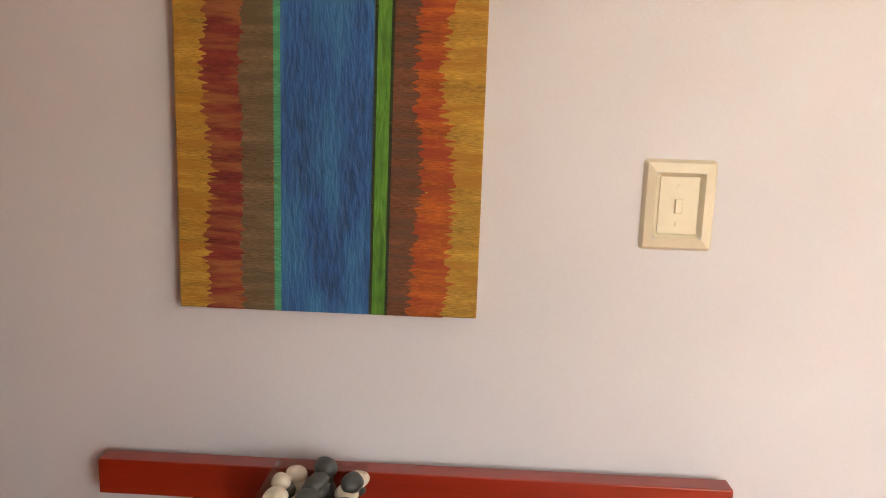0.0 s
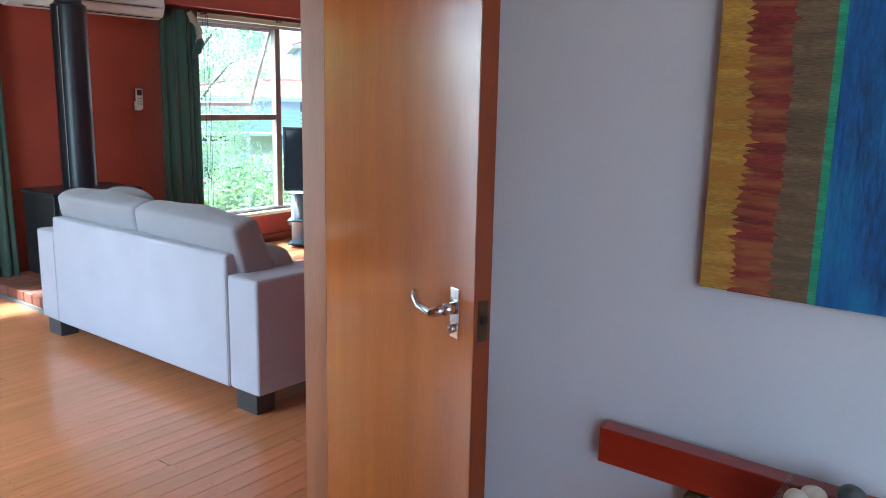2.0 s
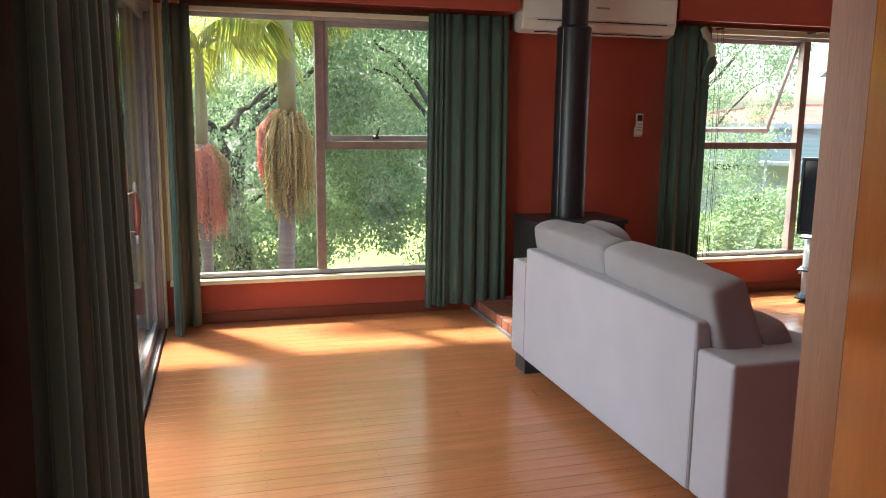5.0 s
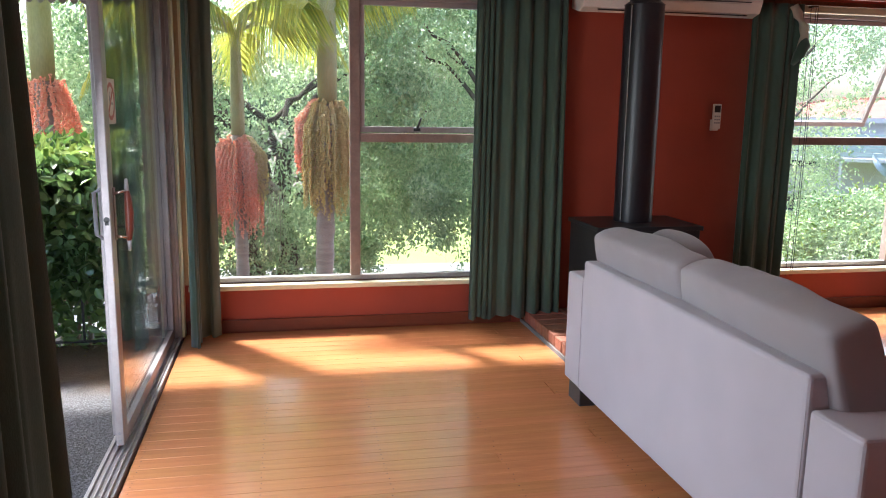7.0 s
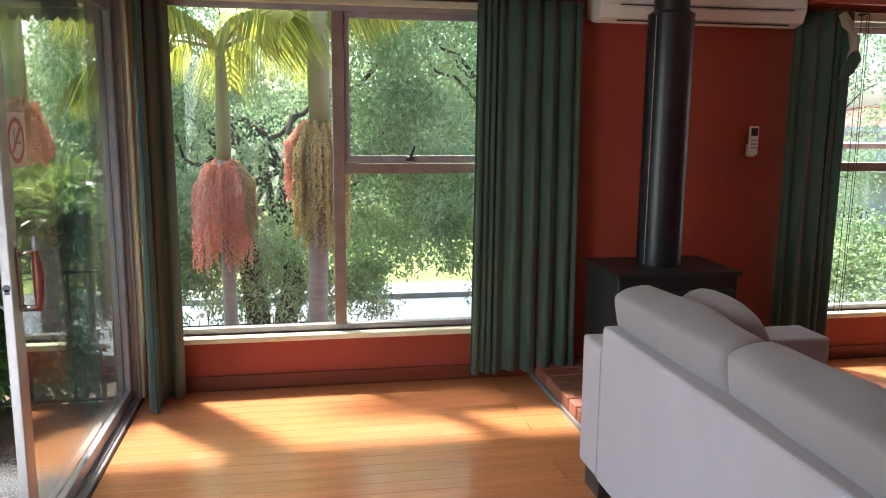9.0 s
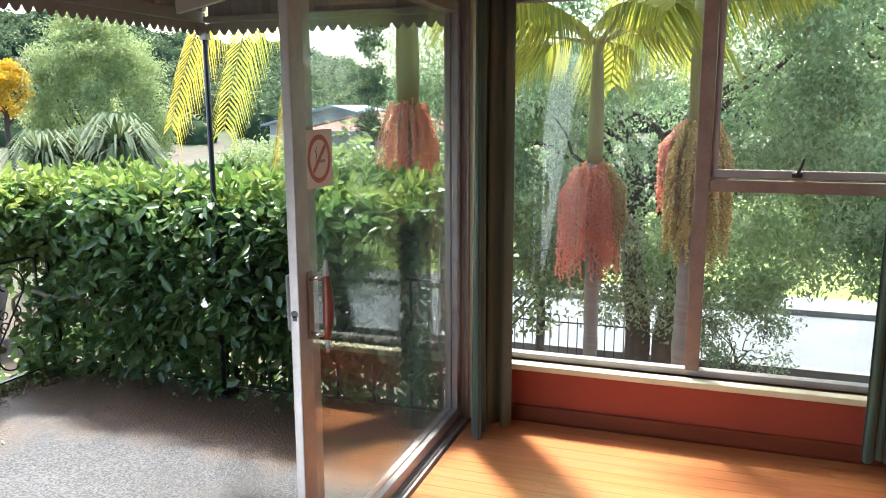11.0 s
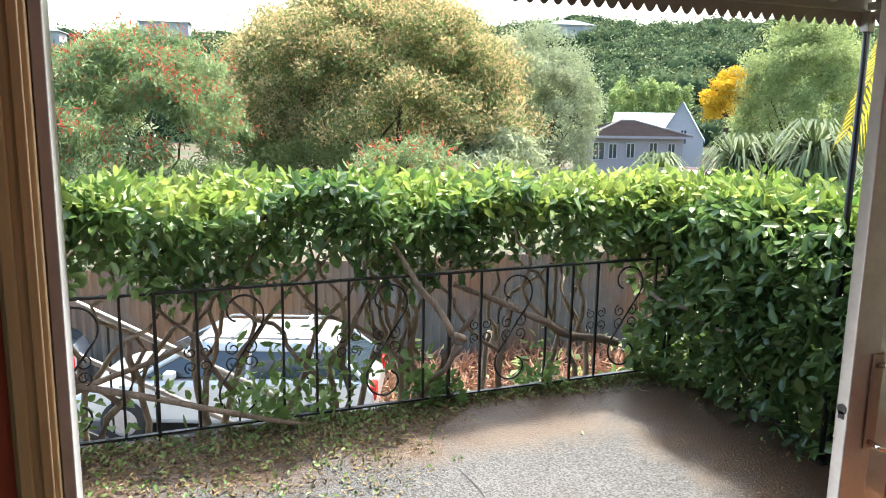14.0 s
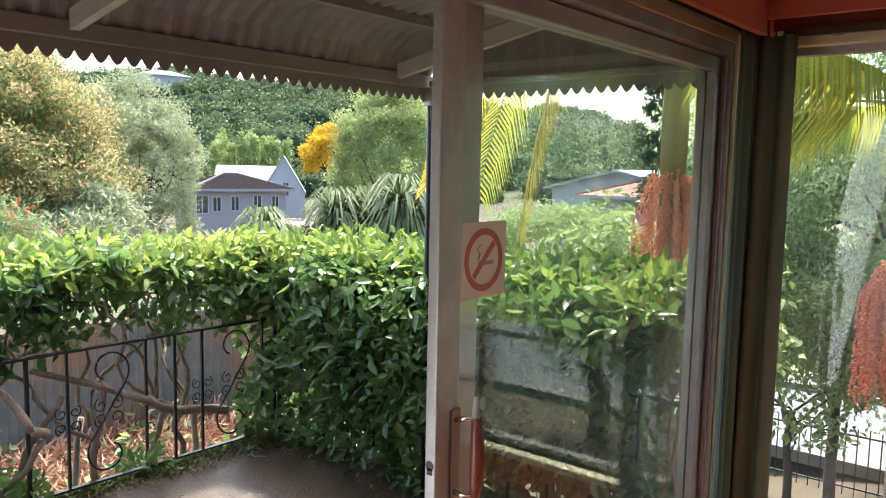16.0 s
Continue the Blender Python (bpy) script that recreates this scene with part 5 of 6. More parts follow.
# north side: leafy to the ground
hn = lump(head(24000, (-2.9, -0.03), (-0.35, 0.7), -0.1, 0.98, 0), 3.0, 0.3)
hf = rng.uniform((-2.3, -0.16, 0.25), (-0.35, -0.02, 1.0), (1500, 3))
hb = rng.uniform((-2.9, 0.15, -0.9), (-0.35, 0.8, 0.15), (6500, 3))
hn = np.concatenate([hn, hf, hb])
hn = hn[rng.uniform(0, 1, len(hn)) < np.clip(0.7 + hn[:, 2] * 0.5, 0.6, 1)]
leaves("leaves", hn, 0.085, 0.046, L_HEDGE, hedge, "glossy dark green leaves", droop=0.4, spread=1.2, out=np.array((0, -0.45, 0.15)))
ht = rng.uniform((-3.0, -0.02, 0.93), (-0.35, 0.8, 1.1), (2600, 3))
ht[:, 2] += np.array([noise.noise(Vector((x * 2.2, y * 2, 5))) for x, y in ht[:, :2].tolist()]) * 0.09
leaves("young_leaves", ht, 0.078, 0.042, L_HEDGETOP, hedge, "bright lime green young leaves", droop=-0.55, spread=0.8)
# leafy shoots low on the rail and litter
low = rng.uniform((-2.95, -6.0, -0.2), (-2.58, 0.0, 0.0), (4200, 3))
low[:, 2] += rng.exponential(0.09, len(low)) * (0.5 + np.clip(np.sin(low[:, 1] * 2.6 + 0.4), 0, 1) * 1.3)
keep = np.array([noise.noise(Vector((y * 1.6, 9, z * 2))) for _, y, z in low.tolist()]) > 0.02
leaves("shoot_growth", low[keep], 0.072, 0.04, L_SHOOT, hedge, "straggling leafy shoots", spread=1.0)
stems = Mesh()
r = random.Random(5)
for i in range(34):
    y = -6.0 + i * 0.18 + r.uniform(-0.06, 0.06)
    x = -2.95 + r.uniform(-0.1, 0.1)
    yy = y + r.uniform(-0.35, 0.35)
    branch(stems, (x, y, -0.9), (x + r.uniform(-0.1, 0.1), yy, 0.15), 0.022, 0.017, i, 0.07)
    for k in range(2):
        branch(stems, (x, yy, 0.12), (x + r.uniform(-0.2, 0.2), yy + r.uniform(-0.5, 0.5), 0.85), 0.015, 0.007, i * 7 + k, 0.1)
for i in range(20):
    x = -2.8 + i * 0.13
    branch(stems, (x, 0.4 + r.uniform(-0.1, 0.1), -0.9), (x + r.uniform(-0.3, 0.3), 0.4, 0.9), 0.018, 0.006, 300 + i, 0.12)
part("stem_tangle", stems, M_BRANCH, hedge, "bare pale brown stems", smooth=True, kind="stuff")


def gnarl(*a):
    part("gnarled_branch", branch(Mesh(), *a), M_BARK, hedge, "gnarled grey branch poking through the rail", smooth=True)


gnarl( (-2.5, -1.40, 0.345), (-2.56, -1.32, 0.30), 0.022, 0.024, 1, 0.0, 2, 8)
gnarl( (-2.52, -1.40, 0.34), (-2.72, -1.66, 0.80), 0.02, 0.013, 2, 0.03, 5, 8)
gnarl( (-2.52, -1.36, 0.28), (-2.72, -1.6, -0.12), 0.016, 0.011, 3, 0.05, 5, 8)
gnarl( (-2.66, -0.08, 0.435), (-2.0, -0.12, 0.38), 0.013, 0.009, 4, 0.03, 6, 8)
gnarl( (-2.74, -3.6, 0.35), (-2.6, -2.1, -0.08), 0.022, 0.012, 6, 0.08, 8, 8)
gnarl( (-2.76, -3.9, -0.05), (-2.7, -2.7, 0.36), 0.02, 0.012, 7, 0.08, 8, 8)
gnarl( (-2.8, -0.2, 0.1), (-2.75, -1.3, 0.55), 0.028, 0.014, 8, 0.1, 8, 8)
rg = random.Random(77)
for k in range(9):
    yb = -4.9 + k * 0.48 + rg.uniform(-0.1, 0.1)
    gnarl((-2.82, yb, -0.45), (-2.74 + rg.uniform(-0.04, 0.05), yb + rg.uniform(-0.35, 0.35), 0.42), 0.024, 0.015, 40 + k, 0.06, 8, 8)
    gnarl((-2.76, yb + rg.uniform(-0.1, 0.1), 0.1), (-2.8, yb + rg.choice((-1, 1)) * rg.uniform(0.4, 0.7), 0.62), 0.015, 0.009, 60 + k, 0.06, 8, 6)
lit = rng.uniform((-2.66, -6.0, 0), (-2.6, 0.05, 0), (15000, 3))
lit[:, 0] = -2.68 + rng.exponential(0.15, len(lit)) * (1 + 0.7 * np.sin(lit[:, 1] * 2.3 + 1)) * np.clip(-lit[:, 1] * 0.7, 0.25, 1.6)
lit2 = rng.uniform((-2.6, -0.2, 0), (-0.2, 0.1, 0), (1300, 3))
lit2 = lit2[(0.1 - lit2[:, 1]) < rng.exponential(0.09, len(lit2))]
lit3 = rng.uniform((-2.6, -4.2, 0), (-0.3, 0.0, 0), (22, 3))
lit = np.concatenate([lit, lit2, lit3])
lit[:, 2] = DZ + 0.006
leaves("leaf_litter", lit, 0.026, 0.013, L_LITTER, None, "dry brown leaves and clippings lying along the deck edge", droop=0, kind="stuff", spread=1.0, out=np.array((0, 0, 0)), up=np.array((0, 0, 6)), category="leaf litter")
lg = lit[rng.uniform(0, 1, len(lit)) < 0.3] + np.array((-0.02, 0, 0.008))
leaves("green_clippings", lg, 0.032, 0.018, L_SHOOT, None, "green clippings fallen on the deck edge", kind="stuff", spread=1.0, up=np.array((0, 0, 5)), category="leaf litter")
tw = Mesh()
for i in range(46):
    x, y = -2.62 + r.expovariate(5.5), r.uniform(-5, 0)
    a = r.uniform(0, 3.1)
    l = r.uniform(0.05, 0.16)
    branch(tw, (x, y, DZ + 0.006), (x + math.cos(a) * l, y + math.sin(a) * l, DZ + 0.012), 0.0035, 0.002, i, 0.015, 3, 5)
part("fallen_twigs", tw, M_BRANCH, label="small dry twigs lying on the deck", kind="stuff", category="twigs")


# ---- palms ----
def frond(m_leaf, m_rib, base, azim, rise, length, droop, leafl, seed, hang=0.8, n=46):
    rr = random.Random(seed)
    d = Vector((math.cos(azim), math.sin(azim), 0))
    pts = []
    for i in range(13):
        t = i / 12
        pts.append(Vector(base) + d * (length * (t - 0.25 * t * t)) + Vector((0, 0, rise * t - droop * t * t)))
    m_rib.tube(pts, [0.02 * (1 - 0.85 * i / 12) for i in range(13)], 5)
    side = Vector((-d.y, d.x, 0))
    for i in range(n):
        t = 0.14 + 0.86 * i / n
        k = t * 12
        j = min(int(k), 11)
        p = pts[j].lerp(pts[j + 1], k - j)
        tan = (pts[j + 1] - pts[j]).normalized()
        ll = leafl * (0.45 + 0.75 * math.sin(math.pi * min(1, t * 0.85 + 0.1))) * rr.uniform(0.85, 1.1)
        for s in (-1, 1):
            out = (side * s * (1 - hang * 0.75) + tan * 0.35 + Vector((0, 0, -hang))).normalized()
            q1 = p + (side * s * 0.6 + tan * 0.3 + Vector((0, 0, 0.1 - hang * 0.4))).normalized() * ll * 0.35
            q2 = q1 + out * ll * 0.65
            w = tan * 0.016
            a = len(m_leaf.v)
            m_leaf.v += [tuple(p - w * 0.6), tuple(p + w * 0.6), tuple(q1 - w), tuple(q1 + w), tuple(q2)]
            m_leaf.f += [(a, a + 1, a + 3, a + 2), (a + 2, a + 3, a + 4)]


def raw(name, m, material, parent, label="", kind=""):
    me = bpy.data.meshes.new(name)
    me.from_pydata(m.v, [], m.f)
    me.materials.append(material)
    ob = new(name, me)
    ob.parent = parent
    return tagged(ob, label, "", "", kind)


OCT = np.array([(1, 0, 0), (-1, 0, 0), (0, 1, 0), (0, -1, 0), (0, 0, 1), (0, 0, -1)], float)
OCTF = np.array([(0, 2, 4), (2, 1, 4), (1, 3, 4), (3, 0, 4), (2, 0, 5), (1, 2, 5), (3, 1, 5), (0, 3, 5)])


def fruit(at, radius, height, n, material, parent, label, bead=0.012, side=(0, 0), top=0.22):
    strands, beads = Mesh(), []
    for i in range(n):
        a = rng.uniform(0, 2 * math.pi)
        q = rng.uniform(0.05, 1) ** 0.5
        o = Vector((math.cos(a), math.sin(a), 0)) * radius * q
        p0 = Vector(at)
        p1 = p0 + o * 0.6 + Vector((side[0] * 0.5, side[1] * 0.5, top * height * rng.uniform(0.3, 0.9) * (1 - 0.3 * q)))
        p2 = p0 + o + Vector((side[0], side[1], -0.12 * height))
        p3 = p2 + Vector((o.x * 0.05, o.y * 0.05, -height * rng.uniform(0.4, 0.95) * (1.0 - 0.2 * q)))
        pts = [p0, p1, p2, p2.lerp(p3, 0.5) + Vector((rng.normal() * 0.01, rng.normal() * 0.01, 0)), p3]
        strands.tube(pts, [0.006, 0.004, 0.002, 0.001, 0.001], 3, caps=False)
        for k in range(54):
            t = 0.9 + 3.1 * k / 54
            j = min(int(t), 3)
            p = pts[j].lerp(pts[j + 1], t - j)
            beads.append((p.x + rng.normal() * 0.006, p.y + rng.normal() * 0.006, p.z))
    b = np.array(beads)
    v = (b[:, None, :] + OCT[None] * bead * rng.uniform(0.8, 1.2, (len(b), 1, 1))).reshape(-1, 3)
    f = (np.arange(len(b))[:, None, None] * 6 + OCTF[None]).reshape(-1, 3)
    raw("stalks", strands, material, parent, kind="stuff")
    if material is not L_FRUITD:
        fast("fruit", v, f, material, parent, label, "stuff")


def palm(name, x, y, lean, crown_z, r0, shaft, fruits, label, fr_len=2.3, nfr=11, seed=0, hang=0.85, droop=1.5):
    p = thing(name, (x, y, -2.6), label, "palm tree", "palms beside the house")
    n = 34
    pts = [(lean[0] * (i / n), lean[1] * (i / n), (crown_z + 2.6 - shaft) * i / n) for i in range(n + 1)]
    rad = [r0 * (1.12 if i % 2 else 1.0) * (1.25 - 0.25 * min(1, i / 8)) for i in range(n + 1)]
    part("trunk", Mesh().tube(pts, rad, 20), M_PALMTRUNK, p, "pale ringed trunk", smooth=True)
    tx, ty, tz = pts[-1]
    sh = [(tx, ty, tz + shaft * k / 6) for k in range(7)]
    part("crownshaft", Mesh().tube(sh, [r0 * q for q in (1.08, 1.15, 1.1, 1.02, 0.9, 0.8, 0.6)], 20), M_CROWNSHAFT, p, "smooth olive crownshaft", smooth=True)
    rr = random.Random(seed)
    for i in range(nfr):
        az = 2 * math.pi * i / nfr + rr.uniform(-0.25, 0.25)
        ml, mr = Mesh(), Mesh()
        frond(ml, mr, (tx, ty, tz + shaft * 0.95), az, rr.uniform(0.5, 1.3), fr_len * rr.uniform(0.8, 1.1), droop * rr.uniform(0.75, 1.25), 0.55, seed * 31 + i, hang, 58)
        fo = raw("frond", ml, L_PALM, p, "arching yellow-green frond")
        raw("rib", mr, M_CROWNSHAFT, fo)
    for (dz, radius, height, cnt, mm, lb, side) in fruits:
        fruit((tx, ty, tz + dz), radius, height, cnt, mm, p, lb, side=side)
    return p


palm("palm_tree", 0.235, 2.4, (-0.02, 0.0), 1.97, 0.052, 0.9, [(-0.14, 0.25, 0.86, 95, L_FRUITR, "hanging coral pink fruit", (-0.02, -0.02)), (-0.1, 0.07, 0.55, 22, L_FRUITY, "yellowing fruit", (0.17, -0.02)), (-0.4, 0.12, 0.8, 34, L_FRUITD, "bare grey stalks", (0.27, 0))],
     "slim palm with coral fruit hanging under its crown outside the window", 1.9, 7, 1, droop=0.8)
palm("palm_tree", 0.86, 2.0, (0.1, 0.0), 3.3, 0.072, 1.95, [(-0.1, 0.22, 0.92, 120, L_FRUITY, "hanging yellow-green fruit", (0.0, 0)), (-0.06, 0.1, 0.6, 50, L_FRUITR, "red fruit behind", (-0.16, 0.05))],
     "tall palm with yellow-green fruit and a long crownshaft outside the window", 2.2, 9, 2, droop=1.9)
p3 = palm("palm_tree", -1.36, 2.66, (-0.02, 0.0), 3.3, 0.085, 1.8, [(-0.16, 0.27, 1.35, 80, L_FRUITR, "hanging orange-red fruit", (0, 0))],
     "palm with bright red fruit behind the deck hedge", 2.4, 8, 3, droop=1.5)
for k, (az, ln, dp, rs) in enumerate(((204, 1.5, 3.15, 0.9), (172, 2.7, 3.0, 1.0), (188, 2.9, 2.9, 0.95))):
    ml, mr = Mesh(), Mesh()
    frond(ml, mr, (-0.02, 0, 5.85), radians(az), rs, ln, dp, 0.68, 900 + k, 0.72, 84)
    fo = raw("frond", ml, L_YELLOWFROND if k % 2 == 0 else L_PALM, p3, "drooping frond turning yellow")
    raw("rib", mr, M_CROWNSHAFT, fo)


# ---- trees ----
def crown_points(c, rad, n, clumps, clump_r, seed, full=False):
    g = np.random.default_rng(seed)
    d = unit(g.normal(size=(clumps, 3)))
    if not full:
        d[:, 2] = np.where(d[:, 2] < -0.5, -d[:, 2], d[:, 2])
    cc = np.array(c) + d * np.array(rad) * g.uniform(0.55, 1.0, (clumps, 1)) ** 0.6
    k = g.integers(0, clumps, n)
    s = clump_r * g.uniform(0.6, 1.4, clumps)
    off = unit(g.normal(size=(n, 3))) * (g.uniform(0, 1, (n, 1)) ** 0.45)
    return cc[k] + off * s[k][:, None] * np.array((1, 1, 0.75))


def tree(name, base, height, rad, label, material, n=9000, clumps=60, clump_r=0.8, leaf=0.14, seed=0, trunk_r=0.2, bark=None, droop=0.2, tip=None, tip_n=0, cz=None, leafw=0.45, stems=1):
    t = thing(name, base, label, "tree")
    h = height
    c = (0, 0, h - rad[2] if cz is None else cz)
    m = Mesh()
    rr = random.Random(seed)
    for s in range(stems):
        ox = (s - (stems - 1) / 2) * trunk_r * 2.2
        branch(m, (ox, 0, -0.3), (ox * 1.6, 0, c[2] - rad[2] * 0.35), trunk_r, trunk_r * 0.7, seed + s, trunk_r * 0.5, 6, 10)
        for i in range(7):
            a = 2 * math.pi * i / 7 + rr.uniform(-0.3, 0.3)
            z0 = c[2] - rad[2] * rr.uniform(0.35, 0.75)
            branch(m, (ox * 1.3, 0, z0), (math.cos(a) * rad[0] * 0.75, math.sin(a) * rad[1] * 0.75, c[2] + rad[2] * rr.uniform(-0.3, 0.6)), trunk_r * 0.32, trunk_r * 0.06, seed + i + 20, rad[0] * 0.12, 6, 6)
    part("trunk", m, bark or M_BARKD, t, "forked brown trunk and limbs", smooth=True)
    pts = crown_points(c, rad, n, clumps, clump_r, seed, droop > 0.6)
    leaves("crown", pts, leaf, leaf * leafw, material, t, "leafy crown", droop=droop, kind="stuff")
    if tip_n:
        tp = crown_points(c, [v * 1.04 for v in rad], tip_n, clumps, clump_r, seed)
        tp = tp[tp[:, 2] > c[2] - rad[2] * 0.1]
        leaves("blossom", tp, leaf * 1.2, leaf * leafw, tip, t, "flowering tips", droop=-0.6, kind="stuff", spread=0.6)
    return t


GZ = -2.6
# street side, behind the palms
tree("street_tree", (0.3, 8.2, GZ), 8.2, (4.0, 2.2, 3.5), "dark weeping street tree with drooping small leaves", L_FIG, 120000, 560, 0.5, 0.09, 41, 0.2, M_BARKD, 0.7, stems=2, cz=4.5)
tree("street_tree", (4.1, 7.0, GZ), 8.0, (2.7, 1.8, 3.5), "weeping street tree with pale green drooping foliage", L_FIG, 80000, 380, 0.45, 0.085, 42, 0.16, M_BARKD, 0.8, cz=4.85)
tree("street_tree", (8.7, 8.0, GZ), 8.0, (2.1, 1.9, 3.3), "weeping street tree beside the side window", L_FIG, 36000, 190, 0.42, 0.085, 43, 0.15, M_BARKD, 0.8, cz=5.2)
tree("shrub", (7.0, 3.0, GZ), 3.0, (1.3, 1.0, 1.4), "leafy shrub with yellow new growth outside the side window", L_FIG, 34000, 110, 0.28, 0.062, 44, 0.05, None, 0.0, L_HEDGETOP, 3500, cz=1.7)
tree("shrub", (1.5, 7.6, GZ), 2.0, (0.7, 0.6, 0.95), "small dark shrub at the road fence", L_FIG, 4000, 30, 0.25, 0.07, 45, 0.04, cz=1.0)
tree("street_tree", (-1.3, 7.9, GZ), 5.4, (0.95, 0.9, 2.4), "slender weeping tree beside the road fence", L_FIG, 26000, 130, 0.36, 0.085, 61, 0.08, M_BARKD, 0.6, cz=2.9)
tree("shrub", (-1.6, 7.0, GZ), 3.2, (1.6, 1.2, 1.5), "tall leafy garden shrub behind the hedge", L_LIME, 8000, 50, 0.4, 0.12, 46, 0.06, cz=1.8)
tree("shrub", (-2.4, 4.6, GZ), 3.6, (1.2, 1.2, 1.4), "broad-leafed garden shrub behind the hedge", L_LIME, 6000, 40, 0.4, 0.14, 56, 0.06, cz=2.3)
# west side
tree("round_tree", (-23.5, 4.6, GZ - 1.5), 9.2, (5.2, 5.0, 4.2), "large domed tree tipped with orange blossom", L_GOLD, 175000, 620, 0.65, 0.125, 47, 0.35, None, 0.1, L_ORANGE, 80000, leafw=0.42)
tree("bottlebrush_tree", (-17.5, -2.6, GZ - 0.5), 6.1, (2.7, 2.5, 2.5), "loose bottlebrush tree with scattered red flowers", L_BOTTLE, 46000, 130, 0.45, 0.17, 48, 0.13, None, 0.6, L_REDFL, 2600, leafw=0.2)
tree("bottlebrush_tree", (-13.5, 2.3, GZ - 0.5), 3.95, (1.2, 1.3, 1.2), "low bottlebrush bush with red flowers", L_BOTTLE, 6500, 34, 0.35, 0.17, 49, 0.05, None, 0.1, L_REDFL, 500, leafw=0.14)
tree("silver_tree", (-24.3, 11.0, GZ - 1), 7.8, (2.3, 2.3, 3.8), "pale silver-green garden tree", L_GREY, 42000, 170, 0.55, 0.15, 50, 0.2, None, 0.1, leafw=0.3, cz=4.2)
tree("leafy_tree", (-15.5, 14.6, GZ - 0.5), 7.6, (1.9, 1.9, 3.4), "fresh lime green tree behind the palm fronds", L_LIME, 60000, 260, 0.42, 0.12, 51, 0.2, None, 0.2, leafw=0.3, cz=4.0)
tree("leafy_tree", (-11.5, 18.0, GZ - 0.5), 3.5, (2.6, 2.6, 1.6), "bushy green garden tree", L_LIME, 14000, 110, 0.5, 0.2, 57, 0.2, None, 0.2, leafw=0.3, cz=1.9)
tree("yellow_tree", (-58.0, 50.0, GZ - 2), 10.0, (2.3, 2.3, 3.2), "bright yellow autumn tree", L_YELLOW, 13000, 110, 0.6, 0.34, 52, 0.3, leafw=0.4)
tree("silver_tree", (-19, 6.8, GZ - 1), 4.4, (2.4, 2.0, 1.7), "pale feathery shrub below the round tree", L_GREY, 9000, 60, 0.5, 0.24, 58, 0.1, leafw=0.25, cz=2.6)
tree("leafy_tree", (-30, -6.5, GZ - 1), 6.0, (4.5, 4.0, 3.0), "grey-green tree beyond the bottlebrush", L_GREY, 12000, 90, 0.9, 0.4, 59, 0.2, leafw=0.3, cz=3.0)
tree("leafy_tree", (-30, -13, GZ - 1), 6.5, (4.5, 4.0, 3.0), "grey-green tree beyond the driveway", L_LIME, 10000, 90, 0.9, 0.4, 60, 0.2, leafw=0.3, cz=3.4)
rp = random.Random(8)
for i in range(17):
    yy = 47.5 + i * 0.82
    tree("poplar_tree", (-78 + rp.uniform(-1.2, 1.2), yy, GZ - 4.5), 11.6 + rp.uniform(-0.9, 1.4), (0.55, 0.55, 5.0), "upright poplar in a distant row", L_POPLAR, 1500, 40, 0.42, 0.34, 70 + i, 0.12, leafw=0.4)
for cx, cy, hh in ((-13.97, 30.0, 9.4),):
    tree("cypress_tree", (cx, cy, GZ - 1), hh + 1.2, (0.6, 0.6, 5.0), "tall dark columnar cypress", L_DARK, 9000, 80, 0.35, 0.2, 90, 0.12, leafw=0.3)


def sword_plant(name, base, h, n_heads, label, seed, length=0.9):
    t = thing(name, base, label, "tree")
    rr = random.Random(seed)
    m, lv = Mesh(), Mesh()
    for k in range(n_heads):
        hx, hy, hz = rr.uniform(-0.9, 0.9), rr.uniform(-0.9, 0.9), h * rr.uniform(0.65, 1.0)
        branch(m, (0, 0, -0.3), (hx, hy, hz), 0.12, 0.07, seed + k, 0.12, 6, 8)
        for i in range(230):
            a, e = rr.uniform(0, 2 * math.pi), rr.uniform(-1.2, 1.1)
            d = Vector((math.cos(a) * math.cos(e), math.sin(a) * math.cos(e), math.sin(e)))
            p = Vector((hx, hy, hz))
            q = p + d * length * 0.6
            w = Vector((-math.sin(a), math.cos(a), 0)) * 0.028
            tip = q + d * length * 0.32 + Vector((0, 0, -length * 0.45))
            a0 = len(lv.v)
            lv.v += [tuple(p - w * 0.5), tuple(p + w * 0.5), tuple(q + w), tuple(q - w), tuple(tip)]
            lv.f += [(a0, a0 + 1, a0 + 2, a0 + 3), (a0 + 3, a0 + 2, a0 + 4)]
    part("stem_tangle", m, M_BARK, t, smooth=True)
    raw("sword_leaves", lv, L_SWORD, t, "spiky drooping sword leaves", "stuff")
    return t


sword_plant("cabbage_tree", (-11.3, 9.9, GZ - 0.3), 3.8, 10, "spiky cabbage tree with drooping sword leaves", 5, 1.1)
sword_plant("cabbage_tree", (-12.5, 7.9, GZ - 0.3), 3.1, 7, "low clump of sword-leafed cabbage trees", 6, 1.0)

# ---- ground, road, garden ----


def ground_z(x, y):
    d = math.hypot(x, y)
    a = math.degrees(math.atan2(y, -x))      # 0 towards -x, 90 towards +y
    z = GZ
    w = min(1, max(0, (-x - 13) / 20)) * 2.2 + min(1, max(0, (-x - 0.8) / 2)) * 0.36
    z -= w
    if d > 95:
        k = min(1, (d - 95) / 210)
        top = float(np.interp(a, (-60, -5, 5, 20, 31, 45, 58, 64, 69, 90, 130), (20, 24, 25, 28, 33, 31, 24, 18, 8, 7, 5)))
        z += (3 * k * k - 2 * k ** 3) * top + noise.noise(Vector((x / 40, y / 40, 0))) * 3 * k
    return z


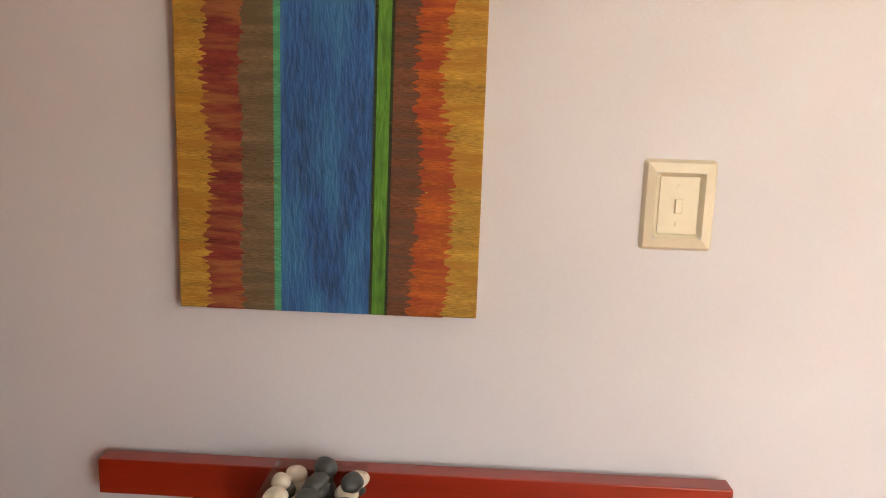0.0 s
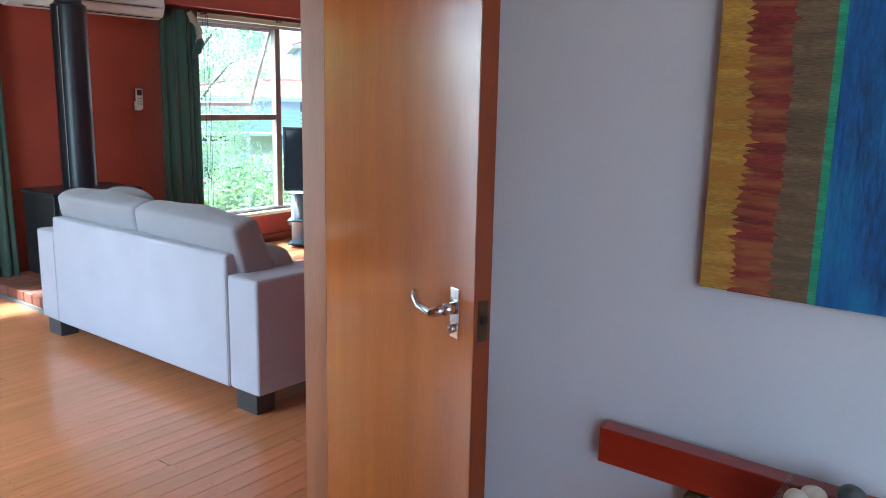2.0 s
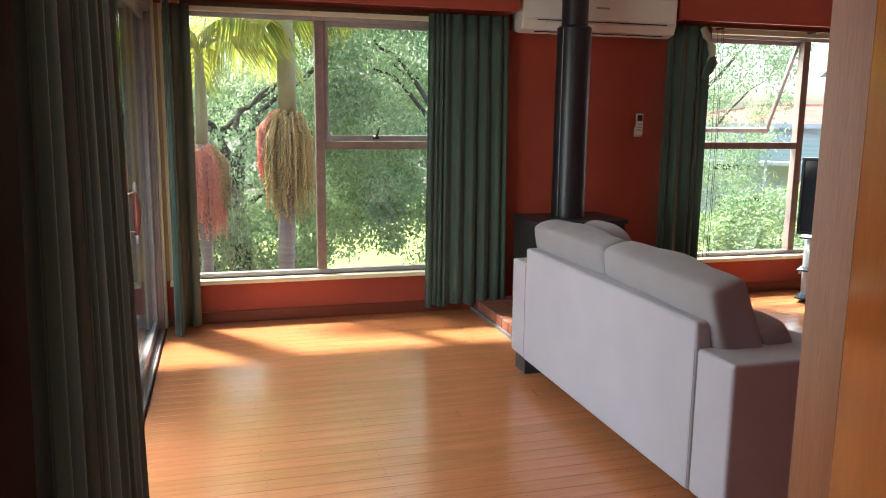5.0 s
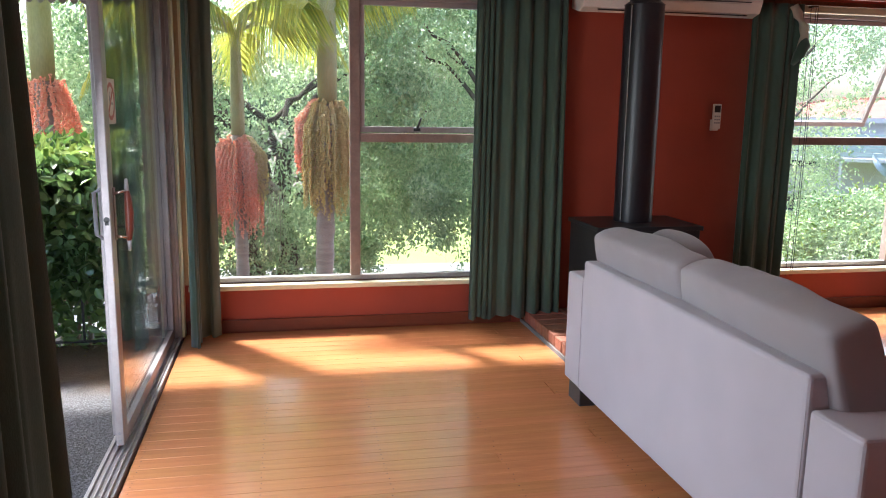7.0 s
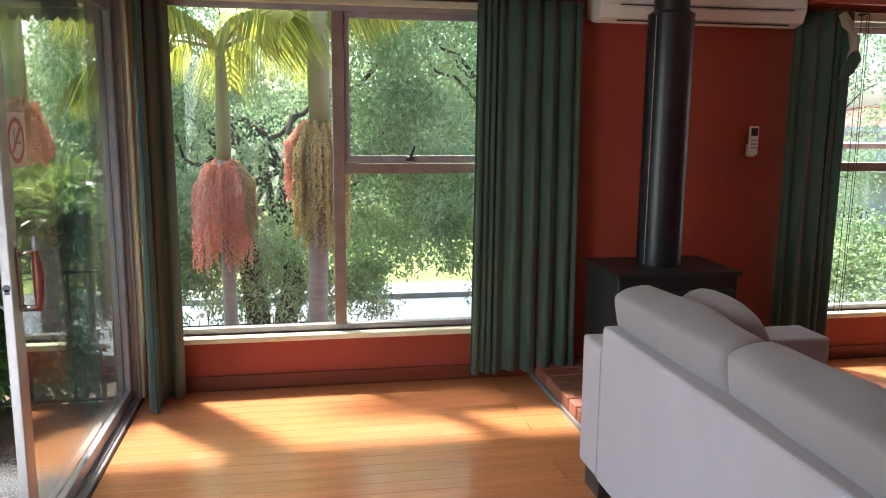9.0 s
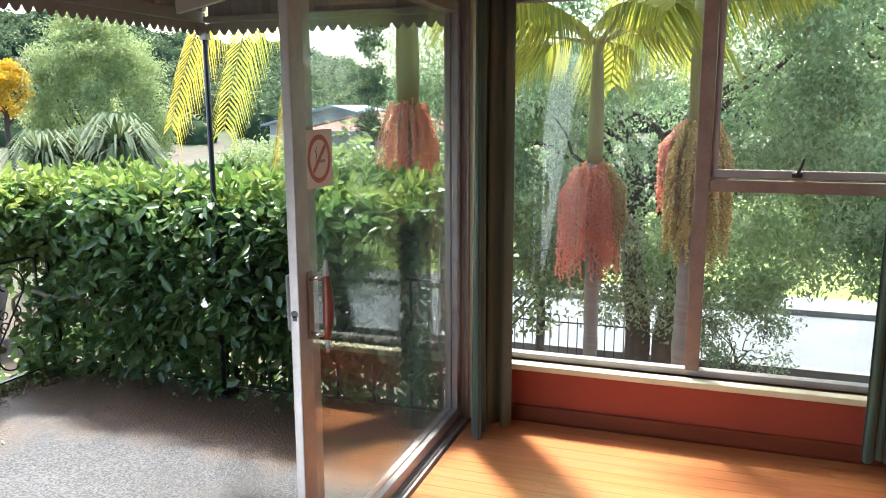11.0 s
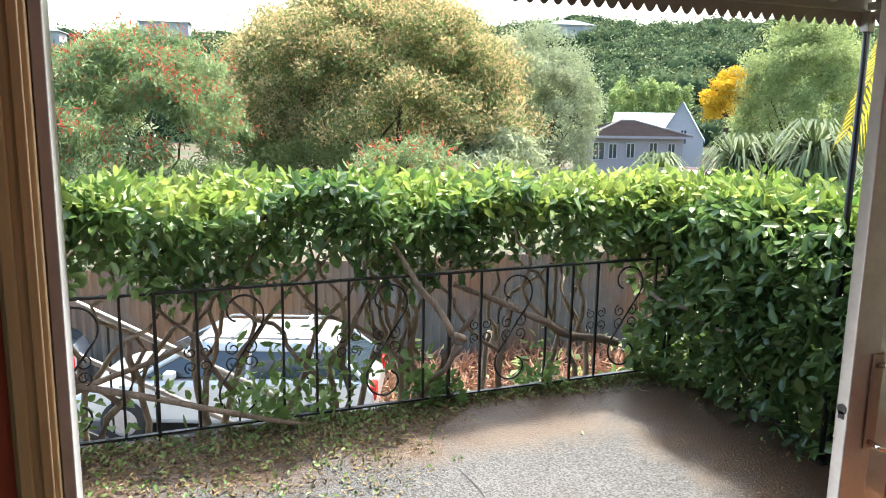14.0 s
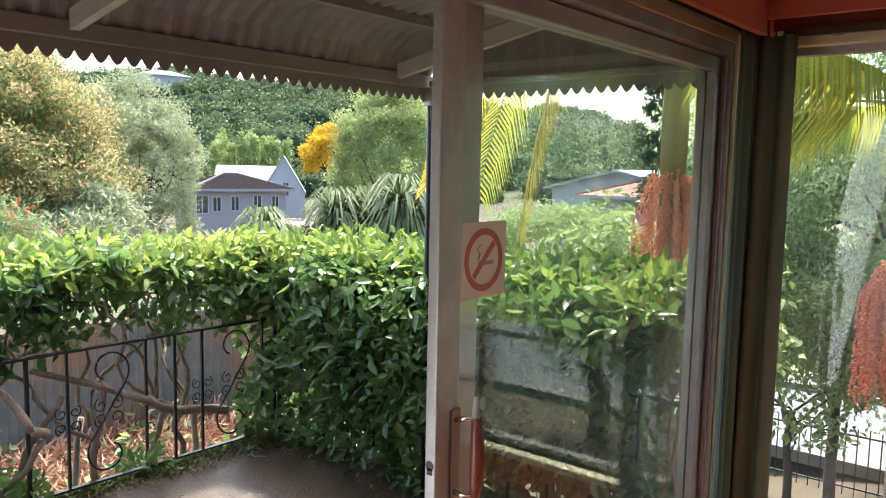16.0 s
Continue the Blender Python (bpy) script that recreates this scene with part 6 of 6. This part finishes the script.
gm_v, gm_f = [], []
rad = [0, 4, 8, 12, 16, 22, 30, 40, 55, 75, 95, 115, 140, 170, 200, 240, 290, 340, 420, 700, 1600, 4000]
na = 96
for rr0 in rad:
    for k in range(na):
        a = 2 * math.pi * k / na
        x, y = 3 + rr0 * math.cos(a), -2 + rr0 * math.sin(a)
        z = ground_z(x, y)
        if rr0 > 420:
            z = -6
        gm_v.append((x, y, z - 0.02))
gm_f = [(i * na + k, i * na + (k + 1) % na, (i + 1) * na + (k + 1) % na, (i + 1) * na + k) for i in range(len(rad) - 1) for k in range(na)]
part("ground", Mesh().add(gm_v, gm_f), M_GROUND, kind="structure", smooth=True)
wall("road", [((-12, 9.2, GZ - 0.06), (45, 12.898, GZ + 0.006))], M_ROAD)
wall("kerb", [((-12, 12.9, GZ - 0.06), (45, 13.05, GZ + 0.12)), ((-12, 9.05, GZ - 0.06), (45, 9.198, GZ + 0.12))], M_PAVE)
wall("pavement", [((-12, 13.052, GZ - 0.06), (45, 14.1, GZ + 0.11))], M_PAVE)
wall("lawn", [((-12, 14.102, GZ - 0.06), (45, 32, GZ + 0.1))], M_GRASS)
wall("driveway", [((-12.2, -12, GZ - 0.45), (-3.0, 0.6, GZ - 0.352))], M_PAVE)
m = Mesh()
for i in range(38):
    x = -4 + i * 0.14
    m.tube([(x, 8.1, GZ), (x, 8.1, GZ + 0.9)], 0.008, 5)
    if i % 4 == 0:
        m.tube([(x, 8.1, GZ + 0.9), (x, 8.1, GZ + 1.0)], [0.02, 0.002], 5)
m.box((-4, 8.09, GZ + 0.8), (1.2, 8.11, GZ + 0.82)).box((-4, 8.09, GZ + 0.1), (1.2, 8.11, GZ + 0.12))
part("garden_fence", m, M_IRON, label="low black iron picket fence beside the road", category="fence")
# mulch heap
br = rng.uniform((-11.0, 0.5, GZ - 0.37), (-5.0, 5.2, GZ - 0.15), (9000, 3))
leaves("dry_mulch", br, 0.3, 0.04, L_MULCH, None, "heap of dry brown fronds and mulch below the deck", kind="stuff", spread=1.2, category="mulch")
gs = rng.uniform((-11.0, 1.2, GZ - 0.36), (-4.0, 7.5, GZ + 0.3), (700, 3))
gs = gs[np.array([noise.noise(Vector((x * 0.7, y * 0.7, 3))) for x, y, _ in gs.tolist()]) > 0.05]
leaves("ground_shrubs", gs, 0.2, 0.09, L_LIME, None, "straggling green plants in the garden below", kind="stuff", category="plants")

# corrugated fence
cf = thing("corrugated_fence", (0, 0, GZ - 0.36), "weathered grey corrugated iron fence behind the parked cars", "fence")
m = Mesh()
n = 420
pa, pb = Vector((-12.9, -12.0, 0)), Vector((-10.7, 6.5, 0))
nrm = Vector((0.99, -0.12, 0))
top = []
for i in range(n + 1):
    p = pa.lerp(pb, i / n) + nrm * (0.022 * math.sin(i * math.pi / 1.5))
    top.append(p)
v = [tuple(p + Vector((0, 0, z))) for z in (0.0, 1.9) for p in top] + [tuple(p + Vector((-0.004, 0, z))) for z in (0.0, 1.9) for p in top]
k = n + 1
f = [(i, i + 1, k + i + 1, k + i) for i in range(n)] + [(2 * k + i, 3 * k + i, 3 * k + i + 1, 2 * k + i + 1) for i in range(n)] + [(k + i, k + i + 1, 3 * k + i + 1, 3 * k + i) for i in range(n)]
part("sheeting", Mesh().add(v, f), M_FENCE, cf)
part("rails", Mesh().tube([pa + Vector((-0.05, 0, 0.9)), pb + Vector((-0.05, 0, 0.9))], 0.03, 4).tube([pa + Vector((-0.05, 0, 0.25)), pb + Vector((-0.05, 0, 0.25))], 0.03, 4), M_BARK, cf)


# ---- cars ----
def car(name, at, turn, label, body):
    c = thing(name, at, label, "car", "parked cars")
    c.rotation_euler, c.scale = (0, 0, radians(turn)), (0.95, 0.95, 0.92)
    L, Wd = 4.3, 0.85
    side = [(-2.08, 0.28), (-2.16, 0.5), (-2.1, 0.68), (-1.8, 0.8), (-1.05, 0.93), (0.4, 0.97), (1.55, 1.0), (2.0, 0.97), (2.12, 0.8), (2.13, 0.5), (2.05, 0.28)]
    part("body", Mesh().prism(side, "y", -Wd, Wd), body, c, bevel=0.09)
    cab = Mesh()
    lo, hi = [(-1.2, 0.98), (2.02, 0.98)], [(-0.45, 1.38), (1.5, 1.4)]
    vb = [(lo[0][0], -0.78, lo[0][1]), (lo[1][0], -0.78, lo[1][1]), (lo[1][0], 0.78, lo[1][1]), (lo[0][0], 0.78, lo[0][1]),
          (hi[0][0], -0.62, hi[0][1]), (hi[1][0], -0.62, hi[1][1]), (hi[1][0], 0.62, hi[1][1]), (hi[0][0], 0.62, hi[0][1])]
    cab.add(vb, [(4, 5, 6, 7), (0, 1, 5, 4), (1, 2, 6, 5), (2, 3, 7, 6), (3, 0, 4, 7)])
    part("glasshouse", cab, M_CARGLASS, c, "dark tinted windows", bevel=0.05)
    part("roof", Mesh().add([(-0.55, -0.68, 1.335), (1.62, -0.68, 1.335), (1.62, 0.68, 1.335), (-0.55, 0.68, 1.335), (-0.35, -0.6, 1.47), (1.45, -0.6, 1.48), (1.45, 0.6, 1.48), (-0.35, 0.6, 1.47)], [(0, 3, 2, 1), (4, 5, 6, 7), (0, 1, 5, 4), (1, 2, 6, 5), (2, 3, 7, 6), (3, 0, 4, 7)]), body, c, bevel=0.04)
    for s in (-1, 1):
        for (xa, za), (xb, zb) in (((-1.15, 0.97), (-0.35, 1.43)), ((0.35, 0.97), (0.38, 1.44)), ((1.3, 0.97), (1.2, 1.44)), ((2.0, 0.95), (1.47, 1.44))):
            part("pillar", Mesh().tube([(xa, s * 0.785, za), (xb, s * 0.63, zb)], 0.035, 6), body, c)
        part("roof_rail", Mesh().tube([(-0.3, s * 0.6, 1.47), (-0.2, s * 0.6, 1.52), (1.3, s * 0.6, 1.52), (1.4, s * 0.6, 1.47)], 0.018, 8), M_GREYP, c, smooth=True)
        for x in (-1.35, 1.28):
            w = new("wheel")
            w.parent, w.location = c, (x, s * 0.8, 0.32)
            part("tyre", Mesh().tube([(0, -0.1, 0), (0, -0.09, 0), (0, 0.09, 0), (0, 0.1, 0)], [0.29, 0.32, 0.32, 0.29], 28), M_TYRE, w, smooth=True)
            part("rim", Mesh().tube([(0, s * 0.101, 0), (0, s * 0.108, 0)], [0.2, 0.17], 20), M_ALU, w)
        part("tail_lamp", Mesh().box((1.98, s * 0.66 - 0.14, 0.68), (2.14, s * 0.66 + 0.18, 0.9)), M_TAIL, c, bevel=0.03)
        part("mirror", Mesh().box((-0.75, s * 0.9 - 0.08, 0.98), (-0.6, s * 0.9 + 0.08, 1.1)), body, c, bevel=0.03)
    for x in (0.1, 1.0):
        part("roof_bar", Mesh().box((x, -0.62, 1.525), (x + 0.05, 0.62, 1.55)), M_GREYP, c, bevel=0.008)
    return c


car("parked_car", (-9.8, -1.58, GZ - 0.352), 67, "silver hatchback with red tail lamps parked below the deck", M_CAR2)
car("parked_car", (-11.9, -5.6, GZ - 0.352), 78, "grey-blue estate car parked beyond the silver one", M_CAR)
tr = thing("stair_handrail", (-3.6, 0, 0), "weathered grey metal handrail sloping down beyond the deck", "handrail")
y0r, z0r, y1r, z1r = -4.1, 0.97, -2.0, -0.36
part("top_rail", Mesh().tube([(0, y0r, z0r), (0, y1r, z1r)], 0.021, 10), M_ALU, tr, smooth=True)
part("lower_rail", Mesh().tube([(0, y0r, z0r - 0.3), (0, y1r, z1r - 0.3)], 0.016, 8), M_ALU, tr, smooth=True)
for k in range(9):
    yk = y0r + 0.12 + k * 0.235
    zk = z0r + (z1r - z0r) * (yk - y0r) / (y1r - y0r)
    part("picket", Mesh().tube([(0, yk, zk - 0.75), (0, yk, zk - 0.005)], 0.007, 6), M_IRON, tr)
part("stringer", Mesh().tube([(0, y0r, z0r - 0.76), (0, y1r, z1r - 0.76)], 0.02, 6), M_IRON, tr)
for yk, zk in ((y0r, z0r), (y1r, z1r)):
    part("post", Mesh().tube([(0, yk, GZ - 0.38), (0, yk, zk)], 0.022, 8), M_ALU, tr)


# ---- houses ----
def house(name, at, turn, size, roof, wall_m, roof_m, label, gable=False, windows=(), over=0.5, lower=None):
    h = thing(name, at, label, "house")
    h.rotation_euler = (0, 0, radians(turn))
    w, d, z = size
    part("wall", Mesh().box((-w / 2, -d / 2, 0), (w / 2, d / 2, z)), wall_m, h)
    o = over
    m = Mesh()
    if gable:
        m.prism([(-w / 2 - o, z - 0.1), (0, z + roof), (w / 2 + o, z - 0.1), (w / 2 + o, z - 0.25), (0, z + roof - 0.18), (-w / 2 - o, z - 0.25)], "y", -d / 2 - o, d / 2 + o)
        part("gable_wall", Mesh().prism([(-w / 2, z), (0, z + roof - 0.2), (w / 2, z)], "y", -d / 2, d / 2), wall_m, h)
    else:
        q = min(w, d) / 2
        e = [(-w / 2 - o, -d / 2 - o, z), (w / 2 + o, -d / 2 - o, z), (w / 2 + o, d / 2 + o, z), (-w / 2 - o, d / 2 + o, z)]
        rdg = [(-(w / 2 - q), 0, z + roof), (w / 2 - q, 0, z + roof)] if w >= d else [(0, -(d / 2 - q), z + roof), (0, d / 2 - q, z + roof)]
        m.add(e + rdg, [(0, 1, 5, 4), (1, 2, 5), (2, 3, 4, 5), (3, 0, 4), (0, 3, 2, 1)] if w >= d else [(0, 1, 4), (1, 2, 5, 4), (2, 3, 5), (3, 0, 4, 5), (0, 3, 2, 1)])
        part("fascia", Mesh().box((-w / 2 - o, -d / 2 - o, z - 0.18), (w / 2 + o, d / 2 + o, z - 0.002)), M_WHITEWALL if wall_m is M_WHITEWALL else wall_m, h)
    part("roof", m, roof_m, h)
    if not gable:
        part("ridge_caps", Mesh().tube([rdg[0], rdg[1]], 0.09, 6).tube([e[0], rdg[0]], 0.08, 6).tube([e[1], rdg[1] if w >= d else rdg[0]], 0.08, 6), M_PAVE if roof_m is M_TILEROOF else roof_m, h)
    for (side, u, v, ww, hh) in windows:
        wd = new("window")
        wd.parent = h
        if side == "-y":
            wd.location = (u, -d / 2, v)
        elif side == "x":
            wd.location, wd.rotation_euler = (w / 2, u, v), (0, 0, radians(90))
        else:
            wd.location, wd.rotation_euler = (-w / 2, u, v), (0, 0, radians(-90))
        part("pane", Mesh().box((-ww / 2, -0.02, 0), (ww / 2, 0.03, hh)), M_CARGLASS, wd)
        fr = Mesh().box((-ww / 2 - 0.06, -0.05, -0.06), (ww / 2 + 0.06, 0.02, 0)).box((-ww / 2 - 0.06, -0.05, hh), (ww / 2 + 0.06, 0.02, hh + 0.06))
        fr.box((-ww / 2 - 0.06, -0.05, 0), (-ww / 2, 0.02, hh)).box((ww / 2, -0.05, 0), (ww / 2 + 0.06, 0.02, hh)).box((-0.03, -0.04, 0), (0.03, 0.0, hh))
        part("window_frame", fr, M_WHITEWALL, wd)
    return h


house("mauve_house", (-47.0, 31.0, -7), 72, (6.4, 5.4, 6.75), 1.0, M_MAUVEWALL, M_TILEROOF, "mauve-grey rendered two-storey house with a brown tiled hip roof", False,
      [("-y", -2.75, 5.1, 0.75, 1.15), ("-y", -1.75, 5.2, 0.5, 0.95), ("-y", -0.5, 5.25, 0.5, 0.95), ("-y", 1.1, 5.3, 0.5, 0.95), ("-y", 2.4, 5.3, 0.45, 0.9), ("-x", 0, 4.8, 1.6, 1.4), ("x", 0.8, 4.3, 0.6, 1.1), ("x", -1.2, 4.3, 0.6, 1.1)])
house("gabled_house", (-51.05, 39.2, -7), 50, (3.4, 6, 6.3), 2.9, M_WHITEWALL, M_PALEROOF, "white weatherboard house with a steep gable", True, [("-y", 0.2, 6.0, 0.4, 1.0)], over=0.1)
house("white_house", (-56.4, 39.8, -7), 140, (4.5, 4.8, 7.2), 1.1, M_WHITEWALL, M_PALEROOF, "white house with a pale metal roof", True)
house("garden_shed", (-30, 22.9, -4.4), 30, (6, 5, 2.2), 0.9, M_MAUVEWALL, M_PINK, "low outbuilding with a pink roof")
house("red_roofed_house", (-16.5, 38.5, -3.9), 8, (8, 6, 4.1), 1.0, M_WHITEWALL, M_REDROOF, "white house with a faded red tiled roof", False, [("-y", -3, 1.5, 1.6, 1.2), ("-y", 2, 1.5, 1.6, 1.2)])
house("white_house", (-24.6, 50, -4.2), 8, (9.5, 8, 4.6), 1.2, M_WHITEWALL, M_PALEROOF, "long white house with a pale metal roof", True)
house("balcony_house", (25.1, 23.5, -3.4), -38, (11, 7, 4.6), 0.75, M_WHITEWALL, M_REDROOF, "white two-storey house across the road with a red tiled roof", False,
      [("-y", -3, 2.7, 1.4, 1.3), ("-y", 1.0, 2.6, 1.0, 1.9), ("-y", 3.4, 2.7, 1.4, 1.3), ("-y", -2.6, 0.3, 2.0, 1.3), ("-y", 2.6, 0.3, 2.0, 1.3)])
bal = thing("balcony", (25.1, 23.5, -2.7), "pale blue boarded balcony on the white house", "balcony")
bal.rotation_euler = (0, 0, radians(-38))
part("floor_slab", Mesh().box((-5.5, -4.9, 2.3), (5.5, -3.52, 2.42)), M_WHITEWALL, bal)
for i in range(5):
    part("board", Mesh().box((-5.5, -4.93, 2.5 + i * 0.17), (5.5, -4.9, 2.64 + i * 0.17)), M_PALEROOF, bal)
for x in (-5.4, -1.8, 1.8, 5.3):
    part("post", Mesh().box((x, -4.9, 0), (x + 0.1, -4.8, 3.4)), M_WHITEWALL, bal)
dish = thing("satellite_dish", (21.8, 20.0, -0.45), "pale grey satellite dish on a bracket at the balcony", "satellite dish")
dish.rotation_euler = (radians(60), 0, radians(20))
part("reflector", Mesh().tube([(0, 0, -0.1), (0, 0, -0.06), (0, 0, 0.03), (0, 0, 0.035)], [0.1, 0.32, 0.5, 0.5], 24), M_PALEROOF, dish, smooth=True)
part("arm", Mesh().tube([(0, -0.45, 0.0), (0, -0.2, 0.4)], 0.02, 6).tube([(0, 0, -0.1), (0, -0.3, -0.5)], 0.03, 6), M_GREYP, dish)
house("hill_house", (45, 33, -0.5), -38, (16, 8, 5.0), 1.6, M_WHITEWALL, M_REDROOF, "house higher up the slope with a red roof", False, [("-y", -4, 2.4, 2.4, 1.3), ("-y", 2, 2.4, 2.4, 1.3)])
for i, (x, y, z) in enumerate(((-230, -22, 14.5), (-238, 10, 19), (-205, 120, 21))):
    house("far_house", (x, y, z), 80, (13, 8, 4.5), 1.6, M_WHITEWALL, M_PALEROOF, "small pale house far away on the hillside")

# far bush on the hills
pts, centers = [], []
g = np.random.default_rng(12)
cnt = 0
for i in range(4300):
    a = radians(g.uniform(-30, 112))
    d = g.uniform(122, 330)
    x, y = -math.cos(a) * d, math.sin(a) * d
    rr0 = g.uniform(2.0, 5.5)
    centers.append((x, y, ground_z(x, y) + rr0 * 0.4, rr0))
for x, y, z, q in centers:
    k = int(24 + 3.6 * q * q)
    dd = unit(g.normal(size=(k, 3)))
    dd[:, 2] = np.abs(dd[:, 2])
    wob = 1 + 0.22 * np.sin(dd[:, :1] * 7 + x) * np.cos(dd[:, 1:2] * 6 + y)
    pts.append(np.array((x, y, z - 0.4)) + dd * q * wob * g.uniform(0.8, 1.05, (k, 1)) * np.array((1, 1, 0.9)))
pts = np.concatenate(pts)
leaves("hill_bush", pts, 1.0, 0.75, L_HILL, None, "dense dark green bush covering the far hills", kind="stuff", category="forest")
# dark cores behind the leaves stand for the shade within each crown
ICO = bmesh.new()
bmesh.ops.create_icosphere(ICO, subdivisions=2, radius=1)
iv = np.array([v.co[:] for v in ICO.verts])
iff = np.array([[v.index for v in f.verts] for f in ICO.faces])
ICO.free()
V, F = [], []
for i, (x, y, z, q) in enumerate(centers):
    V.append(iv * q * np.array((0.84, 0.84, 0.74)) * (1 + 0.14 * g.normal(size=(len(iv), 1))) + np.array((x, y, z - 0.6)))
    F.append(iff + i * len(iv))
fast("hill_bush_crowns", np.concatenate(V), np.concatenate(F), L_HILLCORE, None, "dark rounded cores standing for shade inside the far hillside bush", "stuff", True, category="forest")

# ---- floor boards last ----
boards = new("floor")
tagged(boards, "varnished orange timber floorboards with dark nail heads", "floor", kind="structure")
part("underlay", Mesh().box((0.001, -8.0, -0.06), (WALL_X, -0.001, -0.021)).box((-1.4, -8.0, -0.06), (0.0, -4.26, -0.021)), M_UNDER, boards)
BW = 0.0835
meshes = {}


def board(x0, x1, y):
    L = round(x1 - x0, 2)
    if L not in meshes:
        m = Mesh()
        w, t, e, gap = BW - 0.001, 0.02, 0.001, 0.0005
        pr = [(-w / 2, -t), (w / 2, -t), (w / 2, -e), (w / 2 - e, 0), (-w / 2 + e, 0), (-w / 2, -e)]
        m.prism(pr, "x", gap, L - gap)
        me = bpy.data.meshes.new("floorboard")
        me.from_pydata(m.v, [], m.f)
        me.materials.append(M_FLOOR)
        meshes[L] = me
    ob = new("floorboard", meshes[L])
    ob.parent, ob.location = boards, (x0, y, 0)


r = random.Random(17)
row, nails = 0, Mesh()
JO = [0.03 + 0.452 * k for k in range(15)]
y = -0.03 - BW / 2
while y > -4.3:
    cuts = sorted({r.randrange(1, 14) for _ in range(2 if row % 3 else 1)})
    xs = [0.015] + [JO[k] for k in cuts] + [WALL_X - 0.02]
    for a, b in zip(xs, xs[1:]):
        board(a, b, y)
    for j in JO:
        if y > -4.1 and j < 5.5:
            for o in (-0.018, 0.02):
                cx, cy = j + r.uniform(-0.006, 0.006) + 0.012, y + o + r.uniform(-0.004, 0.004)
                rr0 = 0.0028
                v = [(cx + rr0 * math.cos(q * math.pi / 3), cy + rr0 * math.sin(q * math.pi / 3), 0.0006) for q in range(6)]
                nails.add(v, [(0, 1, 2, 3, 4, 5)])
    y -= BW
    row += 1
while y > -8.0:
    for a, b in ((-1.38, 0.0), (0.0, 1.2)):
        board(a, b, y)
    y -= BW
part("nail_heads", nails, M_NAIL, boards, "dark nail heads", kind="stuff")
